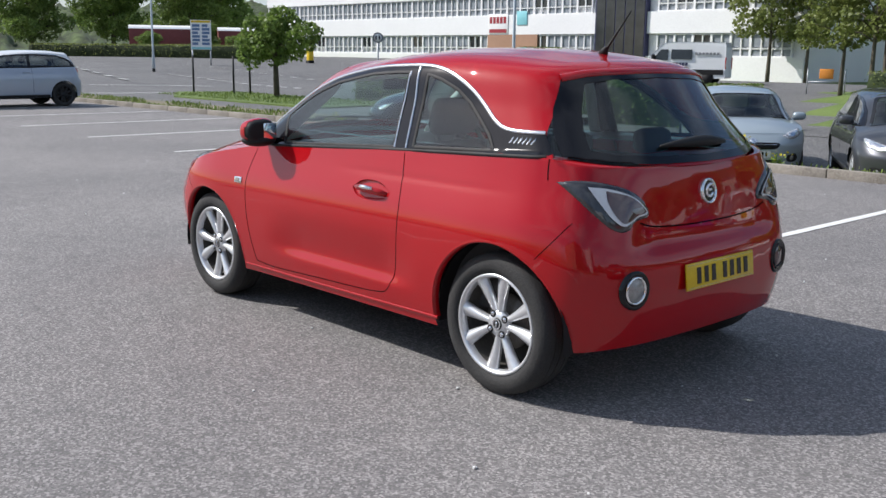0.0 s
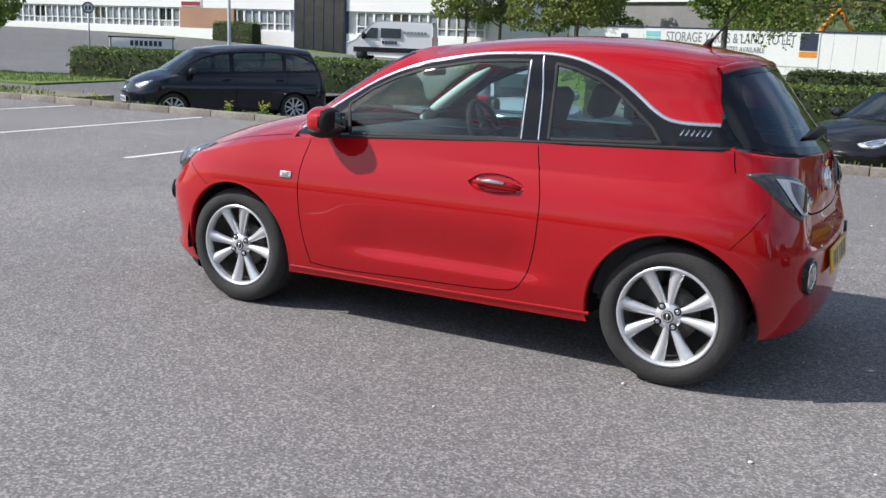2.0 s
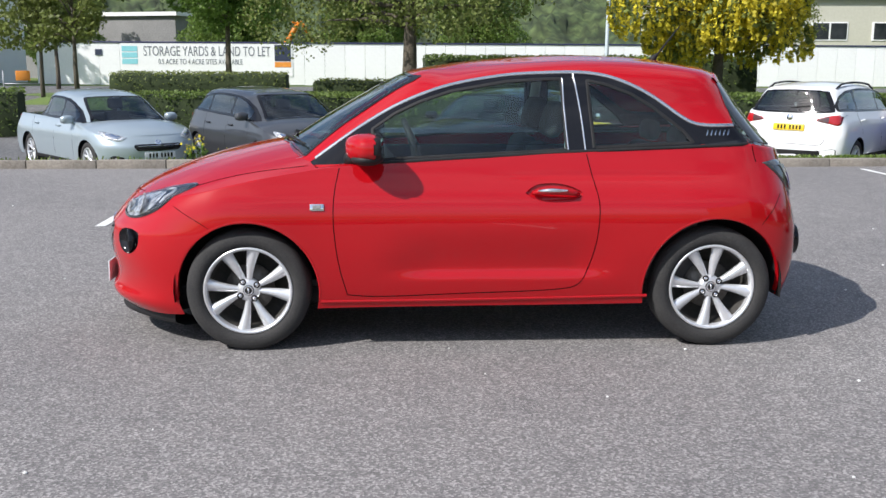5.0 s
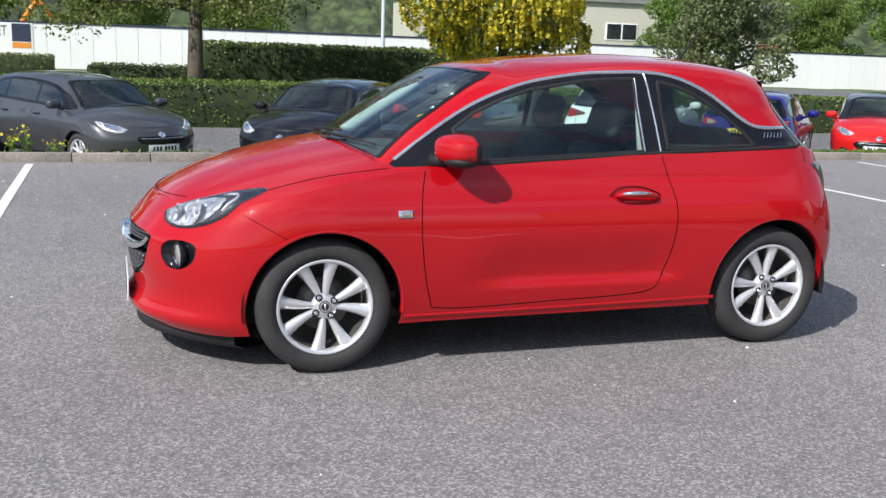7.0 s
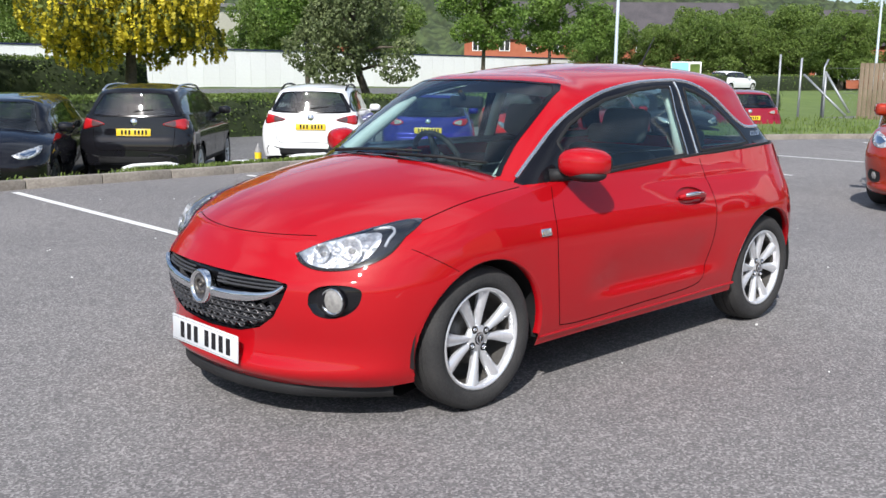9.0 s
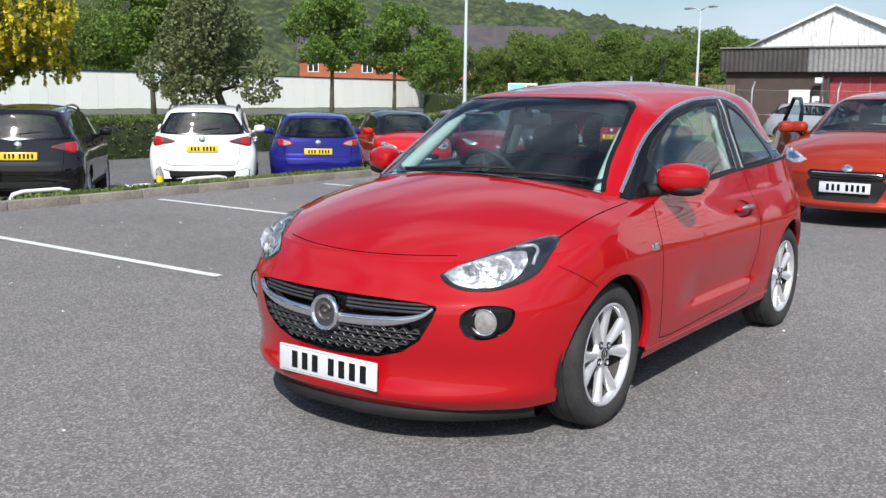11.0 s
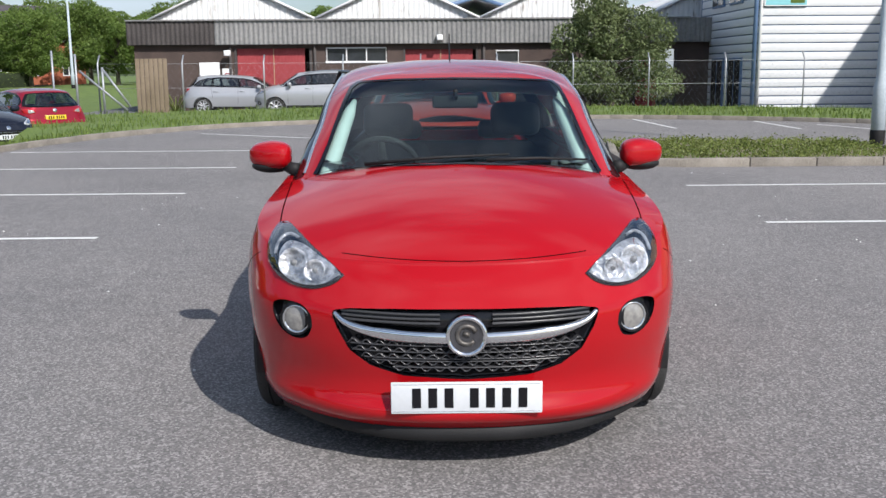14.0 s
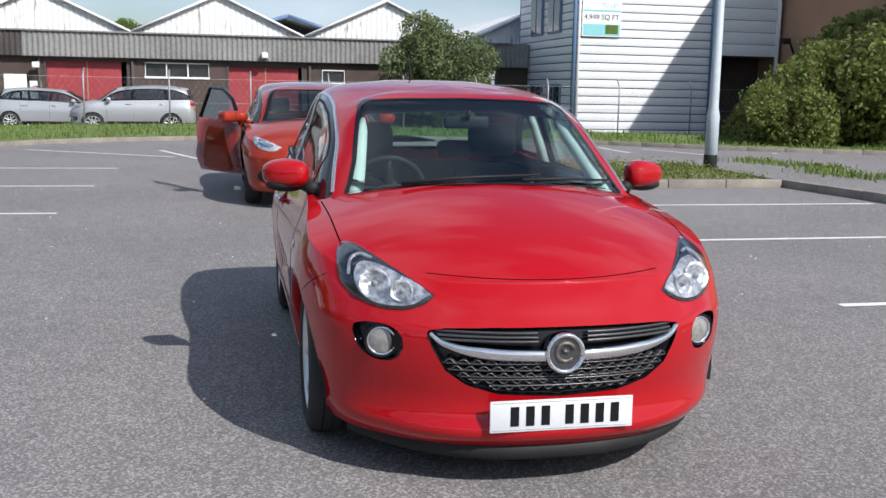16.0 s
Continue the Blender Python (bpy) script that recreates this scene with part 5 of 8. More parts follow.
rc = thing("red_trailer", "dull red box trailer parked behind the hedge", "trailer", pose(81.5, -39.4, ground_z(81.5, -39.4), 0, 0, 62))
b = bmesh.new()
box(b, -2.7, 2.7, -1.25, 1.25, 0.75, 2.45, 0.04)
part("box", b, M_REDBOX, rc)
b, rows = bmesh.new(), []
for i in range(9):
    a = math.pi * i / 8
    rows.append([Vector((x, -1.28 * math.cos(a), 2.44 + 0.35 * math.sin(a))) for x in (-2.75, 2.75)])
grid(b, rows)
part("roof", b, M_WHITEBOARD, rc)
for x in (-1.9, -0.8, 1.9):
    for y in (-1.0, 1.0):
        b = bmesh.new()
        lathe(b, [(0.001, y - 0.15), (0.5, y - 0.15), (0.5, y + 0.15), (0.001, y + 0.15)], 16, "y", (x, 0, 0.45))
        part("wheel", b, M_RUBBER, rc)
again_rc = copy_thing(rc, pose(80, -47.6, ground_z(80, -47.6) - 0.1, 0, 0, 62))


# ---- poles and signs ----
def lamp_post(x, y, h, r, arms, turn, label, z=None):
    z = ground_z(x, y) if z is None else z
    t = thing("lamp_post", label, "lamp post", pose(x, y, z, 0, 0, turn))
    b = bmesh.new()
    tube(b, [(0, 0, -0.1), (0, 0, 0.95), (0, 0, 1.02), (0, 0, 1.1), (0, 0, h)], [r * 1.35, r * 1.35, r * 1.2, r, r * 0.62], 14)
    part("pole", b, M_POLE, t)
    b = bmesh.new()
    lathe(b, [(r * 1.36, 0.0), (r * 1.42, 0.02), (r * 1.42, 0.24), (r * 1.36, 0.26)], 14, "z")
    part("base_band", b, M_BLACK, t)
    for sg in ((1, -1) if arms == 2 else (1,)):
        b = bmesh.new()
        tube(b, [(0, 0, h - 0.05), (sg * 0.5, 0, h + 0.15), (sg * 0.9, 0, h + 0.18)], 0.04, 8)
        arm = part("arm", b, M_POLE, t)
        b = bmesh.new()
        box(b, min(sg * 0.8, sg * 1.5), max(sg * 0.8, sg * 1.5), -0.13, 0.13, h + 0.10, h + 0.24, 0.05)
        part("lantern", b, M_STEEL, arm)
    return t


lamp_post(-11.2, 7.35, 8.2, 0.085, 1, 90, "grey steel lamp post on the planted island", 0.08)
lamp_post(-8.2, -33.5, 8.0, 0.08, 1, 90, "grey lamp post beside the road")
lamp_post(-33.4, -24.1, 8.2, 0.085, 2, 60, "grey lamp post beyond the lower lot")
lamp_post(-65.7, -25.7, 7.5, 0.10, 2, 70, "tall lamp post with two lanterns")
lamp_post(26.5, -28.5, 8.5, 0.075, 1, 0, "grey lamp post at the junction")
lamp_post(52.0, -24.0, 8.5, 0.065, 1, 0, "grey lamp post by the car park entrance")
sp = thing("speed_sign", "round speed limit sign on a thin pole", "road sign", pose(25.5, -20.0, -0.25, 0, 0, 137))
b = bmesh.new()
tube(b, [(0, 0, 0), (0, 0, 2.45)], 0.03, 8)
part("pole", b, M_STEEL, sp)
b = bmesh.new()
lathe(b, [(0.001, 0.05), (0.20, 0.05), (0.20, 0.03)], 24, "x", (0, 0, 2.25))
part("disc", b, M_WHITEBOARD, sp)
b = bmesh.new()
lathe(b, [(0.15, 0.055), (0.20, 0.057)], 24, "x", (0, 0, 2.25))
part("rim", b, M_GREYINK, sp)
for y in (-0.1, 0.03):
    b = bmesh.new()
    box(b, 0.055, 0.06, y, y + 0.06, 2.18, 2.32)
    part("figure_bar", b, M_INK, sp, smooth=False)
sb = thing("directory_sign", "tall directory board with blue and white panels", "sign", pose(57, -30, ground_z(57, -30) - 0.1, 0, 0, 151))
b = bmesh.new()
box(b, -0.04, 0.04, -0.68, 0.68, 1.2, 3.15, 0.01)
part("board", b, M_WHITEBOARD, sb)
for k in range(6):
    for y in (-0.68, 0.08):
        b = bmesh.new()
        box(b, 0.04, 0.055, y * 0.85, y * 0.85 + (0.5 if (k + (y > 0)) % 3 else 0.38), 1.50 + k * 0.24, 1.67 + k * 0.24)
        part("panel_bar", b, M_BLUETRIM, sb, smooth=False)
b = bmesh.new()
box(b, 0.04, 0.055, -0.64, 0.64, 2.98, 3.12)
part("head_band", b, M_PLATEY, sb, smooth=False)
b = bmesh.new()
box(b, 0.04, 0.055, -0.64, 0.64, 1.22, 1.36)
part("foot_band", b, M_TEAL, sb, smooth=False)
for y in (-0.6, 0.6):
    b = bmesh.new()
    tube(b, [(0, y, 0), (0, y, 1.3)], 0.05, 6)
    part("leg", b, M_STEEL, sb)
for k, (x, y) in enumerate(((32.4, -16.0), (30.3, -16.6), (29.1, -16.6))):
    b = bmesh.new()
    tube(b, [(x, y, -0.3), (x, y, 1.25)], 0.04, 8)
    tagged(part("steel_post", b, M_BLACK), "thin dark steel post on the grass island", "post", "island posts")
yb = thing("yellow_bollard", "yellow and black traffic bollard", "bollard", pose(56.0, -38.2, ground_z(56.0, -38.2)))
b = bmesh.new()
box(b, -0.2, 0.2, -0.2, 0.2, 0, 1.1, 0.06)
part("body", b, M_PLATEY, yb)
b = bmesh.new()
box(b, -0.21, 0.21, -0.21, 0.21, 0.0, 0.25, 0.02)
part("foot", b, M_BLACK, yb)
ws = thing("white_notice_board", "white notice board on two posts", "sign", pose(-59.5, -37, 0, 0, 0, 30))
b = bmesh.new()
box(b, -0.04, 0.04, -1.1, 1.1, 1.0, 2.2, 0.01)
nbd = part("board", b, M_WHITEBOARD, ws)
for y0, y1, z0, z1, mt in ((-1.04, 0.2, 1.06, 2.14, M_TEAL), (0.3, 1.0, 1.15, 2.05, M_LEAFDARK)):
    for sx in (-0.052, 0.042):
        b = bmesh.new()
        box(b, sx, sx + 0.01, y0, y1, z0, z1)
        part("printed_panel", b, mt, nbd, smooth=False)
for y in (-0.9, 0.9):
    b = bmesh.new()
    tube(b, [(0, y, -0.3), (0, y, 1.1)], 0.05, 6)
    part("post", b, M_STEEL, ws)
ss = thing("street_sign", "low white street sign with dark lettering bars", "sign", pose(24.0, -21.0, -0.22, 0, 0, 130))
b = bmesh.new()
box(b, -0.02, 0.02, -1.1, 1.1, 0.88, 1.27, 0.008)
part("board", b, M_WHITEBOARD, ss)
for z in (0.85, 1.25):
    b = bmesh.new()
    box(b, -0.03, 0.035, -1.12, 1.12, z, z + 0.04)
    part("rail", b, M_BLACK, ss, smooth=False)
for k in range(7):
    b = bmesh.new()
    box(b, 0.02, 0.03, -0.4 + k * 0.16, -0.29 + k * 0.16, 0.98, 1.16)
    part("word_bar", b, M_INK, ss, smooth=False)
for y in (-1.05, 1.05):
    b = bmesh.new()
    tube(b, [(0, y, -0.1), (0, y, 1.29)], 0.03, 6)
    part("leg", b, M_BLACK, ss)
yw = thing("yellow_road_sign", "small yellow road works sign on a frame", "road sign", pose(14.6, -33.8, 0.03, 0, 0, 110))
b = bmesh.new()
box(b, -0.02, 0.02, -0.26, 0.26, 0.62, 1.0, 0.01)
part("plate", b, M_ORANGE, yw)
b = bmesh.new()
for y in (-0.7, 0.7):
    tube(b, [(0, y, 0), (0, y, 1.0)], 0.025, 6)
tube(b, [(0, -0.7, 0.5), (0, 0.7, 0.5)], 0.02, 6)
part("frame", b, M_STEEL, yw)
# red bench by the far hedge
bz = ground_z(76.0, -38.4)
be = thing("park_bench", "dark red slatted bench before the far hedge", "bench", pose(76.0, -38.4, bz, 0, 0, 151))
for k in range(3):
    b = bmesh.new()
    box(b, -0.24 + k * 0.15, -0.12 + k * 0.15, -0.8, 0.8, 0.42, 0.46, 0.008)
    part("seat_slat", b, M_REDBOX, be)
    b = bmesh.new()
    box(b, -0.30, -0.27, -0.8, 0.8, 0.52 + k * 0.13, 0.62 + k * 0.13, 0.008)
    part("back_slat", b, M_REDBOX, be)
for y in (-0.7, 0.7):
    b = bmesh.new()
    tube(b, [(0.2, y, 0), (0.18, y, 0.42), (-0.24, y, 0.42), (-0.30, y, 0.9)], 0.03, 6)
    tube(b, [(-0.24, y, 0.42), (-0.26, y, 0)], 0.03, 6)
    part("frame", b, M_BLACK, be)
# excavator behind the hoarding, its yellow arm over the top
ex = thing("excavator", "yellow tracked excavator standing behind the white hoarding", "excavator", pose(8.6, -60.5, ground_z(8.6, -60.5)))
for sg in (1, -1):
    b = bmesh.new()
    box(b, -1.5, 1.5, sg * 0.95 - 0.22, sg * 0.95 + 0.22, 0.0, 0.62, 0.18)
    part("track", b, M_BLACK, ex)
b = bmesh.new()
box(b, -0.9, 1.6, -1.05, 1.05, 0.66, 1.35, 0.08)
part("upper_body", b, M_AMBER, ex)
b = bmesh.new()
box(b, -0.95, 0.25, 0.2, 1.05, 1.30, 2.15, 0.08)
part("cab", b, M_DARKWIN, ex)
b = bmesh.new()
tube(b, [(-0.7, -0.2, 1.2), (-1.5, -0.2, 2.6), (-2.1, -0.2, 3.6), (-2.45, -0.2, 3.95)], [0.16, 0.20, 0.17, 0.12], 8)
part("boom", b, M_AMBER, ex)
b = bmesh.new()
tube(b, [(-1.9, -0.2, 3.95), (-2.45, -0.2, 3.95), (-3.5, -0.2, 2.4)], [0.09, 0.14, 0.10], 8)
part("dipper", b, M_AMBER, ex)
b = bmesh.new()
lathe(b, [(0.001, -0.65), (0.34, -0.65), (0.34, 0.25), (0.001, 0.25)], 12, "y", (-3.45, 0, 2.1))
part("bucket", b, M_STEEL, ex)
# white hoop barriers at the head of the lower bays
for x0 in (-2.4, -5.3):
    b = bmesh.new()
    tube(b, [(x0, -9.9, LOT), (x0, -9.9, -0.16), (x0 - 0.06, -9.9, -0.07), (x0 - 0.2, -9.9, -0.04), (x0 - 0.75, -9.9, -0.04), (x0 - 0.9, -9.9, -0.07), (x0 - 0.96, -9.9, -0.16), (x0 - 0.96, -9.9, LOT)], 0.03, 8)
    tagged(part("hoop_barrier", b, M_WHITEBOARD), "low white painted hoop barrier at the head of a bay", "barrier", "hoop barriers")
# pale grit and crumbs lying about on the asphalt
grit = np.random.default_rng(33)
b = bmesh.new()
for k in range(220):
    x, y, r = grit.uniform(-9, 9), grit.uniform(-6.5, 6.5), grit.uniform(0.004, 0.011)
    g = bmesh.ops.create_icosphere(b, subdivisions=1, radius=r, matrix=Matrix.Translation((x, y, r * 0.5)) @ Matrix.Rotation(grit.uniform(0, 6.28), 4, "Z") @ Matrix.Diagonal((1, grit.uniform(0.5, 1), 0.6, 1)))
tagged(part("grit", b, M_LINE, smooth=False), "pale grit and crumbs scattered over the asphalt", "grit", kind="stuff")
# litter on the verge by the dark car
lb = thing("discarded_bottle", "discarded clear plastic bottle with a yellow label on the verge", "bottle", pose(-4.0, -8.75, 0.03))
b = bmesh.new()
lathe(b, [(0.001, 0), (0.045, 0.0), (0.05, 0.02), (0.05, 0.17), (0.02, 0.24), (0.016, 0.27), (0.001, 0.27)], 16, "z")
part("shell", b, M_CLEARLENS, lb)
b = bmesh.new()
lathe(b, [(0.0515, 0.05), (0.0515, 0.14)], 16, "z")
part("wrapper", b, M_PLATEY, lb)
b = bmesh.new()
rows = [[Vector((-3.95 + 0.10 * i + 0.01 * j, -8.95 + 0.09 * j, 0.05 + 0.035 * noise.noise((i * 0.9, j * 0.8, 2)))) for i in range(5)] for j in range(5)]
grid(b, rows)
tagged(part("crumpled_wrapper", b, M_WHITEBOARD, smooth=False), "crumpled white paper wrapper on the verge", "litter")


# ---- car bodies ----
from mathutils.bvhtree import BVHTree


class Shape:
    """A car's skin from a few design curves; x ahead, y to its left, z up, origin between the axles on the ground."""

    def __init__(self, c, cell):
        self.c, self.cell = c, cell
        ns = max(24, int(4.9 / cell))
        self.outline = through_points(c["outline"], ns, True)
        f = {k: spline(c[k]) for k in ("nose", "tail", "tail_side", "width", "bottom", "shoulder", "bonnet", "roofline") if k in c}
        for k, width in (c.get("ease") or {}).items():
            f[k] = eased(f[k], min(p[0] for p in c[k]), max(p[0] for p in c[k]), width)
        self.f = f
        self.x_front, self.x_rear = c["outline"][0][0], c["outline"][-1][0]
        self.lower = bmesh.new()
        nv = max(8, int(0.75 / cell))
        rows = []
        for ox, oy in self.outline:
            rows.append([self.side_point(ox, oy, k / nv) for k in range(nv + 1)])
        for r in rows:
            x, y, z = r[-1]
            r.append(Vector((x, y * 0.985, z + 0.004)))
            r.append(Vector((x, y * 0.9, z + 0.004)))
        self.rim = [r[-3] for r in rows]
        grid(self.lower, rows)
        self.covers = []
        self.covers.append(self.cover(True))
        if c.get("boot"):
            self.covers.append(self.cover(False))
        self.cabin = self.glasshouse()
        if c.get("ease"):
            for b, times in ((self.covers[0], 25), (self.cabin, 4)):
                for _ in range(times):
                    bmesh.ops.smooth_vert(b, verts=[v for v in b.verts if not v.is_boundary], factor=0.5, use_axis_x=True, use_axis_y=True, use_axis_z=True)
        for b in (self.lower, *self.covers, self.cabin):
            self.mirror(b)
        tmp = bmesh.new()
        for b in (self.lower, *self.covers, self.cabin):
            me = bpy.data.meshes.new("tmp")
            b.to_mesh(me)
            tmp.from_mesh(me)
            bpy.data.meshes.remove(me)
        self.tree = BVHTree.FromBMesh(tmp)
        tmp.free()

    def mirror(self, b):
        g = list(b.verts) + list(b.edges) + list(b.faces)
        d = bmesh.ops.duplicate(b, geom=g)["geom"]
        for v in d:
            if isinstance(v, bmesh.types.BMVert):
                v.co.y = -v.co.y
        bmesh.ops.reverse_faces(b, faces=[q for q in d if isinstance(q, bmesh.types.BMFace)])
        bmesh.ops.remove_doubles(b, verts=b.verts, dist=0.0006)
        bmesh.ops.recalc_face_normals(b, faces=b.faces)

    def side_point(self, ox, oy, v):
        f, c = self.f, self.c
        zb, zs = f["bottom"](ox), f["shoulder"](ox)
        z = zb + (zs - zb) * v
        wf, wr = smooth01(c["front_from"], self.x_front - 0.02, ox), smooth01(c["rear_from"], self.x_rear + 0.02, ox)
        tail = f["tail"](z)
        if "tail_side" in f:
            k = smooth01(0.62, 0.38, oy)
            tail = tail * k + f["tail_side"](z) * (1 - k)
        x = ox + wf * (f["nose"](z) - self.x_front) + wr * (tail - self.x_rear)
        y = oy * f["width"](z)
        for cx, cz, rx, rz, depth in c.get("dents", ()):
            y -= depth * math.exp(-((ox - cx) / rx) ** 4 - ((z - cz) / rz) ** 2) * min(1, oy / 0.5)
        if "scoop" in c:
            # a shallow hollow over a ledge that looks up, along the foot of the door
            xa, xb, z_top, z_edge, z_foot, depth = c["scoop"]
            k = smooth01(xa, xa - 0.34, ox) * smooth01(xb, xb + 0.30, ox)
            y -= depth * k * smooth01(z_top, z_edge, z) * (1 - smooth01(z_edge - 0.008, z_foot, z))
        return Vector((x, y, z))

    def cover(self, front):
        """Bonnet or boot lid, from the shoulder line to the middle line."""
        c, b = self.c, bmesh.new()
        end = c["cowl"] if front else c["boot"]
        rim = [p for p in self.rim if (p.x >= end if front else p.x <= end)]
        if not front:
            rim = rim[::-1]
        prof = self.f["bonnet"] if front else spline(c["lid"])
        xa, xb = rim[0].x, (c["cowl_mid"] if front else c["boot_mid"])
        tot = abs(rim[-1].x - xa) + 1e-6
        rows = []
        nq = max(8, int(0.75 / self.cell))
        for i, p in enumerate(rim):
            w = abs(p.x - xa) / tot
            xc = xa + (xb - xa) * w
            zc = prof(xc)
            row = []
            for k in range(nq + 1):
                q = 1 - k / nq
                row.append(Vector((xc + (p.x - xc) * q ** 1.8, p.y * q, zc + (p.z - zc) * q ** 2.3)))
            rows.append(row)
        grid(b, rows)
        return b

    def glasshouse(self):
        c, b = self.c, bmesh.new()
        n = max(30, int(4.3 / self.cell))
        rings = [through_points(c[k], n, True) for k in ("belt", "waist", "eaves")]
        fz, (xa, xb) = self.f["roofline"], c["spine"]
        wmax = max(p[1] for p in rings[2])
        for share in (0.5, 0.0):
            ring = []
            for x, y, z in rings[2]:
                xs = min(max(x, xb), xa)
                nx, ny = xs + (x - xs) * share, y * share
                ring.append((nx, ny, fz(nx) - c["crown"] * (ny / wmax) ** 2))
            rings.append(np.array(ring))
        nr = max(10, int(0.5 / self.cell))
        rows = []
        for i in range(n):
            col = through_points([r[i] for r in rings], nr * 2)
            rows.append([Vector(p) for p in col])
        grid(b, rows)
        return b

    def cast(self, axis, sign, a, h, back=0.0):
        """The skin's place and normal straight ahead of a view along an axis: (a, h) are (x, z) seen from the side, (y, z) from front or rear, (x, y) from above."""
        o = {"y": Vector((a, sign * 3, h)), "x": Vector((sign * 4, a, h)), "z": Vector((a, h, 4))}[axis]
        d = {"y": Vector((0, -sign, 0)), "x": Vector((-sign, 0, 0)), "z": Vector((0, 0, -1))}[axis]
        p, nrm, _, _ = self.tree.ray_cast(o, d)
        if p is None:
            p, nrm, _, _ = self.tree.find_nearest(o + d * (3 - 0.8 if axis == "y" else 2.2))
        if nrm.dot(d) > 0:
            nrm = -nrm
        return p, nrm

    def split(self, bm, poly, axis, sign):
        """Cuts the faces inside a drawn outline off bm and returns them as a mesh of their own with a clean edge."""
        ia, sel = (0 if axis == "y" else 1), []
        si = 1 if axis == "y" else 0
        for f in bm.faces:
            p = f.calc_center_median()
            if p[si] * sign > self.c.get("split_from", {}).get(axis, 0.0) and inside(poly, p[ia], p.z):
                sel.append(f)
        mark = set(sel)
        for v in {v for f in sel for v in f.verts}:
            if any(g not in mark for g in v.link_faces) or v.is_boundary:
                d, px, pz = nearest_on(poly, v.co[ia], v.co.z)
                if d < (1.6 * self.cell) ** 2:
                    v.co[ia], v.co.z = px, pz
                    on, _ = self.cast(axis, sign, px, pz)
                    if abs(on[si] - v.co[si]) < 0.06:
                        v.co[si] = on[si]
        out = bmesh.new()
        vm = {}
        for f in sel:
            for v in f.verts:
                if v not in vm:
                    vm[v] = out.verts.new(v.co)
            out.faces.new([vm[v] for v in f.verts])
        bmesh.ops.delete(bm, geom=sel, context="FACES")
        return out

    def arch(self, xa, za, r, sign):
        """Opens a wheel arch with a round edge in the side."""
        sel = [f for f in self.lower.faces if f.calc_center_median().y * sign > 0.35 and (f.calc_center_median().x - xa) ** 2 + (f.calc_center_median().z - za) ** 2 < r * r]
        mark = set(sel)
        edge = {v for f in sel for v in f.verts if any(g not in mark for g in v.link_faces)}
        for v in edge:
            dx, dz = v.co.x - xa, v.co.z - za
            k = r / (math.hypot(dx, dz) + 1e-9)
            v.co.x, v.co.z = xa + dx * k, za + dz * k
        bmesh.ops.delete(self.lower, geom=sel, context="FACES")

    def patch(self, poly, axis, sign, lift=0.003, dome=0.0, rings=8, n=64, smooth=True, skirt=0.0, centre=None, cut=0.0):
        """A panel that lies on the skin inside a drawn outline; dome bulges it out, cut leaves a hole of that share in its middle."""
        ring = through_points([*poly, poly[0]], n + 1)[:-1] if smooth else self.dense(poly, n)
        c = np.array(centre) if centre else ring.mean(axis=0)
        b, rows = bmesh.new(), []
        if skirt:
            row = []
            for a, h in ring:
                p, nr = self.cast(axis, sign, a, h)
                row.append(b.verts.new(p - nr * skirt))
            rows.append(row)
        steps = [1 - k / rings for k in range(rings + (1 if not cut else 0))] if not cut else [1 - (1 - cut) * k / rings for k in range(rings + 1)]
        for q in steps:
            if q < 1e-6:
                break
            row = []
            for a, h in ring:
                a2, h2 = c[0] + (a - c[0]) * q, c[1] + (h - c[1]) * q
                p, nr = self.cast(axis, sign, a2, h2)
                row.append(b.verts.new(p + nr * (lift + dome * (1 - q ** 2.5))))
            rows.append(row)
        for r0, r1 in zip(rows, rows[1:]):
            for k in range(len(r0)):
                b.faces.new((r0[k], r0[(k + 1) % len(r0)], r1[(k + 1) % len(r0)], r1[k]))
        if not cut:
            p, nr = self.cast(axis, sign, c[0], c[1])
            mid = b.verts.new(p + nr * (lift + dome))
            for k in range(len(rows[-1])):
                b.faces.new((rows[-1][k], rows[-1][(k + 1) % len(rows[-1])], mid))
        bmesh.ops.recalc_face_normals(b, faces=b.faces)
        p, nr = self.cast(axis, sign, c[0], c[1])
        b.faces.ensure_lookup_table()
        b.normal_update()
        if sum((f.normal.dot(nr) for f in b.faces)) < 0:
            bmesh.ops.reverse_faces(b, faces=b.faces)
        return b

    def recess(self, poly, axis, sign, depth):
        """Cuts an opening with a clean edge in the lower skin and sets its cut-out back as a tray."""
        b = self.split(self.lower, poly, axis, sign)
        d = Vector((-sign, 0, 0)) if axis == "x" else Vector((0, -sign, 0))
        rim = [e for e in b.edges if e.is_boundary]
        r = bmesh.ops.extrude_edge_only(b, edges=rim)
        moved = {v for v in r["geom"] if isinstance(v, bmesh.types.BMVert)}
        for v in b.verts:
            if v not in moved:
                v.co += d * depth
        bmesh.ops.recalc_face_normals(b, faces=b.faces)
        return b

    def dense(self, poly, n):
        P = np.array([*poly, poly[0]], float)
        s = np.concatenate(([0], np.cumsum(np.linalg.norm(np.diff(P, axis=0), axis=1))))
        at = np.linspace(0, s[-1], n + 1)[:-1]
        return np.stack([np.interp(at, s, P[:, j]) for j in (0, 1)], axis=1)

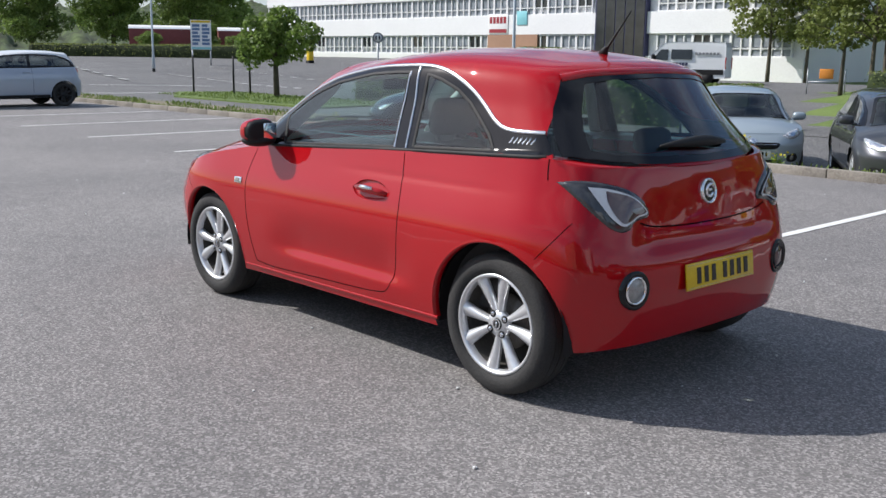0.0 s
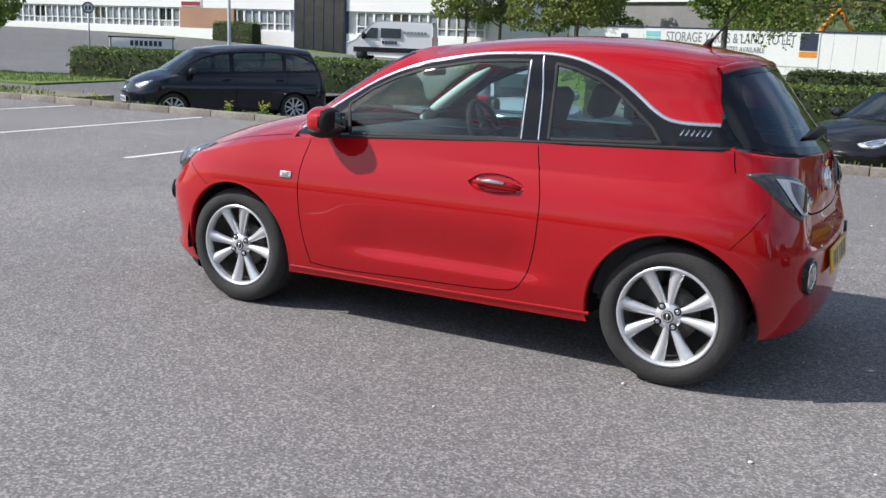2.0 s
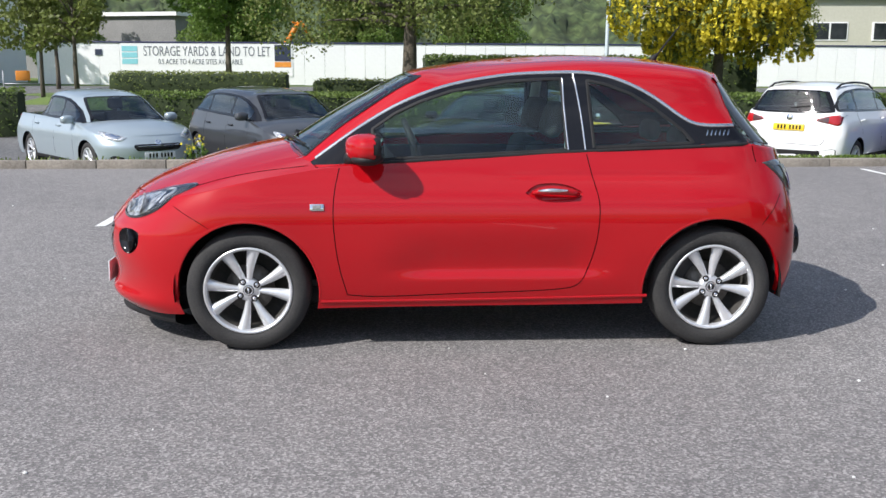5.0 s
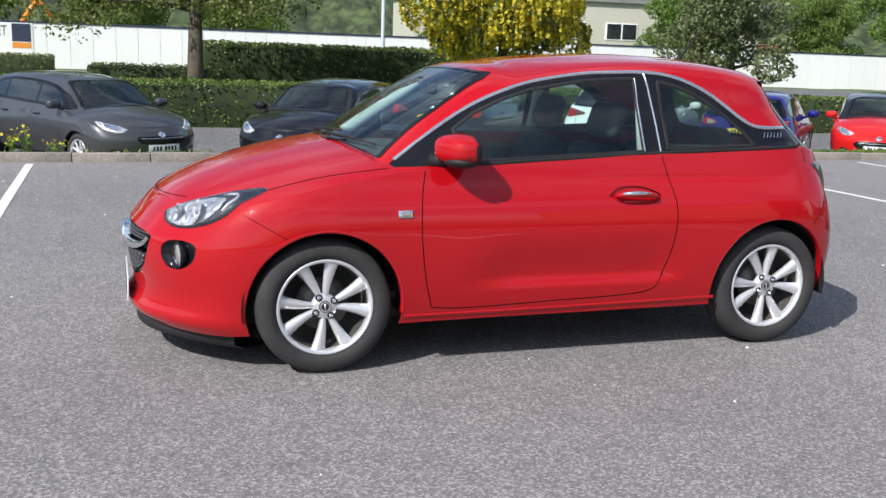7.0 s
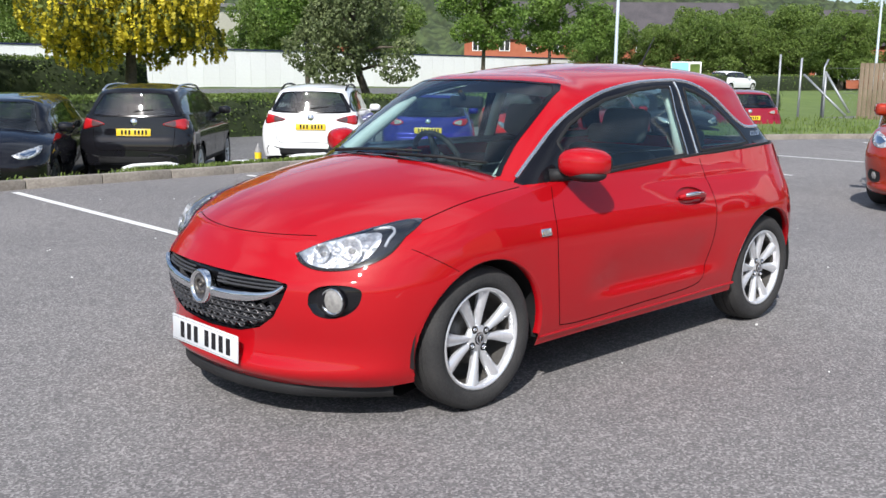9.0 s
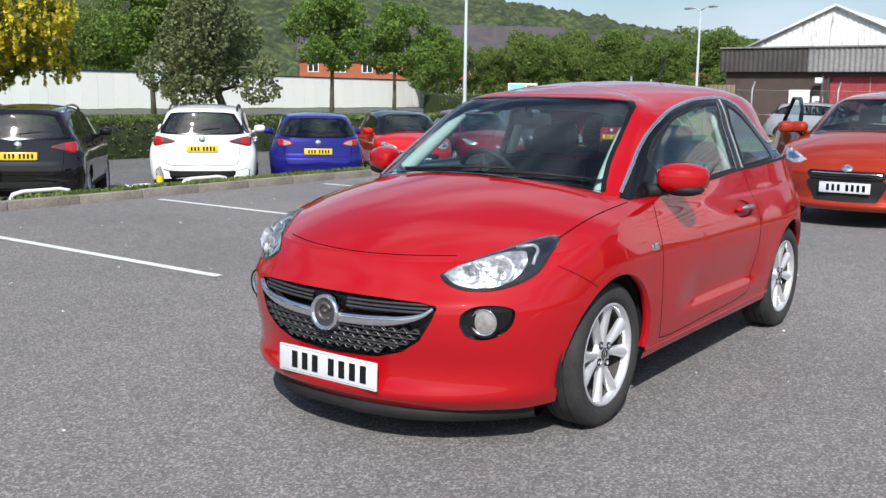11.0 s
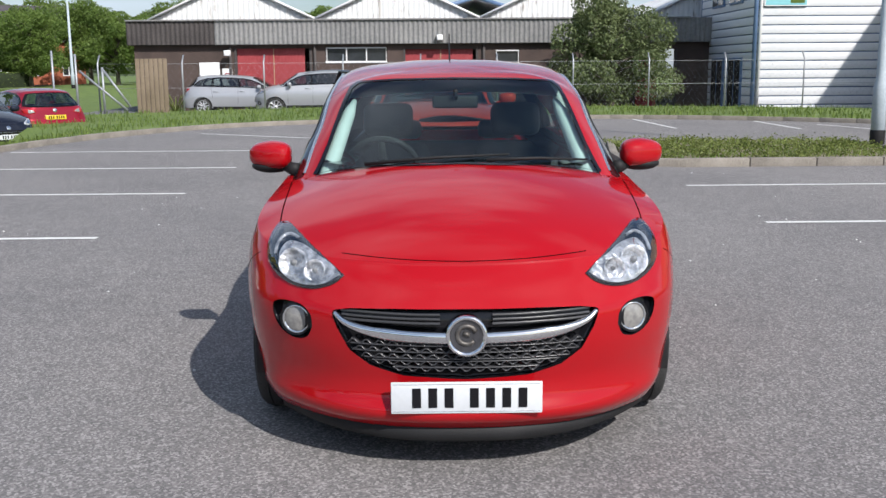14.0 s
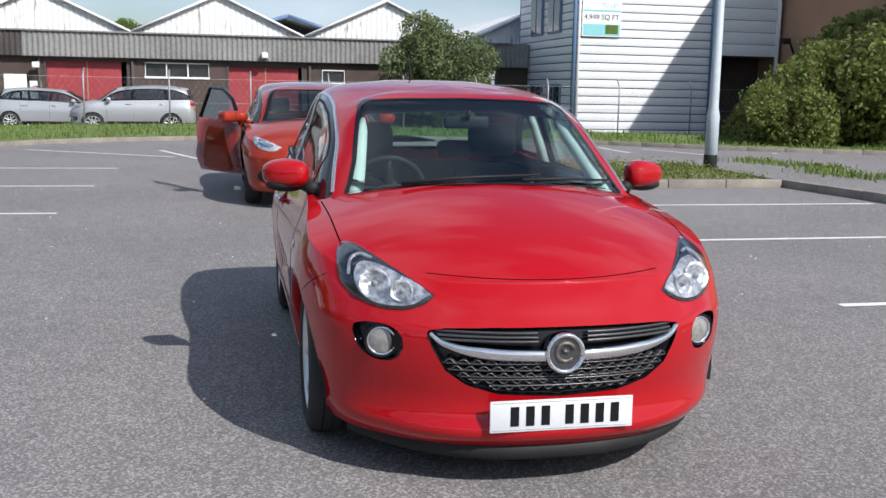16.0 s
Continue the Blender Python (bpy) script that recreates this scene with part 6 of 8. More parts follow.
    def strip(self, pts, axis, sign, width, height, n=60, smooth=True, closed=False, lift=0.0, bm=None, taper=1.0):
        """A trim strip or a panel gap along a drawn line on the skin: rounded section, width across, height proud."""
        b = bm or bmesh.new()
        line = through_points(pts, n) if smooth else self.dense(pts, n)
        P = [self.cast(axis, sign, a, h) for a, h in line]
        for _ in range(3 if len(P) > 8 else 0):
            P = [(P[i][0], (P[max(i - 1, 0)][1] + P[i][1] * 1.5 + P[min(i + 1, len(P) - 1)][1]).normalized()) for i in range(len(P))]
        rows = []
        for i, (p, nr) in enumerate(P):
            d = (P[min(i + 1, len(P) - 1)][0] - P[max(i - 1, 0)][0])
            side = d.cross(nr)
            side = side.normalized() if side.length > 1e-9 else Vector((0, 0, 1))
            w = width / 2 * (taper + (1 - taper) * min(1, 2.2 * i / len(P)))
            p = p + nr * lift
            rows.append([p + side * w - nr * 0.004, p + side * w * 0.92 + nr * height * 0.6, p + side * w * 0.5 + nr * height, p - side * w * 0.5 + nr * height, p - side * w * 0.92 + nr * height * 0.6, p - side * w - nr * 0.004])
        grid(b, rows)
        bmesh.ops.recalc_face_normals(b, faces=b.faces)
        return b


def disc_at(p, nrm, prof, n=32):
    """A turned piece set on a surface at p, standing along nrm."""
    b = bmesh.new()
    lathe(b, prof, n, "z")
    q = nrm.to_track_quat("Z", "Y").to_matrix().to_4x4()
    for v in b.verts:
        v.co = Matrix.Translation(p) @ q @ v.co
    bmesh.ops.recalc_face_normals(b, faces=b.faces)
    return b


def wheel(parent, x, y, r, width, rim_r, spokes, side, alloy=None, detail=True, dark=False, blades=False):
    """A road wheel at (x, y): tyre with shoulders and tread, rim barrel, spokes, nuts and cap. side: +1 outer face to the left."""
    alloy = alloy or M_ALLOY
    w = new("wheel")
    w.parent, w.location = parent, (x, y, r)
    b, h = bmesh.new(), width / 2
    n = 56 if detail else 28
    prof = [(rim_r, -h * 0.78), (rim_r + 0.012, -h * 0.95), (r - 0.055, -h * 1.03), (r - 0.022, -h * 0.95), (r - 0.006, -h * 0.78)]
    for g in (-0.42, 0.0, 0.42):
        prof += [(r, h * (g - 0.16)), (r, h * (g - 0.03)), (r - 0.007, h * (g - 0.02)), (r - 0.007, h * (g + 0.02)), (r, h * (g + 0.03))] if detail else [(r, h * g)]
    prof += [(r - 0.006, h * 0.78), (r - 0.022, h * 0.95), (r - 0.055, h * 1.03), (rim_r + 0.012, h * 0.95), (rim_r, h * 0.78)]
    lathe(b, prof, n, "y", closed=True)
    bmesh.ops.recalc_face_normals(b, faces=b.faces)
    part("tyre", b, M_RUBBER, w, crease=40)
    b = bmesh.new()
    o = side * h
    lathe(b, [(rim_r + 0.004, o * 0.80), (rim_r + 0.004, o * 0.90), (rim_r - 0.006, o * 0.92), (rim_r - 0.014, o * 0.78), (rim_r - 0.017, o * 0.55)], n, "y")
    hub_r = rim_r * 0.26
    for k in range(spokes):
        a = 2 * math.pi * k / spokes + 0.2
        rows = []
        if blades:
            # a blade that widens to the rim, with a ridge off its middle and one bright flank
            a += 0.035 if k % 2 else -0.035
            for q in np.linspace(0, 1, 9):
                rr = hub_r * 0.7 + (rim_r - 0.010 - hub_r * 0.7) * q
                aa = a + 0.10 * (1 - q) * (1 if k % 2 else -1)
                wa, wb = 0.012 + 0.017 * q ** 1.2, 0.010 + 0.026 * q ** 1.2
                if k % 2:
                    wa, wb = wb, wa
                rad, tan = Vector((math.cos(aa), 0, math.sin(aa))), Vector((-math.sin(aa), 0, math.cos(aa)))
                face, c0 = o * (0.68 + 0.16 * q), rad * rr
                rows.append([c0 + tan * wa * 0.9 + Vector((0, face - side * 0.034, 0)), c0 + tan * wa + Vector((0, face - side * (0.010 + 0.004 * q), 0)), c0 + tan * 0.002 + Vector((0, face, 0)),
                             c0 - tan * wb + Vector((0, face - side * (0.010 + 0.006 * q), 0)), c0 - tan * wb * 0.9 + Vector((0, face - side * 0.034, 0))])
            grid(b, rows)
            continue
        # tapered, with a ridge, set in pairs
        tw = 0.10 if k % 2 else -0.10
        for q in np.linspace(0, 1, 7):
            rr = hub_r * 0.8 + (rim_r - 0.012 - hub_r * 0.8) * q
            aa = a + tw * (1 - q) * 1.3
            wd = (0.0135 + 0.010 * math.sin(q * math.pi * 0.8)) * rim_r / 0.21 * 8 / max(8, spokes)
            rad, tan = Vector((math.cos(aa), 0, math.sin(aa))), Vector((-math.sin(aa), 0, math.cos(aa)))
            face = o * (0.70 + 0.12 * q)
            c0 = rad * rr
            rows.append([c0 + tan * wd * 0.9 + Vector((0, face - side * 0.030, 0)), c0 + tan * wd + Vector((0, face - side * 0.010, 0)), c0 + tan * wd * 0.25 + Vector((0, face, 0)),
                         c0 - tan * wd + Vector((0, face - side * 0.012, 0)), c0 - tan * wd * 0.9 + Vector((0, face - side * 0.030, 0))])
        grid(b, rows)
    lathe(b, [(0.001, o * 0.70), (hub_r * 0.5, o * 0.70), (hub_r, o * 0.66), (hub_r * 1.05, o * 0.4)], 24, "y")
    part("rim", b, alloy, w, crease=35)
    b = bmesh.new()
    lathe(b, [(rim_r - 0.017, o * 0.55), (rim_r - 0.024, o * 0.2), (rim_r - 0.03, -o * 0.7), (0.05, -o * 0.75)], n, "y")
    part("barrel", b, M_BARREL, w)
    b = bmesh.new()
    lathe(b, [(0.001, o * 0.05), (rim_r * 0.56, o * 0.05), (rim_r * 0.56, -o * 0.15)], 32, "y")
    part("brake_disc", b, M_DISC if not dark else M_BLACK, w)
    b = bmesh.new()
    lathe(b, [(0.001, o * 0.76), (0.022, o * 0.76), (0.027, o * 0.71)], 20, "y")
    cap = part("hub_cap", b, M_BLACK, w)
    if blades:
        b = bmesh.new()
        lathe(b, [(0.017, o * 0.765), (0.021, o * 0.775), (0.024, o * 0.765)], 20, "y")
        box(b, -0.004, 0.004, min(o * 0.76, o * 0.775), max(o * 0.76, o * 0.775), -0.014, 0.012)
        part("cap_emblem", b, M_SATIN, cap)
    if detail:
        for k in range(4):
            a = math.pi / 4 + k * math.pi / 2 + 0.2
            b = bmesh.new()
            lathe(b, [(0.001, o * 0.74), (0.009, o * 0.74), (0.010, o * 0.6)], 6, "y", (0.049 * math.cos(a), 0, 0.049 * math.sin(a)))
            part("wheel_nut", b, M_CHROME, w)
            b = bmesh.new()
            lathe(b, [(0.010, o * 0.70), (0.0165, o * 0.705), (0.0165, o * 0.66)], 14, "y", (0.049 * math.cos(a), 0, 0.049 * math.sin(a)))
            part("nut_recess", b, M_BLACK, w)
    return w


def plate(parent, p, nrm, mat, width=0.52, height=0.112, name="number_plate"):
    """A registration plate: the characters are plain bars."""
    m = Matrix.Translation(p) @ nrm.to_track_quat("Y", "Z").to_matrix().to_4x4()
    b = bmesh.new()
    box(b, -width / 2, width / 2, 0.002, 0.010, -height / 2, height / 2, 0.003, m)
    pl = part(name, b, mat, parent, crease=30)
    for sz in (-1, 1):
        b = bmesh.new()
        box(b, -width * 0.485, width * 0.485, 0.0095, 0.0108, sz * height * 0.43 - 0.0008, sz * height * 0.43 + 0.0008, 0, m)
        part("border_line", b, M_SATIN, pl, smooth=False)
    x = -width * 0.40
    for k in range(7):
        if k == 4:
            x += width * 0.06
        w = width * 0.058
        b = bmesh.new()
        box(b, x, x + w, 0.0095, 0.012, -height * 0.31, height * 0.31, 0, m)
        part("plate_bar", b, M_GLOSSBLACK, pl, smooth=False)
        x += width * 0.107
    return pl


def seat(parent, x, y, name="seat", z=0.32):
    b = bmesh.new()
    box(b, x - 0.22, x + 0.28, y - 0.24, y + 0.24, z, z + 0.17, 0.06)
    s = part(name, b, M_SEAT, parent, crease=60)
    b = bmesh.new()
    m = Matrix.Translation((x - 0.20, y, z + 0.10)) @ Euler((0, radians(-18), 0)).to_matrix().to_4x4()
    box(b, -0.07, 0.06, -0.235, 0.235, 0, 0.60, 0.055, m)
    part("backrest", b, M_SEAT, s, crease=60)
    b = bmesh.new()
    m2 = m @ Matrix.Translation((0, 0, 0.64))
    box(b, -0.05, 0.05, -0.14, 0.14, 0.0, 0.19, 0.045, m2)
    part("headrest", b, M_SEAT, s, crease=60)
    return s


HERO = {
    "outline": [(1.98, 0), (1.965, 0.22), (1.91, 0.42), (1.80, 0.60), (1.62, 0.765), (1.40, 0.842), (1.15, 0.868), (0.80, 0.862), (0.3, 0.86), (-0.6, 0.862), (-1.1, 0.868), (-1.38, 0.842), (-1.56, 0.765), (-1.655, 0.61), (-1.688, 0.35), (-1.70, 0)],
    "front_from": 1.05, "rear_from": -1.1,
    "nose": [(0.10, 1.87), (0.17, 1.935), (0.205, 1.978), (0.235, 1.984), (0.27, 1.958), (0.33, 1.950), (0.40, 1.962), (0.46, 1.972), (0.54, 1.975), (0.585, 1.966), (0.61, 1.942), (0.67, 1.895), (0.735, 1.83), (0.80, 1.75), (0.86, 1.68)],
    "tail": [(0.15, -1.60), (0.24, -1.665), (0.34, -1.695), (0.46, -1.70), (0.58, -1.695), (0.635, -1.675), (0.66, -1.65), (0.75, -1.635), (0.85, -1.62), (0.95, -1.60), (1.03, -1.57)],
    "tail_side": [(0.15, -1.60), (0.24, -1.655), (0.34, -1.685), (0.46, -1.697), (0.58, -1.692), (0.66, -1.676), (0.75, -1.652), (0.85, -1.627), (0.95, -1.60), (1.03, -1.57)],
    "width": [(0.12, 0.90), (0.20, 0.938), (0.30, 0.970), (0.42, 0.990), (0.52, 0.999), (0.60, 1.0), (0.68, 0.997), (0.74, 0.985), (0.80, 0.960), (0.90, 0.914), (1.03, 0.868)],
    "ease": {"width": 0.018, "nose": 0.014, "tail": 0.014, "tail_side": 0.02, "bonnet": 0.06, "roofline": 0.06, "shoulder": 0.05},
    "scoop": (0.56, -0.72, 0.64, 0.425, 0.352, 0.026),
    "bottom": [(-1.70, 0.27), (-1.55, 0.25), (-1.3, 0.24), (-0.7, 0.225), (0.7, 0.215), (1.3, 0.19), (1.7, 0.165), (1.98, 0.165)],
    "shoulder": [(-1.70, 0.972), (-1.55, 0.995), (-1.34, 1.018), (-0.9, 1.003), (-0.5, 0.982), (0.1, 0.952), (0.69, 0.915), (0.9, 0.885), (1.1, 0.852), (1.4, 0.80), (1.62, 0.765), (1.8, 0.74), (1.98, 0.73)],
    "bonnet": [(1.0, 1.005), (1.15, 0.978), (1.3, 0.945), (1.45, 0.905), (1.6, 0.856), (1.7, 0.815), (1.78, 0.772), (1.84, 0.732)],
    "cowl": 0.80, "cowl_mid": 1.0,
    "belt": [(1.02, 0, 0.99), (0.995, 0.35, 0.976), (0.915, 0.61, 0.938), (0.81, 0.735, 0.905), (0.5, 0.753, 0.925), (0.0, 0.757, 0.955), (-0.6, 0.757, 0.985), (-1.15, 0.738, 1.01), (-1.37, 0.69, 1.015), (-1.52, 0.50, 0.995), (-1.595, 0.25, 0.975), (-1.612, 0, 0.97)],
    "waist": [(0.705, 0, 1.182), (0.685, 0.32, 1.176), (0.625, 0.555, 1.148), (0.548, 0.662, 1.105), (0.32, 0.677, 1.13), (-0.05, 0.68, 1.17), (-0.6, 0.68, 1.19), (-1.05, 0.655, 1.195), (-1.25, 0.605, 1.185), (-1.38, 0.43, 1.175), (-1.445, 0.21, 1.17), (-1.46, 0, 1.168)],
    "eaves": [(0.36, 0, 1.360), (0.35, 0.28, 1.356), (0.318, 0.45, 1.346), (0.218, 0.576, 1.306), (0.06, 0.594, 1.328), (-0.2, 0.598, 1.362), (-0.6, 0.597, 1.378), (-0.98, 0.572, 1.362), (-1.16, 0.525, 1.348), (-1.235, 0.38, 1.36), (-1.268, 0.19, 1.37), (-1.275, 0, 1.372)],
    "roofline": [(0.36, 1.354), (0.2, 1.395), (0.0, 1.421), (-0.25, 1.443), (-0.5, 1.454), (-0.8, 1.448), (-1.05, 1.424), (-1.28, 1.375)],
    "spine": (0.0, -1.0), "crown": 0.05,
    "dents": [(-0.62, 0.868, 0.50, 0.013, 0.0045)],
}
DLO = [(0.87, 0.912), (0.825, 0.944), (0.70, 1.032), (0.57, 1.118), (0.43, 1.198), (0.30, 1.255), (0.15, 1.303), (-0.12, 1.35), (-0.30, 1.362), (-0.51, 1.364), (-0.63, 1.346), (-0.74, 1.308), (-0.84, 1.258), (-0.92, 1.205), (-1.0, 1.148), (-1.06, 1.118), (-1.12, 1.108), (-1.27, 1.106), (-1.345, 1.022), (-1.1, 1.016), (-0.51, 0.987), (0.1, 0.957), (0.6, 0.926)]
DOOR_GLASS = [(0.50, 0.942), (0.545, 1.085), (0.43, 1.163), (0.30, 1.222), (0.15, 1.271), (-0.12, 1.318), (-0.30, 1.33), (-0.395, 1.332), (-0.415, 0.99)]
QUARTER_GLASS = [(-0.55, 1.0), (-0.525, 1.325), (-0.62, 1.305), (-0.74, 1.262), (-0.84, 1.205), (-0.92, 1.145), (-1.0, 1.082), (-1.05, 1.022)]
SCREEN = [(0, 0.984), (0.35, 0.970), (0.55, 0.942), (0.632, 0.925), (0.612, 0.985), (0.58, 1.07), (0.555, 1.165), (0.532, 1.245), (0.508, 1.312), (0.475, 1.337), (0.28, 1.348), (0, 1.352)]
REAR_SIDE = [(-1.345, 1.017), (-1.275, 1.104), (-1.268, 1.13), (-1.255, 1.20), (-1.236, 1.29), (-1.232, 1.325), (-1.245, 1.347), (-1.29, 1.356), (-1.9, 1.356), (-1.9, 0.975), (-1.6, 0.985), (-1.48, 1.0)]
REAR_SCREEN = [(0, 0.985), (0.35, 0.99), (0.60, 1.006), (0.675, 1.022), (0.645, 1.10), (0.588, 1.20), (0.512, 1.315), (0.36, 1.335), (0, 1.345)]


def both(poly):
    return [(-a, h) for a, h in reversed(poly) if a > 1e-6] + list(poly)


def shrink(poly, by):
    """The outline drawn in by a distance."""
    out, n = [], len(poly)
    area = sum(poly[i - 1][0] * poly[i][1] - poly[i][0] * poly[i - 1][1] for i in range(n))
    s = 1 if area > 0 else -1
    for i in range(n):
        (ax, ay), (bx, by_), (cx, cy) = poly[i - 1], poly[i], poly[(i + 1) % n]
        d1, d2 = Vector((bx - ax, by_ - ay)).normalized(), Vector((cx - bx, cy - by_)).normalized()
        nrm = Vector((-(d1.y + d2.y), d1.x + d2.x)) * s
        nrm = nrm.normalized() / max(0.5, (1 + d1.dot(d2)) / 2) ** 0.5 if nrm.length > 1e-6 else Vector((0, 0))
        out.append((bx + nrm.x * by, by_ + nrm.y * by))
    return out


def hero_car():
    car = thing("hatchback_car", "glossy bright red three-door hatchback parked on the asphalt", "car")
    S = Shape(HERO, 0.0108)
    for sg in (1, -1):
        for xa in (1.1555, -1.1555):
            S.arch(xa, 0.30, 0.347 if xa > 0 else 0.358, sg)
    # glass and its black surrounds are cut out of the cabin's skin
    screen = S.split(S.cabin, both(SCREEN), "x", 1)
    rear = S.split(S.cabin, REAR_SIDE, "y", 1)
    other = S.split(S.cabin, REAR_SIDE, "y", -1)
    me = bpy.data.meshes.new("half")
    other.to_mesh(me)
    rear.from_mesh(me)
    bpy.data.meshes.remove(me)
    bmesh.ops.remove_doubles(rear, verts=rear.verts, dist=0.0006)
    sides = []
    for sg in (1, -1):
        dlo = S.split(S.cabin, DLO, "y", sg)
        dg = S.split(dlo, DOOR_GLASS, "y", sg)
        qg = S.split(dlo, QUARTER_GLASS, "y", sg)
        sides.append((sg, dlo, dg, qg))
    MOUTH = both([(0, 0.598), (0.25, 0.597), (0.40, 0.592), (0.468, 0.580), (0.45, 0.525), (0.405, 0.445), (0.33, 0.392), (0.22, 0.360), (0, 0.348)])
    mouth = [tuple(p) for p in S.dense(MOUTH, 120)]
    FOG = [(0.54, 0.51), (0.545, 0.552), (0.575, 0.58), (0.63, 0.588), (0.675, 0.582), (0.697, 0.568), (0.692, 0.515), (0.66, 0.475), (0.61, 0.456), (0.562, 0.47)]
    SCOOP = [(-0.20, 0.788), (-0.25, 0.822), (-0.35, 0.832), (-0.44, 0.812), (-0.485, 0.782), (-0.44, 0.752), (-0.33, 0.742), (-0.24, 0.758)]
    trays = {}
    for sg in (1, -1):
        trays["fog", sg] = S.recess([(sg * a, h) for a, h in through_points([*FOG, FOG[0]], 60)[:-1]], "x", 1, 0.035)
        trays["scoop", sg] = S.recess([tuple(q) for q in through_points([*SCOOP, SCOOP[0]], 60)[:-1]], "y", sg, 0.014)
    trays["mouth"] = S.recess(mouth, "x", 1, 0.035)
    body = part("body", S.lower, M_RED, car, crease=50)
    part("bonnet", S.covers[0], M_RED, car)
    part("roof", S.cabin, M_RED, car, crease=50)
    # windscreen and rear window: glass with a printed black border
    for bmx, poly, axis_sign, nm, gl in ((screen, SCREEN, 1, "windscreen", M_GLASS), (rear, REAR_SCREEN, -1, "rear_window", M_GLASSDARK)):
        full = shrink(both(poly if axis_sign < 0 else [(0, 1.006), (0.35, 0.994), (0.55, 0.972), (0.632, 0.950), *SCREEN[4:]]), -0.006)
        pane = part(nm, bmx, gl, car)
        ring = S.patch(full, "x", axis_sign, 0.003, 0.0, 8, 220, smooth=False, cut=0.968 if axis_sign > 0 else 0.85, centre=(0, 1.15 if axis_sign > 0 else 1.175))
        part("border", ring, M_GLOSSBLACK, pane)
    for sg, dlo, dg, qg in sides:
        fr = part("window_surround", dlo, M_GLOSSBLACK, car)
        part("door_window", dg, M_GLASS, car)
        part("quarter_window", qg, M_GLASSDARK, car)
        for poly in (DOOR_GLASS, QUARTER_GLASS):
            part("window_seal", S.strip([*poly, poly[0]], "y", sg, 0.018, 0.003, 170, smooth=False), M_BLACK, car)
        top = DLO[1:18]
        part("chrome_strip", S.strip(top, "y", sg, 0.019, 0.006, 110), M_SATIN, car, "bright satin metal roof strip")
        b = S.strip([(-0.505, 0.99), (-0.485, 1.18), (-0.455, 1.355)], "y", sg, 0.009, 0.007, 20)
        part("pillar_trim", b, M_SATIN, car)
        b = S.strip([(-0.42, 0.99), (-0.405, 1.2), (-0.40, 1.335)], "y", sg, 0.008, 0.004, 20)
        part("pillar_trim", b, M_SATIN, car)
        part("waist_seal", S.strip([(0.62, 0.924), (0.1, 0.953), (-0.5, 0.984), (-1.33, 1.018)], "y", sg, 0.016, 0.006, 60), M_BLACK, car)
        # panel gaps
        door = [(0.70, 0.92), (0.725, 0.80), (0.733, 0.69), (0.725, 0.55), (0.705, 0.42), (0.67, 0.285)]
        part("panel_gap", S.strip(door, "y", sg, 0.0045, 0.001, 40), M_GAP, car)
        b = S.strip([(0.67, 0.285), (0.55, 0.276), (0.1, 0.288), (-0.38, 0.308), (-0.46, 0.325), (-0.50, 0.37), (-0.545, 0.50), (-0.565, 0.65), (-0.563, 0.75), (-0.535, 0.86), (-0.505, 0.985)], "y", sg, 0.0045, 0.001, 90)
        part("panel_gap", b, M_GAP, car)
        for gap in ([(1.51, 0.72), (1.40, 0.66), (1.33, 0.62)], [(-1.50, 0.775), (-1.45, 0.70), (-1.385, 0.625)]):
            part("panel_gap", S.strip(gap, "y", sg, 0.003, 0.0008, 16), M_GAP, car)
        b = S.strip([(0.80, 0.248), (0.2, 0.252), (-0.4, 0.26), (-0.82, 0.268)], "y", sg, 0.016, 0.005, 50)
        part("sill", b, M_RED, car)
        # wheel arch lips
        for xa in (1.1555, -1.1555):
            b, rows = bmesh.new(), []
            for k in range(49):
                a = radians(-14 + 208 * k / 48)
                rr = 0.347 if xa > 0 else 0.358
                x, z = xa + rr * math.cos(a), 0.30 + rr * math.sin(a)
                if z < 0.255:
                    continue
                q, nr = S.cast("y", sg, xa + (rr + 0.012) * math.cos(a), 0.30 + (rr + 0.012) * math.sin(a))
                rows.append([Vector((xa + (rr + 0.012) * math.cos(a), q.y + sg * 0.0005, 0.30 + (rr + 0.012) * math.sin(a))), Vector((xa + (rr + 0.006) * math.cos(a), q.y + sg * 0.002, 0.30 + (rr + 0.006) * math.sin(a))),
                             Vector((x, q.y + sg * 0.001, z)), Vector((x, q.y - sg * 0.035, z))])
            grid(b, rows)
            bmesh.ops.recalc_face_normals(b, faces=b.faces)
            part("arch_lip", b, M_RED, car)
            b = bmesh.new()
            lathe(b, [(0.366, sg * 0.80), (0.366, sg * 0.48), (0.001, sg * 0.48)], 40, "y", (xa, 0, 0.30))
            bmesh.ops.delete(b, geom=[v for v in b.verts if v.co.z < 0.24], context="VERTS")
            part("wheel_liner", b, M_BLACK, car)
        # door handle in its scoop
        part("handle_scoop", trays["scoop", sg], M_RED, car)
        p, nr = S.cast("y", sg, -0.36, 0.785)
        b = bmesh.new()
        tube(b, [p + nr * 0.004 + Vector((0.125, 0, 0.002)), p + nr * 0.022 + Vector((0.09, 0, 0.002)), p + nr * 0.03, p + nr * 0.026 + Vector((-0.07, 0, -0.004)), p + nr * 0.004 + Vector((-0.105, 0, -0.008))], [0.010, 0.013, 0.015, 0.014, 0.010], 12)
        part("door_handle", b, M_RED, car)
        b = bmesh.new()
        tube(b, [p + nr * 0.026 + Vector((0.10, 0, 0.005)), p + nr * 0.043 + Vector((0.03, 0, 0.005)), p + nr * 0.042 + Vector((-0.04, 0, 0.002))], [0.009, 0.011, 0.008], 8)
        part("handle_trim", b, M_CHROME, car, "chrome door handle strip")
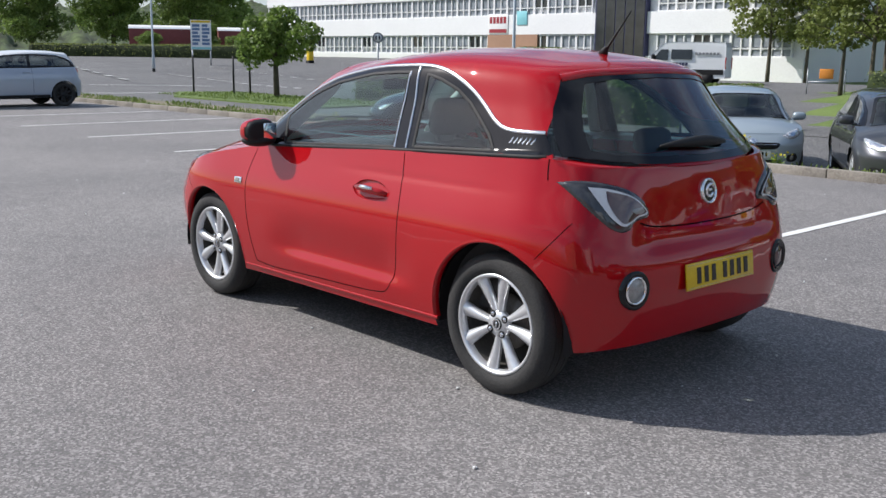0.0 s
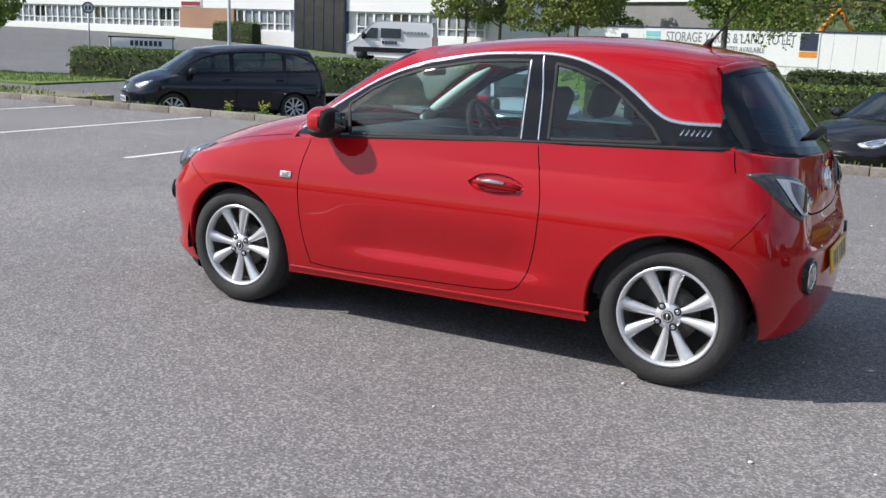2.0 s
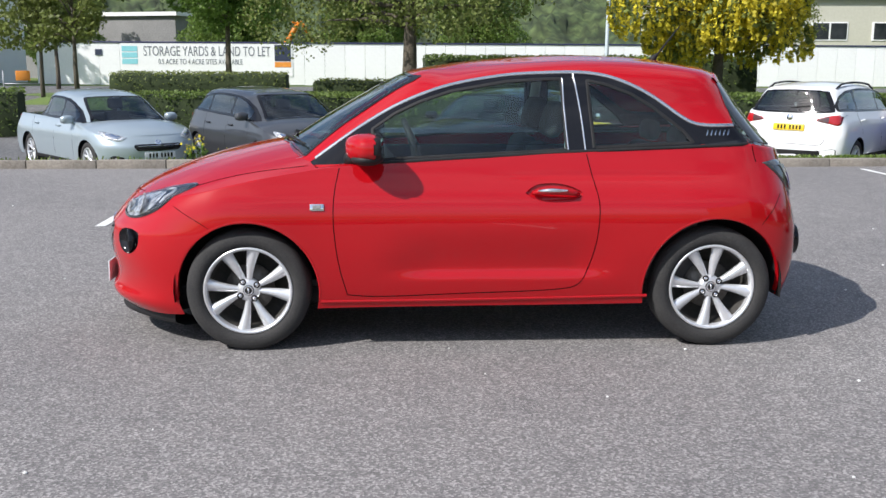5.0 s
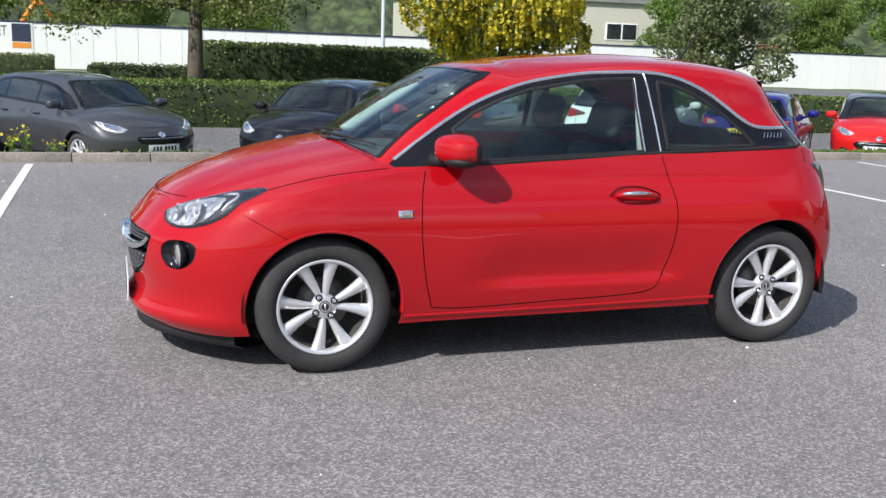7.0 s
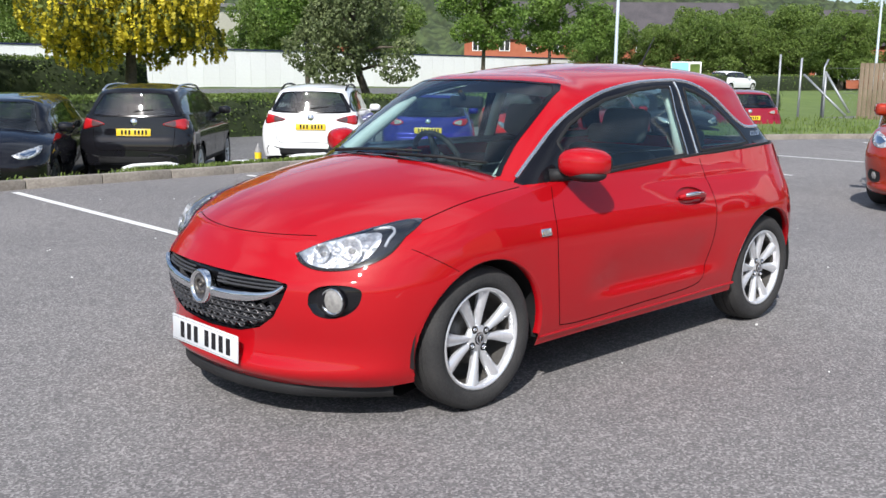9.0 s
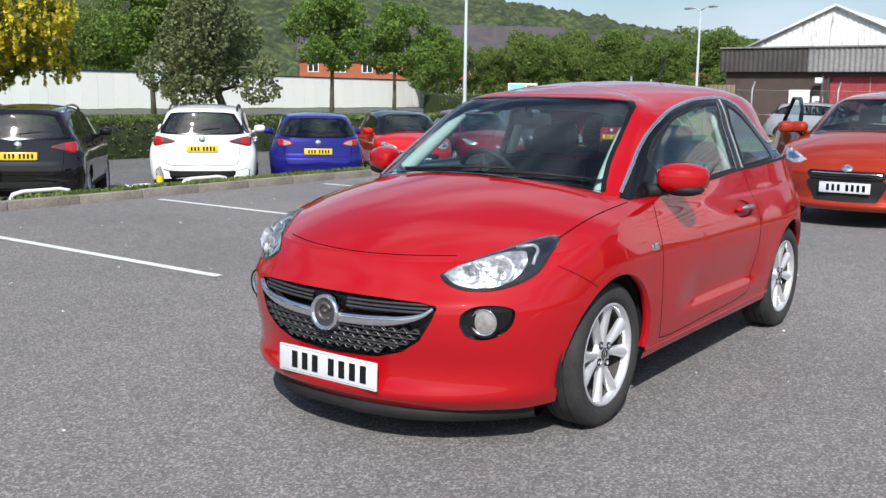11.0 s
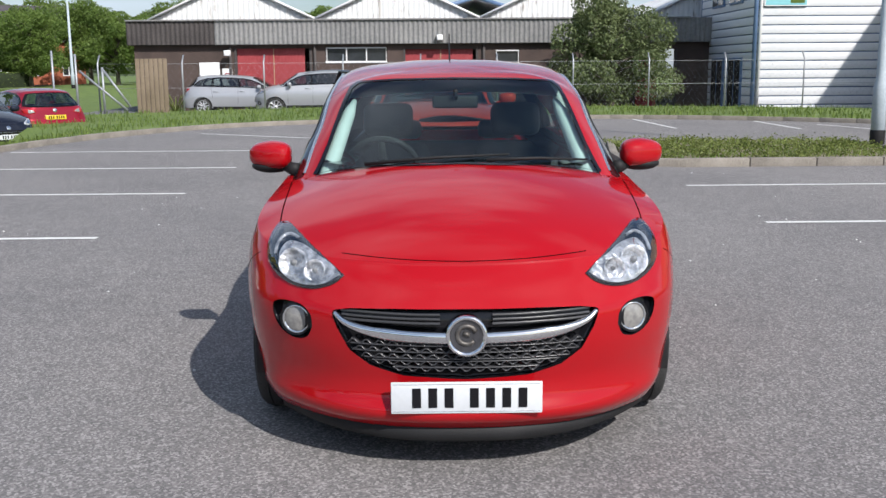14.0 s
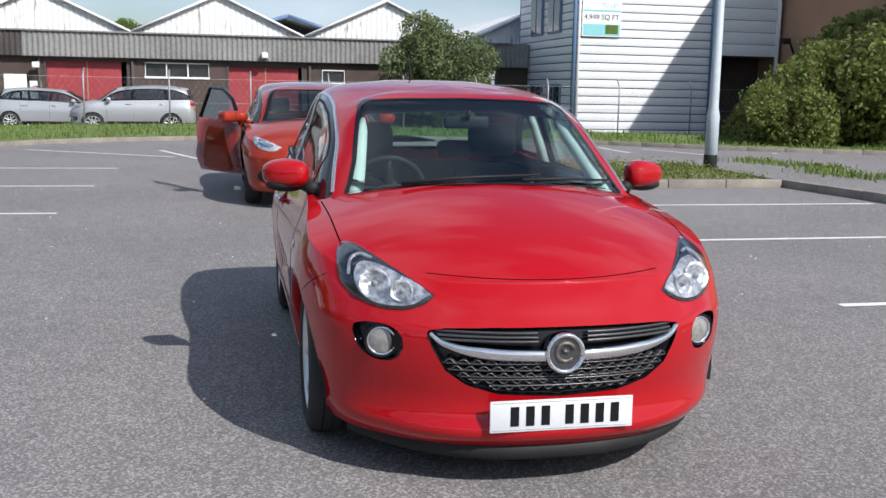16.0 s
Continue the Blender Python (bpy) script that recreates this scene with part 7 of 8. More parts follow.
        # side repeater
        p, nr = S.cast("y", sg, 0.81, 0.722)
        b = bmesh.new()
        m = Matrix.Translation(p) @ nr.to_track_quat("Y", "Z").to_matrix().to_4x4()
        box(b, -0.034, 0.034, -0.002, 0.007, -0.017, 0.017, 0.004, m)
        rp = part("side_repeater", b, M_CHROME, car, crease=30)
        b = bmesh.new()
        box(b, -0.02, 0.02, 0.006, 0.0095, -0.010, 0.010, 0.002, m)
        part("repeater_lens", b, M_CLEARLENS, rp)
        # door mirror
        b = bmesh.new()
        bmesh.ops.create_uvsphere(b, u_segments=36, v_segments=22, radius=1.0)
        for v in b.verts:
            x, y, z = v.co
            k = 1 / (abs(x) ** 3.0 + abs(y) ** 3.0 + abs(z) ** 3.0) ** (1 / 3.0)
            x, y, z = x * k, y * k, z * k
            ta = 1 - 0.18 * max(0, y)
            v.co = Vector((0.575 + x * 0.085 * ta - 0.03 * y, sg * (0.872 + y * 0.103), 1.008 + z * 0.068 * ta * (1 - 0.12 * max(0, x))))
        back = b.copy()
        cut = [f for f in b.faces if f.calc_center_median().x < 0.528]
        bmesh.ops.delete(b, geom=cut, context="FACES")
        mir = part("door_mirror", b, M_RED, car)
        bmesh.ops.delete(back, geom=[f for f in back.faces if f.calc_center_median().x >= 0.540], context="FACES")
        for v in back.verts:
            v.co = Vector((max(v.co.x, 0.500), sg * 0.872 + (v.co.y - sg * 0.872) * 0.97, 1.008 + (v.co.z - 1.008) * 0.97))
        part("mirror_bezel", back, M_BLACK, mir)
        b = bmesh.new()
        box(b, -0.003, 0.003, -0.066, 0.066, -0.042, 0.042, 0.002, Matrix.Translation((0.502, sg * 0.872, 1.008)) @ Matrix.Rotation(radians(-12 * sg), 4, "Z"))
        part("mirror_glass", b, M_CHROME, mir)
        b = bmesh.new()
        bmesh.ops.create_uvsphere(b, u_segments=28, v_segments=16, radius=1.0)
        for v in b.verts:
            x, y, z = v.co
            v.co = Vector((0.565 + x * 0.078, sg * (0.868 + y * 0.095), 0.958 + z * 0.034))
        tube(b, [(0.60, sg * 0.80, 0.962), (0.63, sg * 0.765, 0.95), (0.66, sg * 0.735, 0.945)], [0.026, 0.03, 0.034], 10)
        part("mirror_base", b, M_BLACK, mir)
        # headlamp: dark housing, bright reflectors, clear cover
        lamp = [(0.424, 0.687), (0.455, 0.662), (0.506, 0.642), (0.57, 0.634), (0.64, 0.643), (0.695, 0.668), (0.726, 0.70), (0.735, 0.745), (0.730, 0.783), (0.708, 0.813), (0.672, 0.818), (0.625, 0.801), (0.56, 0.767), (0.48, 0.724)]
        lamp = [(sg * a, h) for a, h in lamp]
        hl = part("headlamp", S.patch(lamp, "x", 1, 0.002, 0, 10, 72, centre=(sg * 0.60, 0.71)), M_GLOSSBLACK, car, "headlamp with dark housing and bright reflectors")
        inn = [(sg * a, h) for a, h in [(0.437, 0.688), (0.50, 0.655), (0.57, 0.645), (0.635, 0.655), (0.672, 0.685), (0.68, 0.735), (0.655, 0.766), (0.60, 0.766), (0.53, 0.742), (0.465, 0.712)]]
        part("reflector", S.patch(inn, "x", 1, 0.005, -0.0, 8, 56), M_REFLECTOR, hl)
        for a, h, r in ((0.615, 0.705, 0.052), (0.53, 0.69, 0.038)):
            p, nr = S.cast("x", 1, sg * a, h)
            ax = (nr + Vector((1.2, 0, 0))).normalized()
            part("reflector_bowl", disc_at(p + nr * 0.008, ax, [(0.001, -0.012), (r * 0.4, -0.010), (r * 0.8, 0.004), (r, 0.016), (r * 1.06, 0.014)], 28), M_REFLECTOR, hl)
            part("bulb", disc_at(p + nr * 0.010, ax, [(0.001, 0.014), (r * 0.22, 0.010), (r * 0.24, -0.01)], 14), M_CLEARLENS, hl)
        drl = S.strip([(sg * 0.61, 0.780), (sg * 0.655, 0.788), (sg * 0.688, 0.770), (sg * 0.70, 0.725)], "x", 1, 0.012, 0.006, 24, lift=0.003)
        part("daytime_lamp", drl, M_REFLECTOR, hl)
        part("lamp_cover", S.patch(lamp, "x", 1, 0.006, 0.022, 10, 72, centre=(sg * 0.60, 0.72), skirt=0.004), M_COVER, hl)
        # front fog lamp in its black scoop
        fs = part("fog_scoop", trays["fog", sg], M_GLOSSBLACK, car)
        p, nr = S.cast("x", 1, sg * 0.61, 0.522)
        ax = (nr + Vector((1.5, 0, 0))).normalized()
        p = p - ax * 0.024
        part("fog_bezel", disc_at(p + ax * 0.006, ax, [(0.050, -0.03), (0.062, 0.004), (0.058, 0.010), (0.052, 0.004)], 32), M_GLOSSBLACK, fs)
        part("fog_lens", disc_at(p + ax * 0.006, ax, [(0.001, 0.008), (0.03, 0.006), (0.046, -0.002)], 28), M_CLEARLENS, fs)
        part("fog_ring", disc_at(p + ax * 0.006, ax, [(0.045, 0.000), (0.050, 0.007), (0.053, 0.002)], 32), M_CHROME, fs)
        # tail lamp
        tl = [(0.738, 0.926), (0.70, 0.934), (0.64, 0.930), (0.57, 0.914), (0.50, 0.888), (0.445, 0.852), (0.412, 0.800), (0.418, 0.783), (0.47, 0.776), (0.515, 0.766), (0.545, 0.742), (0.59, 0.736), (0.635, 0.757), (0.69, 0.82), (0.722, 0.88)]
        tl = [(sg * a * 1.0, h) for a, h in tl]
        t = part("tail_lamp", S.patch(tl, "x", -1, 0.003, 0.012, 9, 64, skirt=0.004), M_LAMPGREY, car, "dark-rimmed tail lamp with clear and smoked lens")
        ti = [(sg * a, h) for a, h in [(0.675, 0.908), (0.60, 0.898), (0.515, 0.868), (0.458, 0.828), (0.437, 0.797), (0.50, 0.786), (0.545, 0.766), (0.585, 0.757), (0.625, 0.790), (0.655, 0.85)]]
        part("light_guide", S.patch(ti, "x", -1, 0.0165, 0.002, 5, 56), M_GUIDE, t)
        part("lens", S.patch([(sg * a, h) for a, h in [(0.620, 0.892), (0.52, 0.864), (0.468, 0.827), (0.448, 0.803), (0.503, 0.793), (0.546, 0.774), (0.580, 0.767), (0.606, 0.795), (0.624, 0.848)]], "x", -1, 0.0195, 0.003, 5, 48), M_SMOKELENS, t)
        part("reversing_lens", S.patch([(sg * a, h) for a, h in [(0.475, 0.826), (0.462, 0.806), (0.515, 0.799), (0.535, 0.815)]], "x", -1, 0.0225, 0.001, 3, 24), M_CLEARLENS, t)
        # rear fog or reversing lamp
        p, nr = S.cast("x", -1, sg * 0.55, 0.505)
        ax = (nr + Vector((-0.8, 0, 0))).normalized()
        rf = part("rear_bumper_lamp", disc_at(p, ax, [(0.001, -0.005), (0.055, -0.002), (0.072, 0.012), (0.079, 0.006), (0.080, -0.03)], 32), M_GLOSSBLACK, car)
        part("lens", disc_at(p + ax * 0.004, ax, [(0.001, 0.010), (0.035, 0.008), (0.052, -0.002)], 28), M_CLEARLENS if sg > 0 else M_SMOKELENS, rf)
        part("ring", disc_at(p + ax * 0.004, ax, [(0.048, 0.002), (0.053, 0.009), (0.058, 0.002)], 28), M_CHROME if sg > 0 else M_GLOSSBLACK, rf)
        # the script badge by the rear pillar, as plain strokes
        for k in range(6):
            b = S.strip([(-1.12 - 0.022 * k, 1.058), (-1.132 - 0.022 * k, 1.082)], "y", sg, 0.007, 0.003, 4, smooth=False)
            part("script_badge", b, M_CHROME, car)
    # bonnet gap, rear gaps
    part("panel_gap", S.strip([(-0.44, 0.752), (-0.2, 0.742), (0, 0.739), (0.2, 0.742), (0.44, 0.752)], "x", 1, 0.0045, 0.001, 50), M_GAP, car)
    for sg in (1, -1):
        part("panel_gap", S.strip([(1.50, sg * 0.70), (1.3, sg * 0.715), (1.05, sg * 0.725), (0.86, sg * 0.735)], "z", 1, 0.006, 0.0012, 40), M_GAP, car)
        part("panel_gap", S.strip([(sg * 0.475, 0.762), (sg * 0.40, 0.742), (sg * 0.2, 0.728), (0, 0.725)], "x", -1, 0.007, 0.001, 40), M_GAP, car)
        part("panel_gap", S.strip([(-1.350, 1.012), (-1.356, 0.97), (-1.366, 0.93)], "y", sg, 0.005, 0.0012, 16), M_GAP, car)
    lip = [(-0.515, 1.322), (-0.40, 1.341), (-0.2, 1.351), (0, 1.354), (0.2, 1.351), (0.40, 1.341), (0.515, 1.322)]
    part("spoiler_lip", S.strip(lip, "x", -1, 0.040, 0.010, 60), M_RED, car)
    # grille: black mouth, mesh of short bars, slats, bright wing bar and badge
    gr = part("grille", trays["mouth"], M_GLOSSBLACK, car, "black mesh grille")
    mouth = MOUTH
    hole = shrink(mouth, 0.010)
    for r in range(6):
        h = 0.362 + r * 0.0235
        ys_in = [y for y in np.arange(-0.47, 0.47, 0.004) if inside(hole, y, h - 0.005) and inside(hole, y, h + 0.005)]
        if len(ys_in) < 10:
            continue
        y0, y1 = ys_in[0], ys_in[-1]
        # stepped bars, each row half a cell on from the last, so that they close into six-sided cells
        zig = []
        for y in np.arange(y0, y1, 0.004):
            u = (y / 0.046 + 0.5 * (r % 2)) % 1.0
            zig.append((y, h + 0.0072 * max(-1.0, min(1.0, 4.2 * (abs(u - 0.5) - 0.25) * 2))))
        part("grille_mesh", S.strip(zig, "x", 1, 0.0056, 0.014, len(zig), smooth=False, lift=-0.012), M_MESH, gr)
    for h in (0.585, 0.568, 0.552):
        for sg in (1, -1):
            part("grille_slat", S.strip([(sg * 0.09, h - 0.003), (sg * 0.25, h), (sg * (0.44 - (0.6 - h) * 0.2), h + 0.003)], "x", 1, 0.010, 0.008, 20, lift=-0.016), M_MESH, gr)
    for sg in (1, -1):
        bar = [(sg * 0.452, 0.572), (sg * 0.42, 0.546), (sg * 0.35, 0.523), (sg * 0.24, 0.508), (sg * 0.06, 0.500)]
        part("wing_bar", S.strip(bar, "x", 1, 0.041, 0.012, 40, taper=0.35), M_CHROME, gr, "chrome wing bar")
    p, nr = S.cast("x", 1, 0, 0.512)
    bd = part("badge", disc_at(p + Vector((0.004, 0, 0)), Vector((1, 0, 0.05)), [(0.054, 0.008), (0.060, 0.020), (0.068, 0.020), (0.072, 0.010), (0.072, -0.02)], 44), M_CHROME, car, "round chrome badge")
    part("badge_field", disc_at(p + Vector((0.004, 0, 0)), Vector((1, 0, 0.05)), [(0.001, 0.008), (0.056, 0.010)], 36), M_LAMPGREY, bd)
    b = bmesh.new()
    for pts in ([(0.032 * math.cos(radians(q)), 0.032 * math.sin(radians(q)) + 0.004) for q in range(20, 330, 20)], [(-0.012, 0.010), (0.010, 0.004)]):
        tube(b, [p + Vector((0.014, a, h)) for a, h in pts], 0.008, 8)
    part("emblem", b, M_DISC, bd)
    p, nr = S.cast("x", -1, 0, 0.853)
    bd = part("badge", disc_at(p, nr, [(0.043, 0.006), (0.047, 0.013), (0.053, 0.013), (0.057, 0.006), (0.057, -0.01)], 40), M_CHROME, car, "round chrome badge")
    part("badge_field", disc_at(p, nr, [(0.001, 0.006), (0.045, 0.007)], 32), M_LAMPGREY, bd)
    b = bmesh.new()
    for pts in ([(0.026 * math.cos(radians(q)), 0.026 * math.sin(radians(q)) + 0.003) for q in range(-150, 160, 20)], [(-0.010, 0.008), (0.008, 0.003)]):
        tube(b, [p + nr * 0.011 + Vector((0, a, h)) for a, h in pts], 0.007, 8)
    part("emblem", b, M_CHROME, bd)
    p, nr = S.cast("x", 1, 0, 0.29)
    plate(car, p + Vector((0.018, 0, 0.002)), Vector((1, 0, 0.02)), M_PLATEW)
    p, nr = S.cast("x", -1, 0, 0.52)
    plate(car, p + Vector((-0.004, 0, 0)), Vector((-1, 0, 0.12)), M_PLATEY)
    # black splitter under the front bumper
    b, rows = bmesh.new(), []
    for k in range(41):
        q = -1 + k / 20
        ang = q * radians(62)
        y = 0.70 * math.sin(ang) / math.sin(radians(62))
        x = 1.925 - 0.40 * (abs(y) / 0.70) ** 2.6
        rows.append([Vector((x - 0.12, y * 0.96, 0.20)), Vector((x - 0.002, y, 0.180)), Vector((x + 0.016, y, 0.150)), Vector((x + 0.014, y, 0.120)), Vector((x - 0.03, y * 0.98, 0.100)), Vector((x - 0.20, y * 0.94, 0.115))])
    grid(b, rows)
    bmesh.ops.recalc_face_normals(b, faces=b.faces)
    part("splitter", b, M_BLACK, car, "black plastic front splitter")
    b = bmesh.new()
    box(b, -1.45, 1.70, -0.62, 0.62, 0.185, 0.30, 0.03)
    part("underbody", b, M_BLACK, car)
    # wheels
    for xa in (1.1555, -1.1555):
        for sg in (1, -1):
            wheel(car, xa, sg * 0.735, 0.305, 0.19, 0.214, 8, sg, blades=True)
    # wipers, aerial, rear wiper
    def on_screen(a, h):
        return S.cast("x", 1, a, h)
    for pts in ([(0.40, 0.985), (0.1, 1.012), (-0.22, 1.022)], [(-0.12, 1.0), (-0.35, 1.004), (-0.56, 0.99)]):
        b = bmesh.new()
        tube(b, [(lambda q: q[0] + q[1] * 0.018)(on_screen(-a, h)) for a, h in pts], [0.009, 0.0065, 0.0045], 8)
        part("wiper", b, M_BLACK, car)
    b = bmesh.new()
    p, nr = S.cast("x", -1, 0.26, 1.045)
    q, nq = S.cast("x", -1, -0.20, 1.045)
    tube(b, [p + nr * 0.012, p * 0.75 + q * 0.25 + nr * 0.024, (p + q) / 2 + nr * 0.03, p * 0.25 + q * 0.75 + nq * 0.026, q + nq * 0.014], [0.006, 0.016, 0.024, 0.023, 0.010], 10)
    part("rear_wiper", b, M_BLACK, car)
    b = bmesh.new()
    p, nr = S.cast("z", 1, -1.02, 0.0)
    tube(b, [p - Vector((0, 0, 0.01)), p + Vector((-0.012, 0, 0.02)), p + Vector((-0.03, 0, 0.035)), p + Vector((-0.15, 0, 0.19))], [0.026, 0.016, 0.006, 0.0035], 8)
    part("aerial", b, M_BLACK, car)
    b = bmesh.new()
    box(b, -1.292, -1.262, -0.09, 0.09, 1.352, 1.366, 0.004)
    part("high_brake_lamp", b, M_REDLENS, car)
    # cowl under the screen
    b, rows = bmesh.new(), []
    for k in range(31):
        y = -0.66 + 1.32 * k / 30
        s2 = (abs(y) / 0.7) ** 2
        rows.append([Vector((1.03 - 0.12 * s2, y, 0.945 - 0.055 * s2)), Vector((0.995 - 0.12 * s2, y, 0.968 - 0.05 * s2)), Vector((0.96 - 0.12 * s2, y, 0.975 - 0.055 * s2)), Vector((0.90 - 0.12 * s2, y, 0.95 - 0.06 * s2))])
    grid(b, rows)
    part("cowl", b, M_BLACK, car)
    # cabin
    b = bmesh.new()
    box(b, -1.45, 1.0, -0.66, 0.66, 0.29, 0.33, 0.01)
    part("cabin_floor", b, M_DASH, car)
    b, rows = bmesh.new(), []
    for k in range(25):
        y = -0.68 + 1.36 * k / 24
        hump = 0.05 * math.exp(-((y + 0.36) / 0.16) ** 2)
        rows.append([Vector((0.92, y, 0.86)), Vector((0.86, y, 0.915)), Vector((0.62, y, 0.925 + hump * 0.5)), Vector((0.50, y, 0.90 + hump)), Vector((0.42, y, 0.82)), Vector((0.44, y, 0.60)), Vector((0.60, y, 0.34))])
    grid(b, rows)
    bmesh.ops.recalc_face_normals(b, faces=b.faces)
    part("dashboard", b, M_DASH, car)
    for y in (0.36, -0.36):
        seat(car, 0.02, y)
    b = bmesh.new()
    box(b, -1.02, -0.62, -0.55, 0.55, 0.33, 0.52, 0.06)
    box(b, -1.16, -1.02, -0.56, 0.56, 0.45, 0.95, 0.06, Matrix.Translation((0, 0, 0)))
    rs = part("rear_bench", b, M_SEAT, car, crease=60)
    for y in (0.30, -0.30):
        b = bmesh.new()
        box(b, -1.15, -1.06, y - 0.12, y + 0.12, 0.96, 1.08, 0.04)
        part("headrest", b, M_SEAT, rs, crease=60)
    b = bmesh.new()
    box(b, -1.52, -1.15, -0.60, 0.60, 0.90, 0.92, 0.005)
    part("parcel_shelf", b, M_DASH, car)
    b = bmesh.new()
    c0, nrm = Vector((0.30, -0.36, 0.90)), Vector((-1, 0, 0.42)).normalized()
    e1, e2 = Vector((0, 1, 0)), nrm.cross(Vector((0, 1, 0)))
    tube(b, [c0 + (e1 * math.cos(k * math.pi / 16) + e2 * math.sin(k * math.pi / 16)) * 0.18 for k in range(33)], 0.016, 10, False)
    for a in (0.0, math.pi, -math.pi / 2, math.pi / 2):
        if a != math.pi / 2:
            tube(b, [c0, c0 + (e1 * math.cos(a) + e2 * math.sin(a)) * 0.18], [0.03, 0.014], 8)
    lathe(b, [(0.001, 0.03), (0.05, 0.025), (0.065, 0.0)], 18, "x", c0)
    part("steering_wheel", b, M_BLACK, car)
    for sg in (1, -1):
        b = bmesh.new()
        box(b, -1.1, 0.75, min(sg * 0.69, sg * 0.73), max(sg * 0.69, sg * 0.73), 0.33, 0.90, 0.02)
        part("door_card", b, M_DASH, car)
        b = bmesh.new()
        tube(b, [(lambda q: q[0] - q[1] * 0.06)(S.cast("x", 1, sg * a, h)) for a, h in [(0.615, 0.96), (0.585, 1.06), (0.558, 1.16), (0.535, 1.24), (0.515, 1.30)]], [0.036, 0.036, 0.034, 0.03, 0.012], 10)
        part("pillar_lining", b, M_TRIM, car)
        b = bmesh.new()
        tube(b, [(-0.44, sg * 0.70, 0.97), (-0.45, sg * 0.63, 1.2), (-0.46, sg * 0.57, 1.33)], 0.03, 8)
        part("pillar_lining", b, M_TRIM, car)
    b = bmesh.new()
    p, nr = S.cast("x", 1, 0, 1.29)
    box(b, p.x - 0.075, p.x - 0.045, -0.11, 0.11, 1.215, 1.275, 0.012)
    tube(b, [(p.x - 0.05, 0, 1.26), (p.x - 0.01, 0, 1.30)], 0.012, 8)
    part("rear_view_mirror", b, M_BLACK, car)
    b, rows = bmesh.new(), []
    for k in range(17):
        y = -0.52 + 1.04 * k / 16
        rows.append([Vector((0.24, y, 1.29 - 0.03 * (y / 0.52) ** 2)), Vector((-0.3, y, 1.40 - 0.045 * (y / 0.52) ** 2)), Vector((-0.8, y, 1.405 - 0.045 * (y / 0.52) ** 2)), Vector((-1.15, y, 1.35 - 0.03 * (y / 0.52) ** 2))])
    grid(b, rows)
    part("headlining", b, M_TRIM, car)
    return car


hero = hero_car()


# ---- other vehicles ----
def linear(pairs):
    ks = sorted(pairs)
    a, c = [k[0] for k in ks], [k[1] for k in ks]
    return lambda v: float(np.interp(v, a, c)) if a[0] <= v <= a[-1] else (c[0] + (v - a[0]) if v < a[0] else c[-1] + (v - a[-1]))


def variant(px, ky, pz, **more):
    """Another car's design curves from the first one's, stretched in length, width and height."""
    fx, fz, c = linear(px), linear(pz), {}
    h = HERO
    c["outline"] = [(fx(x), y * ky) for x, y in h["outline"]]
    c["front_from"], c["rear_from"] = fx(h["front_from"]), fx(h["rear_from"])
    c["nose"], c["tail"] = [(fz(z), fx(x)) for z, x in h["nose"]], [(fz(z), fx(x)) for z, x in h["tail"]]
    c["width"] = [(fz(z), w) for z, w in h["width"]]
    c["bottom"] = [(fx(x), fz(z)) for x, z in h["bottom"]]
    c["shoulder"] = [(fx(x), fz(z)) for x, z in h["shoulder"]]
    c["bonnet"] = [(fx(x), fz(z)) for x, z in h["bonnet"]]
    c["cowl"], c["cowl_mid"] = fx(h["cowl"]), fx(h["cowl_mid"])
    for k in ("belt", "waist", "eaves"):
        c[k] = [(fx(x), y * ky, fz(z)) for x, y, z in h[k]]
    c["roofline"] = [(fx(x), fz(z)) for x, z in h["roofline"]]
    c["spine"], c["crown"] = (fx(0.0), fx(-1.0)), h["crown"]
    c["fx"], c["fz"], c["ky"] = fx, fz, ky
    c.update(more)
    return c


HATCH = variant([(-1.70, -2.15), (-1.27, -1.62), (-0.5, -0.6), (0.34, 0.52), (0.95, 1.16), (1.2, 1.42), (1.98, 2.22)], 1.055, [(0.1, 0.13), (0.22, 0.24), (0.73, 0.74), (0.95, 0.98), (1.02, 1.04), (1.454, 1.475)], axles=(1.325, -1.325), wheel_r=0.315)
SMALL = variant([(-1.70, -1.88), (-1.27, -1.42), (-0.5, -0.5), (0.34, 0.5), (0.95, 1.12), (1.98, 2.08)], 1.0, [(0.1, 0.13), (0.22, 0.24), (0.73, 0.75), (0.95, 0.97), (1.02, 1.04), (1.454, 1.475)], axles=(1.245, -1.245), wheel_r=0.305)
SUV = variant([(-1.70, -2.10), (-1.612, -2.04), (-1.27, -1.86), (-0.5, -0.7), (0.34, 0.50), (0.95, 1.05), (1.98, 2.05)], 1.03, [(0.1, 0.20), (0.22, 0.34), (0.73, 0.88), (0.95, 1.10), (1.02, 1.15), (1.454, 1.62)], axles=(1.26, -1.26), wheel_r=0.34)
MPV = variant([(-1.70, -2.12), (-1.612, -2.07), (-1.27, -1.86), (-0.5, -0.7), (0.34, 0.62), (0.95, 1.30), (1.98, 2.12)], 1.045, [(0.1, 0.15), (0.22, 0.25), (0.73, 0.80), (0.95, 1.02), (1.02, 1.08), (1.454, 1.63)], axles=(1.30, -1.30), wheel_r=0.315)
MINI = variant([(-1.70, -1.82), (-1.612, -1.74), (-1.27, -1.56), (-0.5, -0.55), (0.34, 0.45), (0.95, 0.86), (1.98, 1.90)], 0.985, [(0.1, 0.13), (0.22, 0.23), (0.73, 0.76), (0.95, 0.95), (1.02, 0.98), (1.454, 1.40)], axles=(1.235, -1.235), wheel_r=0.305)
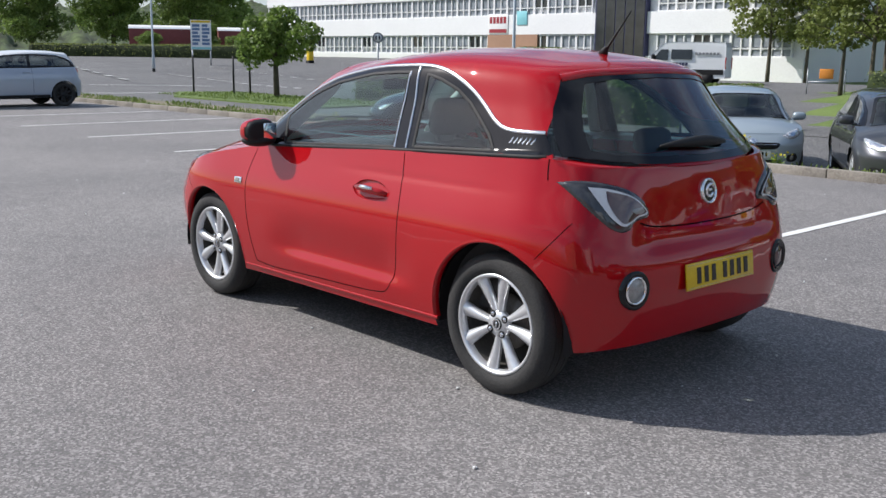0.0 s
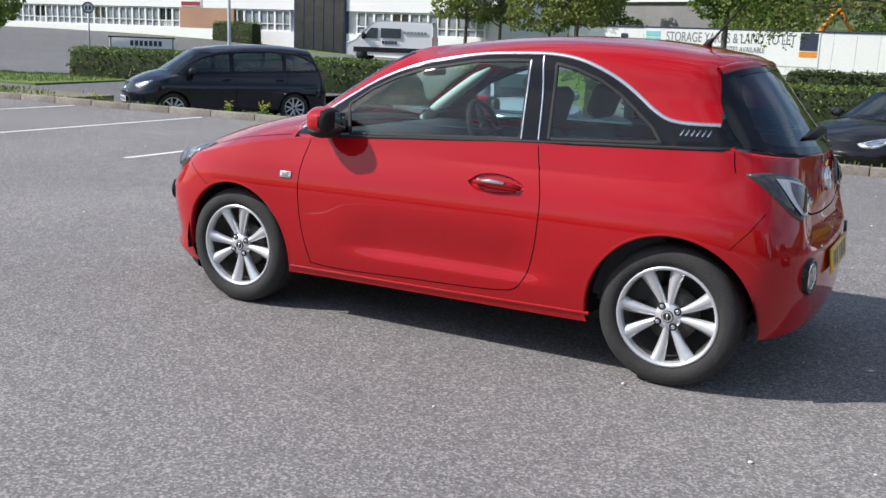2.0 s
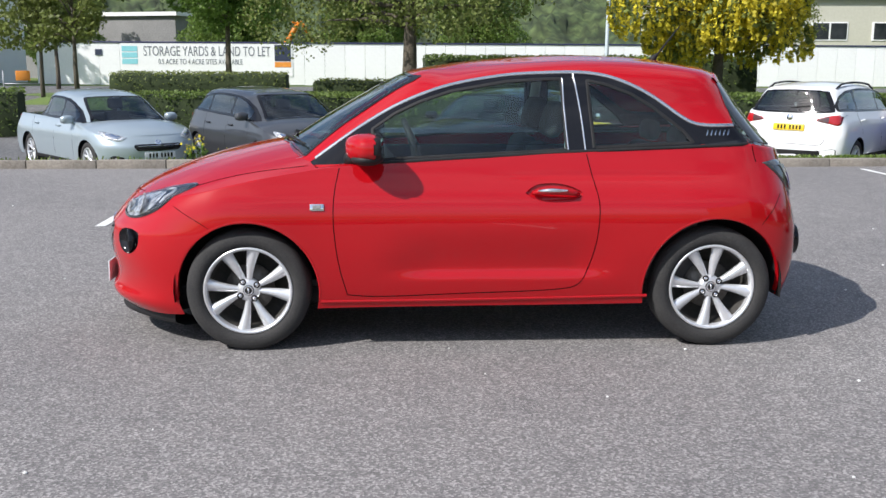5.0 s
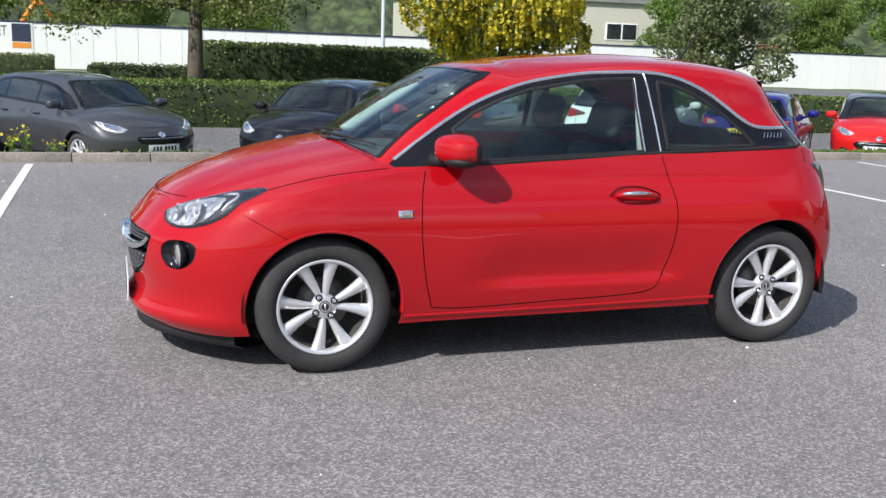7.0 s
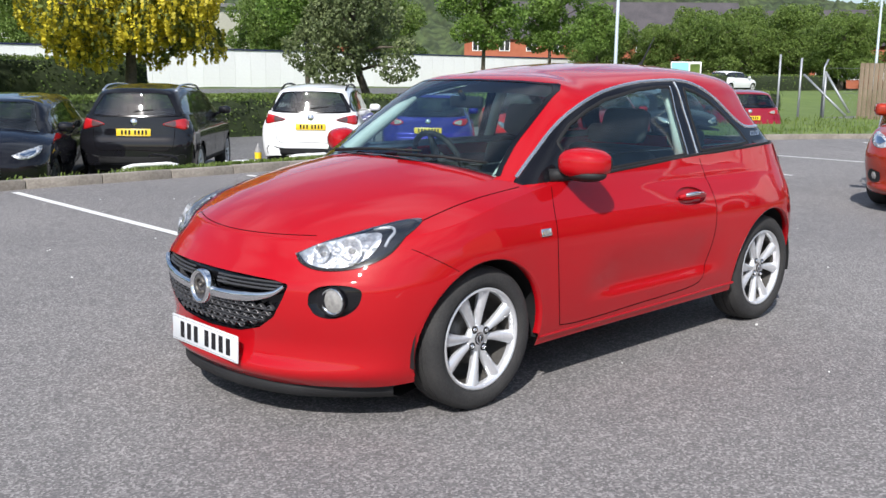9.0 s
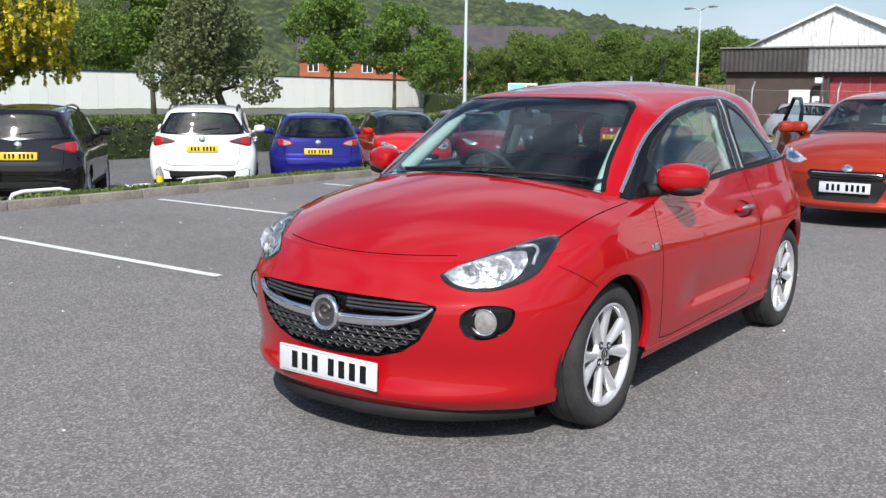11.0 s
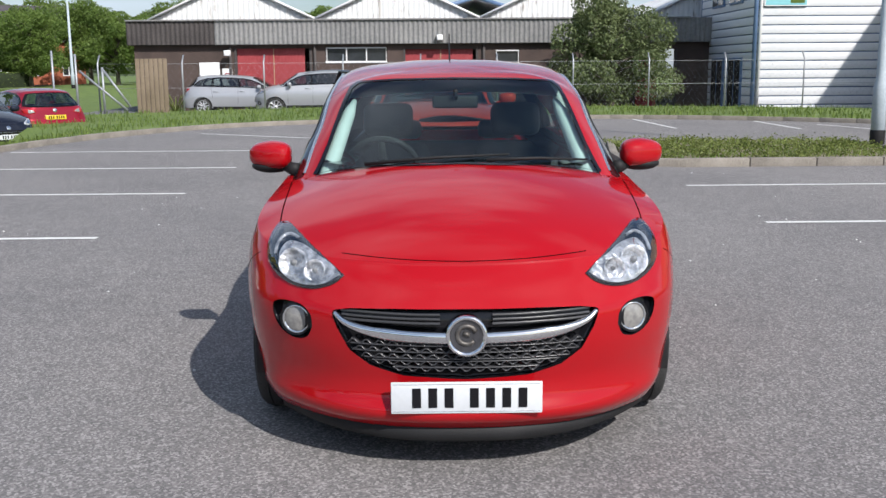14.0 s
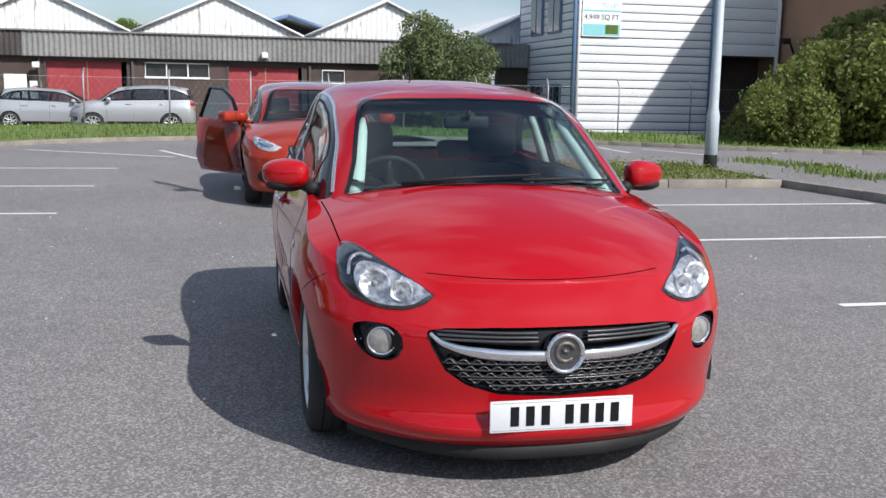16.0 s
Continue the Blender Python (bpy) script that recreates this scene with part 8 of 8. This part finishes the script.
fxs = linear([(-1.70, -1.64), (-1.27, -0.92), (-0.5, -0.45), (0.34, 0.42), (0.95, 1.05), (1.98, 2.16)])
SALOON = variant([(-1.70, -2.30), (-1.1, -1.7), (-0.5, -0.6), (0.34, 0.42), (0.95, 1.05), (1.98, 2.16)], 1.03, [(0.1, 0.14), (0.22, 0.23), (0.73, 0.74), (0.95, 0.94), (1.02, 0.97), (1.454, 1.43)], axles=(1.32, -1.32), wheel_r=0.315)
for k_ in ("belt", "waist", "eaves"):
    SALOON[k_] = [(fxs(x), y * 1.03, SALOON["fz"](z)) for x, y, z in HERO[k_]]
SALOON.update(roofline=[(fxs(x), SALOON["fz"](z)) for x, z in HERO["roofline"]], spine=(fxs(0.0), fxs(-1.0)), boot=-1.30, boot_mid=-1.52, lid=[(-2.3, 0.90), (-2.1, 0.955), (-1.85, 0.985), (-1.5, 1.0)], gfx=fxs)
SIDE5 = [(0.86, 0.925), (0.80, 0.985), (0.57, 1.135), (0.30, 1.250), (0.10, 1.305), (-0.20, 1.335), (-0.6, 1.345), (-0.95, 1.315), (-1.15, 1.235), (-1.28, 1.12), (-1.31, 1.035), (-1.1, 1.028), (-0.51, 1.0), (0.1, 0.97), (0.6, 0.935)]


def clip_poly(poly, x0, x1):
    """The part of an outline between two uprights."""
    def half(P, keep, xc):
        out_ = []
        for i in range(len(P)):
            a, c = P[i - 1], P[i]
            if keep(a[0]) != keep(c[0]):
                t = (xc - a[0]) / (c[0] - a[0])
                out_.append((xc, a[1] + t * (c[1] - a[1])))
            if keep(c[0]):
                out_.append(c)
        return out_
    return half(half(poly, lambda x: x >= x0, x0), lambda x: x <= x1, x1)


def vehicle(name, label, spec, body, m, plates=True, rails=False, open_door=False, cell=0.04, clear=True, alloy=None, three_door=False, grille="bar", dark_roof=False, roof=None, big_mouth=False, category="car", group="parked cars"):
    car = thing(name, label, category, m, group)
    S = Shape(spec, cell)
    fx, fz, ky = spec.get("gfx", spec["fx"]), spec["fz"], spec["ky"]
    bx = spec["fx"]
    r = spec["wheel_r"]
    glass = M_GLASSCAR if clear else M_DARKWIN
    for sg in (1, -1):
        for xa in spec["axles"]:
            S.arch(xa, r, r * 1.11, sg)
    def yz(poly):
        return [(a * ky, fz(h)) for a, h in poly]
    screen = S.split(S.cabin, both(yz(SCREEN)), "x", 1)
    rear = S.split(S.cabin, both(yz(REAR_SCREEN)), "x", -1)
    side5 = [(fx(a), fz(h)) for a, h in SIDE5]
    for sg in (1, -1):
        dlo = S.split(S.cabin, side5, "y", sg)
        inner = shrink(side5, 0.03)
        cuts = [(fx(0.0), fx(0.62)), (fx(-0.74), fx(-0.06)), (fx(-1.24), fx(-0.80))]
        if three_door:
            cuts = [(fx(-0.36), fx(0.62)), (fx(-1.2), fx(-0.42))]
        for x0, x1 in cuts:
            q = clip_poly(inner, x0, x1)
            if len(q) > 2:
                part("side_window", S.split(dlo, q, "y", sg), glass, car)
        part("window_surround", dlo, M_GLOSSBLACK, car)
        part("window_trim", S.strip([*side5, side5[0]], "y", sg, 0.028, 0.004, 110, smooth=False), M_GLOSSBLACK, car)
    part("body", S.lower, body, car, crease=50)
    part("bonnet", S.covers[0], body, car)
    if spec.get("boot"):
        part("boot_lid", S.covers[1], body, car)
    part("roof", S.cabin, roof or (M_GLOSSBLACK if dark_roof else body), car, crease=50)
    ws = part("windscreen", screen, M_GLASSDARK if clear else glass, car)
    part("border", S.patch(both(yz(shrink(SCREEN, 0.0))), "x", 1, 0.004, 0.0, 3, 100, smooth=False, cut=0.93, centre=(0, fz(1.15))), M_GLOSSBLACK, ws)
    rw = part("rear_window", rear, glass, car)
    part("border", S.patch(both(yz(REAR_SCREEN)), "x", -1, 0.004, 0.0, 3, 100, smooth=False, cut=0.90, centre=(0, fz(1.175))), M_GLOSSBLACK, rw)
    gaps = [(0.70, 0.92, 0.67, 0.30), (-0.06, 0.98, -0.06, 0.29), (-0.82, 0.99, -0.76, 0.62)] if not three_door else [(0.70, 0.92, 0.67, 0.30), (-0.42, 0.98, -0.42, 0.29)]
    ax0, ax1 = spec["axles"]
    for sg in (1, -1):
        for a, h, a2, h2 in gaps:
            part("panel_gap", S.strip([(bx(a), fz(h)), (bx(a2), fz(h2))], "y", sg, 0.008, 0.0015, 12, smooth=False), M_GAP, car)
        part("sill_trim", S.strip([(ax0 - r * 1.2, fz(0.25)), (0, fz(0.255)), (ax1 + r * 1.2, fz(0.26))], "y", sg, 0.07, 0.012, 16), M_BLACK, car)
        for a in (0.06, -0.68):
            if three_door and a < 0:
                continue
            x = bx(a - (0.36 if three_door else 0))
            p, nr = S.cast("y", sg, x, fz(0.83))
            b = bmesh.new()
            tube(b, [p + Vector((0.09, 0, 0)), p + nr * 0.03 + Vector((0.05, 0, 0)), p + nr * 0.03 - Vector((0.05, 0, 0)), p - Vector((0.09, 0, 0))], 0.014, 6)
            part("door_handle", b, body, car)
        # mirrors
        px_, pz_ = fx(0.60), fz(1.0)
        wy_ = 0.86 * ky
        b = bmesh.new()
        bmesh.ops.create_uvsphere(b, u_segments=14, v_segments=9, radius=1.0)
        for v in b.verts:
            x, y, z = v.co
            k = 1 / (abs(x) ** 3.0 + abs(y) ** 3.0 + abs(z) ** 3.0) ** (1 / 3.0)
            v.co = Vector((px_ + x * k * 0.075, sg * (wy_ + 0.03 + y * k * 0.11), pz_ + z * k * 0.07))
        tube(b, [(px_, sg * (wy_ - 0.04), pz_ - 0.05), (px_ + 0.03, sg * (wy_ - 0.13), pz_ - 0.07)], 0.025, 6)
        part("door_mirror", b, body, car)
        # lamps
        lamp = [(0.44, 0.70), (0.52, 0.655), (0.62, 0.655), (0.70, 0.69), (0.745, 0.745), (0.735, 0.80), (0.66, 0.785), (0.54, 0.745)]
        q = [(sg * a * ky, fz(h)) for a, h in lamp]
        hl = part("headlamp", S.patch(q, "x", 1, 0.006, 0.012, 4, 28, skirt=0.004), M_REFLECTOR, car)
        q2 = [(sg * 0.61 * ky + (a - sg * 0.61 * ky) * 0.55, fz(0.72) + (h - fz(0.72)) * 0.55) for a, h in q]
        part("lamp_bowl", S.patch(q2, "x", 1, 0.019, 0.003, 3, 20), M_GLOSSBLACK if not clear else M_CHROME, hl)
        tl = [(0.73, 0.945), (0.62, 0.945), (0.50, 0.92), (0.44, 0.87), (0.50, 0.835), (0.62, 0.825), (0.70, 0.85)]
        q = [(sg * a * ky, fz(h)) for a, h in tl]
        tall = spec is SUV
        if tall:
            q = [(sg * a * ky, fz(h)) for a, h in [(0.775, 0.95), (0.66, 0.94), (0.52, 0.905), (0.42, 0.865), (0.46, 0.845), (0.60, 0.815), (0.77, 0.79)]]
        lamp = part("tail_lamp", S.patch(q, "x", -1, 0.006, 0.012, 4, 28, skirt=0.004), M_REDLENS, car)
        q = [(sg * a * ky, fz(h)) for a, h in ([(0.61, 0.925), (0.52, 0.898), (0.44, 0.865), (0.48, 0.85), (0.61, 0.83)] if tall else [(0.60, 0.925), (0.52, 0.905), (0.47, 0.87), (0.52, 0.85), (0.60, 0.845)])]
        part("reversing_lens", S.patch(q, "x", -1, 0.0195, 0.003, 3, 20), M_SMOKELENS if tall else M_CLEARLENS, lamp)
        # tailgate edge
        part("panel_gap", S.strip([(sg * 0.60 * ky, fz(0.80)), (sg * 0.585 * ky, fz(0.60)), (sg * 0.55 * ky, fz(0.50)), (0, fz(0.485))], "x", -1, 0.008, 0.0015, 22), M_GAP, car)
        q = [(sg * a * ky, fz(h)) for a, h in [(0.52, 0.40), (0.66, 0.42), (0.70, 0.34), (0.64, 0.29), (0.52, 0.31)]]
        fgl = part("fog_recess", S.patch(q, "x", 1, 0.004, 0.0, 3, 20), M_BLACK, car)
        p, nr = S.cast("x", 1, sg * 0.60 * ky, fz(0.355))
        part("fog_lamp", disc_at(p + nr * 0.004, nr, [(0.001, 0.012), (0.03, 0.01), (0.042, 0.0)], 14), M_CLEARLENS, fgl)
        if rails:
            b = bmesh.new()
            ln = [S.cast("z", 1, fx(0.15 - 1.25 * k / 8), sg * 0.55 * ky)[0] + Vector((0, 0, 0.045 if 0 < k < 8 else 0.0)) for k in range(9)]
            tube(b, ln, 0.018, 6)
            part("roof_rail", b, M_SATIN if rails == "silver" else M_BLACK, car)
    mouth = both([(0, 0.60), (0.36, 0.598), (0.40, 0.57), (0.34, 0.50), (0, 0.49)]) if grille == "bar" else both([(0, 0.565), (0.40, 0.555), (0.45, 0.50), (0.36, 0.41), (0, 0.40)])
    mouth = [(a * ky, fz(h)) for a, h in mouth]
    g = part("grille", S.patch(mouth, "x", 1, 0.005, 0.0, 4, 48, smooth=False), M_GLOSSBLACK, car)
    hs = [h for _, h in mouth]
    for k in range(3):
        h = min(hs) + (max(hs) - min(hs)) * (0.25 + 0.25 * k)
        part("grille_bar", S.strip([(-0.34 * ky, h), (0, h), (0.34 * ky, h)], "x", 1, 0.014, 0.010, 14, smooth=False), M_SATIN if k == 2 else M_BLACK, g)
    low = [(a * ky, fz(h)) for a, h in both([(0, 0.33), (0.42, 0.33), (0.46, 0.27), (0.40, 0.235), (0, 0.235)] if not big_mouth else [(0, 0.515), (0.34, 0.515), (0.40, 0.47), (0.30, 0.27), (0, 0.265)])]
    part("lower_intake", S.patch(low, "x", 1, 0.004, 0.0, 3, 40, smooth=False), M_BLACK, car)
    p, nr = S.cast("x", 1, 0, fz(0.625))
    part("badge", disc_at(p, nr, [(0.001, 0.010), (0.045, 0.010), (0.055, 0.0)], 18), M_CHROME, car)
    p, nr = S.cast("x", -1, 0, fz(0.90))
    part("badge", disc_at(p, nr, [(0.001, 0.010), (0.045, 0.010), (0.055, 0.0)], 18), M_CHROME, car)
    rb = [(a * ky, fz(h)) for a, h in both([(0, 0.39), (0.60, 0.39), (0.66, 0.43), (0.76, 0.43), (0.74, 0.24), (0, 0.235)] if spec is SUV else [(0, 0.40), (0.5, 0.40), (0.62, 0.36), (0.58, 0.29), (0, 0.285)])]
    part("rear_valance", S.patch(rb, "x", -1, 0.005, 0.0, 3, 40, smooth=False), M_BLACK, car)
    if not spec.get("boot"):
        part("rear_wiper", S.strip([(0.01, fz(1.065)), (-0.14, fz(1.085)), (-0.30, fz(1.10))], "x", -1, 0.018, 0.014, 12), M_BLACK, rw)
    if plates:
        p, nr = S.cast("x", 1, 0, fz(0.42))
        plate(car, p + X * 0.008, Vector((1, 0, 0)), M_PLATEW)
        p, nr = S.cast("x", -1, 0, fz(0.74))
        plate(car, p - X * 0.008, Vector((-1, 0, 0.15)), M_PLATEY)
    b = bmesh.new()
    box(b, bx(-1.5), bx(1.6), -0.62 * ky, 0.62 * ky, fz(0.18), fz(0.34), 0.03)
    part("underbody", b, M_BLACK, car)
    if not clear:
        b = bmesh.new()
        box(b, bx(-1.4), bx(0.8), -0.60 * ky, 0.60 * ky, fz(0.34), fz(0.90), 0.05)
        part("cabin_trim", b, M_INSIDE, car)
    else:
        b = bmesh.new()
        box(b, bx(0.5), bx(0.95), -0.66 * ky, 0.66 * ky, fz(0.6), fz(0.93), 0.04)
        part("dashboard", b, M_DASH, car)
        for y in (0.38, -0.38):
            seat(car, bx(0.0), y, z=0.36)
        b = bmesh.new()
        box(b, bx(-1.1), bx(-0.6), -0.6, 0.6, 0.36, 0.95, 0.06)
        part("rear_bench", b, M_SEAT, car)
    for xa in spec["axles"]:
        for sg in (1, -1):
            wheel(car, xa, sg * (0.86 * ky - 0.125), r, 0.20, r * 0.70, 10, sg, alloy, detail=False)
    return car, S


M_ORANGERED = paint("orange red paint", (0.30, 0.026, 0.010), 0.1)
M_SILVERBLUE = paint("pale silver blue paint", (0.34, 0.40, 0.44), 0.35)
M_GREYPAINT = paint("dark grey paint", (0.055, 0.058, 0.065), 0.3)
M_BLACKPAINT = paint("black paint", (0.008, 0.008, 0.010), 0.0, 0.25)
M_WHITEPAINT = paint("white paint", (0.74, 0.75, 0.76))
M_BLUEPAINT = paint("deep blue paint", (0.012, 0.012, 0.155), 0.15)
M_BRIGHTRED = paint("bright red paint", (0.50, 0.013, 0.012))
M_MAROONPAINT = paint("maroon paint", (0.18, 0.006, 0.016), 0.15)
M_CRIMSON = paint("crimson paint", (0.24, 0.008, 0.022), 0.15)
M_NAVYPAINT = paint("black blue paint", (0.010, 0.012, 0.022), 0.1)
M_SILVER = paint("silver paint", (0.42, 0.43, 0.45), 0.4)
M_PALEBLUE = paint("pale grey blue paint", (0.36, 0.41, 0.48), 0.2)
M_DARKALLOY = material("dark alloy", (0.03, 0.03, 0.032), rough=0.35, metal=0.5)

orange, OS = vehicle("orange_hatchback", "orange red five-door hatchback with its driver's door open", HATCH, M_ORANGERED, pose(-8.33, -0.08, 0, 0, 0, 0), cell=0.02, clear=True, big_mouth=True)
# its driver's door, standing open
dr = new("open_door")
dr.parent = orange
hx, hy = HATCH["fx"](0.68), -0.875
dr.matrix_local = Matrix.Translation((hx, hy, 0)) @ Matrix.Rotation(radians(31), 4, "Z")
b = bmesh.new()
rows = []
for k in range(13):
    z = 0.30 + 0.68 * k / 12
    bulge = 0.045 * math.sin(math.pi * k / 12)
    rows.append([Vector((-0.02, -0.0 - bulge, z)), Vector((-0.4, -0.02 - bulge, z)), Vector((-0.8, -0.02 - bulge, z)), Vector((-1.12 + 0.03 * math.cos(k), -bulge, z))])
grid(b, rows)
r_ = bmesh.ops.solidify(b, geom=b.faces[:], thickness=0.07)
bmesh.ops.recalc_face_normals(b, faces=b.faces)
part("door_skin", b, M_ORANGERED, dr)
b = bmesh.new()
tube(b, [(-0.10, 0.0, 0.97), (-0.42, 0.10, 1.22), (-0.75, 0.16, 1.36), (-1.10, 0.17, 1.37), (-1.15, 0.04, 0.98)], 0.026, 8)
part("window_frame", b, M_GLOSSBLACK, dr)
b = bmesh.new()
b.faces.new([b.verts.new(q) for q in ((-0.10, 0.0, 0.97), (-0.42, 0.10, 1.22), (-0.75, 0.16, 1.36), (-1.10, 0.17, 1.37), (-1.15, 0.04, 0.98))])
part("door_glass", b, M_GLASSDARK, dr, smooth=False)
b = bmesh.new()
box(b, -1.05, -0.1, 0.045, 0.075, 0.36, 0.95, 0.012)
part("door_card", b, M_DASH, dr)
b = bmesh.new()
box(b, -0.25, -0.06, -0.24, -0.06, 0.95, 1.09, 0.04)
part("door_mirror", b, M_ORANGERED, dr)

vehicle("silver_saloon", "pale silver blue four-door saloon parked on the lower row", SALOON, M_SILVERBLUE, pose(5.45, -12.1, LOT, 0, 0, 128))
vehicle("grey_hatchback", "dark grey five-door hatchback parked on the lower row", HATCH, M_GREYPAINT, pose(2.5, -12.0, LOT, 0, 0, 122))
vehicle("black_hatchback", "black five-door hatchback parked nose towards the verge", HATCH, M_BLACKPAINT, pose(-1.5, -11.6, LOT, 0, 0, 57), alloy=M_DARKALLOY, grille="low")
vehicle("black_suv", "black compact SUV with roof rails, its tail towards the verge", SUV, M_BLACKPAINT, pose(-4.35, -12.2, LOT, 0, 0, 229), rails="silver")
vehicle("white_suv", "white compact SUV with roof rails, its tail towards the verge", SUV, M_WHITEPAINT, pose(-7.6, -11.9, LOT, 0, 0, 226), rails="black")
vehicle("blue_hatchback", "deep blue hatchback with its tail towards the verge", HATCH, M_BLUEPAINT, pose(-10.2, -11.7, LOT, 0, 0, 226))
vehicle("red_hatchback", "bright red small hatchback with a black roof, parked nose out", SMALL, M_BRIGHTRED, pose(-13.1, -11.7, LOT, 0, 0, 50), grille="low", dark_roof=True, three_door=True)
vehicle("maroon_hatchback", "maroon small hatchback parked nose out", SMALL, M_MAROONPAINT, pose(-15.9, -11.6, LOT, 0, 0, 52), grille="low")
vehicle("black_small_hatchback", "blue black small hatchback parked nose out", SMALL, M_NAVYPAINT, pose(-18.4, -11.3, LOT, 0, 0, 52), grille="low")
vehicle("crimson_hatchback", "crimson five-door hatchback with its tail towards the verge", HATCH, M_CRIMSON, pose(-21.4, -11.0, LOT, 0, 0, 221))
vehicle("black_mpv", "black people carrier parked along the lower lot", MPV, M_NAVYPAINT, pose(12.25, -11.8, LOT, 0, 0, 57))
vehicle("pale_small_car", "pale grey blue three-door small car parked in a bay", MINI, M_PALEBLUE, pose(21.9, -5.0, 0, 0, 0, 92), alloy=M_DARKALLOY, three_door=True, roof=M_WHITEPAINT)
vehicle("silver_estate", "silver estate car parked in the warehouse yard", HATCH, M_SILVER, pose(-32.4, -7.3, -0.25, 0, 0, 90), cell=0.06, group="yard cars")
vehicle("silver_suv", "silver SUV with roof rails parked in the warehouse yard", SUV, M_SILVER, pose(-30.4, -4.4, -0.25, 0, 0, -88), cell=0.06, rails="silver", group="yard cars")
vehicle("far_blue_car", "far blue hatchback parked by the houses", HATCH, M_BLUEPAINT, pose(-70, -44, 0, 0, 0, 200), cell=0.08, clear=False, group="far cars")
vehicle("far_white_car", "far white hatchback on the road", HATCH, M_WHITEPAINT, pose(-60, -33.5, 0.1, 0, 0, 175), cell=0.08, clear=False, group="far cars")


def van(x, y, z, turn):
    v = thing("panel_van", "white panel van with a dark lower stripe and lettering bars", "van", pose(x, y, z, 0, 0, turn))
    prof = [(2.75, 0.34), (2.80, 0.70), (2.72, 1.05), (2.15, 1.32), (1.35, 2.15), (1.05, 2.42), (0.6, 2.52), (-2.7, 2.50), (-2.78, 2.2), (-2.80, 0.42), (-2.75, 0.32)]
    b = bmesh.new()
    rows = []
    for y_, k in ((-0.98, 0.0), (-1.0, 0.04), (1.0, 0.04), (0.98, 0.0)):
        rows.append([Vector((px * (1 - (0.01 if not k else 0)), y_ * (1 - 0.10 * max(0, (pz - 1.2) / 1.3) ** 1.5), pz)) for px, pz in prof])
    grid(b, rows)
    for r in (rows[0], rows[-1]):
        b.faces.new([b.verts.new(p) for p in r])
    bmesh.ops.remove_doubles(b, verts=b.verts, dist=0.001)
    bmesh.ops.recalc_face_normals(b, faces=b.faces)
    part("body", b, M_WHITEPAINT, v, smooth=False)
    for sg in (1, -1):
        def flat(name, x0, x1, z0, z1, mat, parent=v, o=0.0, cut=0.0):
            b = bmesh.new()
            k0, k1 = (1 - 0.10 * max(0, (z0 - 1.2) / 1.3) ** 1.5), (1 - 0.10 * max(0, (z1 - 1.2) / 1.3) ** 1.5)
            p = [(x0, sg * (1.0 * k0 + 0.012 + o), z0), (x1, sg * (1.0 * k0 + 0.012 + o), z0), (x1 - cut, sg * (1.0 * k1 + 0.012 + o), z1), (x0, sg * (1.0 * k1 + 0.012 + o), z1)]
            top = [b.verts.new(q) for q in p]
            low_ = [b.verts.new((q[0], q[1] - sg * 0.03, q[2])) for q in p]
            b.faces.new(top)
            for i in range(4):
                b.faces.new((top[i - 1], top[i], low_[i], low_[i - 1]))
            bmesh.ops.recalc_face_normals(b, faces=b.faces)
            return part(name, b, mat, parent, smooth=False)
        flat("door_window", 0.75, 1.75, 1.40, 2.05, M_DARKWIN, cut=0.55)
        flat("side_window", -0.75, 0.55, 1.45, 2.05, M_DARKWIN)
        flat("rubbing_strip", -2.7, 2.3, 0.55, 0.85, M_BLACK)
        for k in range(7):
            flat("word_bar", -2.4 + k * 0.22, -2.24 + k * 0.22, 1.75, 1.88, M_GREYINK)
        for k in range(5):
            flat("word_bar", -0.5 + k * 0.2, -0.35 + k * 0.2, 1.08, 1.26, M_NAVY)
        for xa in (1.75, -1.75):
            wheel(v, xa, sg * 0.89, 0.34, 0.22, 0.21, 6, sg, M_DISC, detail=False)
            b = bmesh.new()
            lathe(b, [(0.001, sg * 1.004), (0.375, sg * 1.004), (0.375, sg * 0.9)], 24, "y", (xa, 0, 0.35))
            part("wheel_arch", b, M_BLACK, v)
        b = bmesh.new()
        box(b, 1.55, 1.75, min(sg * 1.0, sg * 1.22), max(sg * 1.0, sg * 1.22), 1.35, 1.75, 0.05)
        part("door_mirror", b, M_BLACK, v)
        b = bmesh.new()
        box(b, 2.45, 2.74, min(sg * 0.62, sg * 0.96), max(sg * 0.62, sg * 0.96), 0.95, 1.18, 0.05)
        part("headlamp", b, M_REFLECTOR, v)
        b = bmesh.new()
        box(b, -2.83, -2.76, min(sg * 0.84, sg * 0.97), max(sg * 0.84, sg * 0.97), 0.9, 1.6, 0.02)
        part("tail_lamp", b, M_REDLENS, v)
    b = bmesh.new()
    b.faces.new([b.verts.new(q) for q in ((2.12, -0.84, 1.36), (2.12, 0.84, 1.36), (1.40, 0.80, 2.13), (1.40, -0.80, 2.13))])
    for vv in b.verts:
        vv.co.x += 0.02
        vv.co.z += 0.015
    part("windscreen", b, M_DARKWIN, v, smooth=False)
    return v


panel_van = van(25.5, -40.2, 0.12, 20)
panel_van.matrix_world = pose(25.5, -40.2, 0.12, 0, 0, 20) @ Matrix.Scale(0.82, 4)
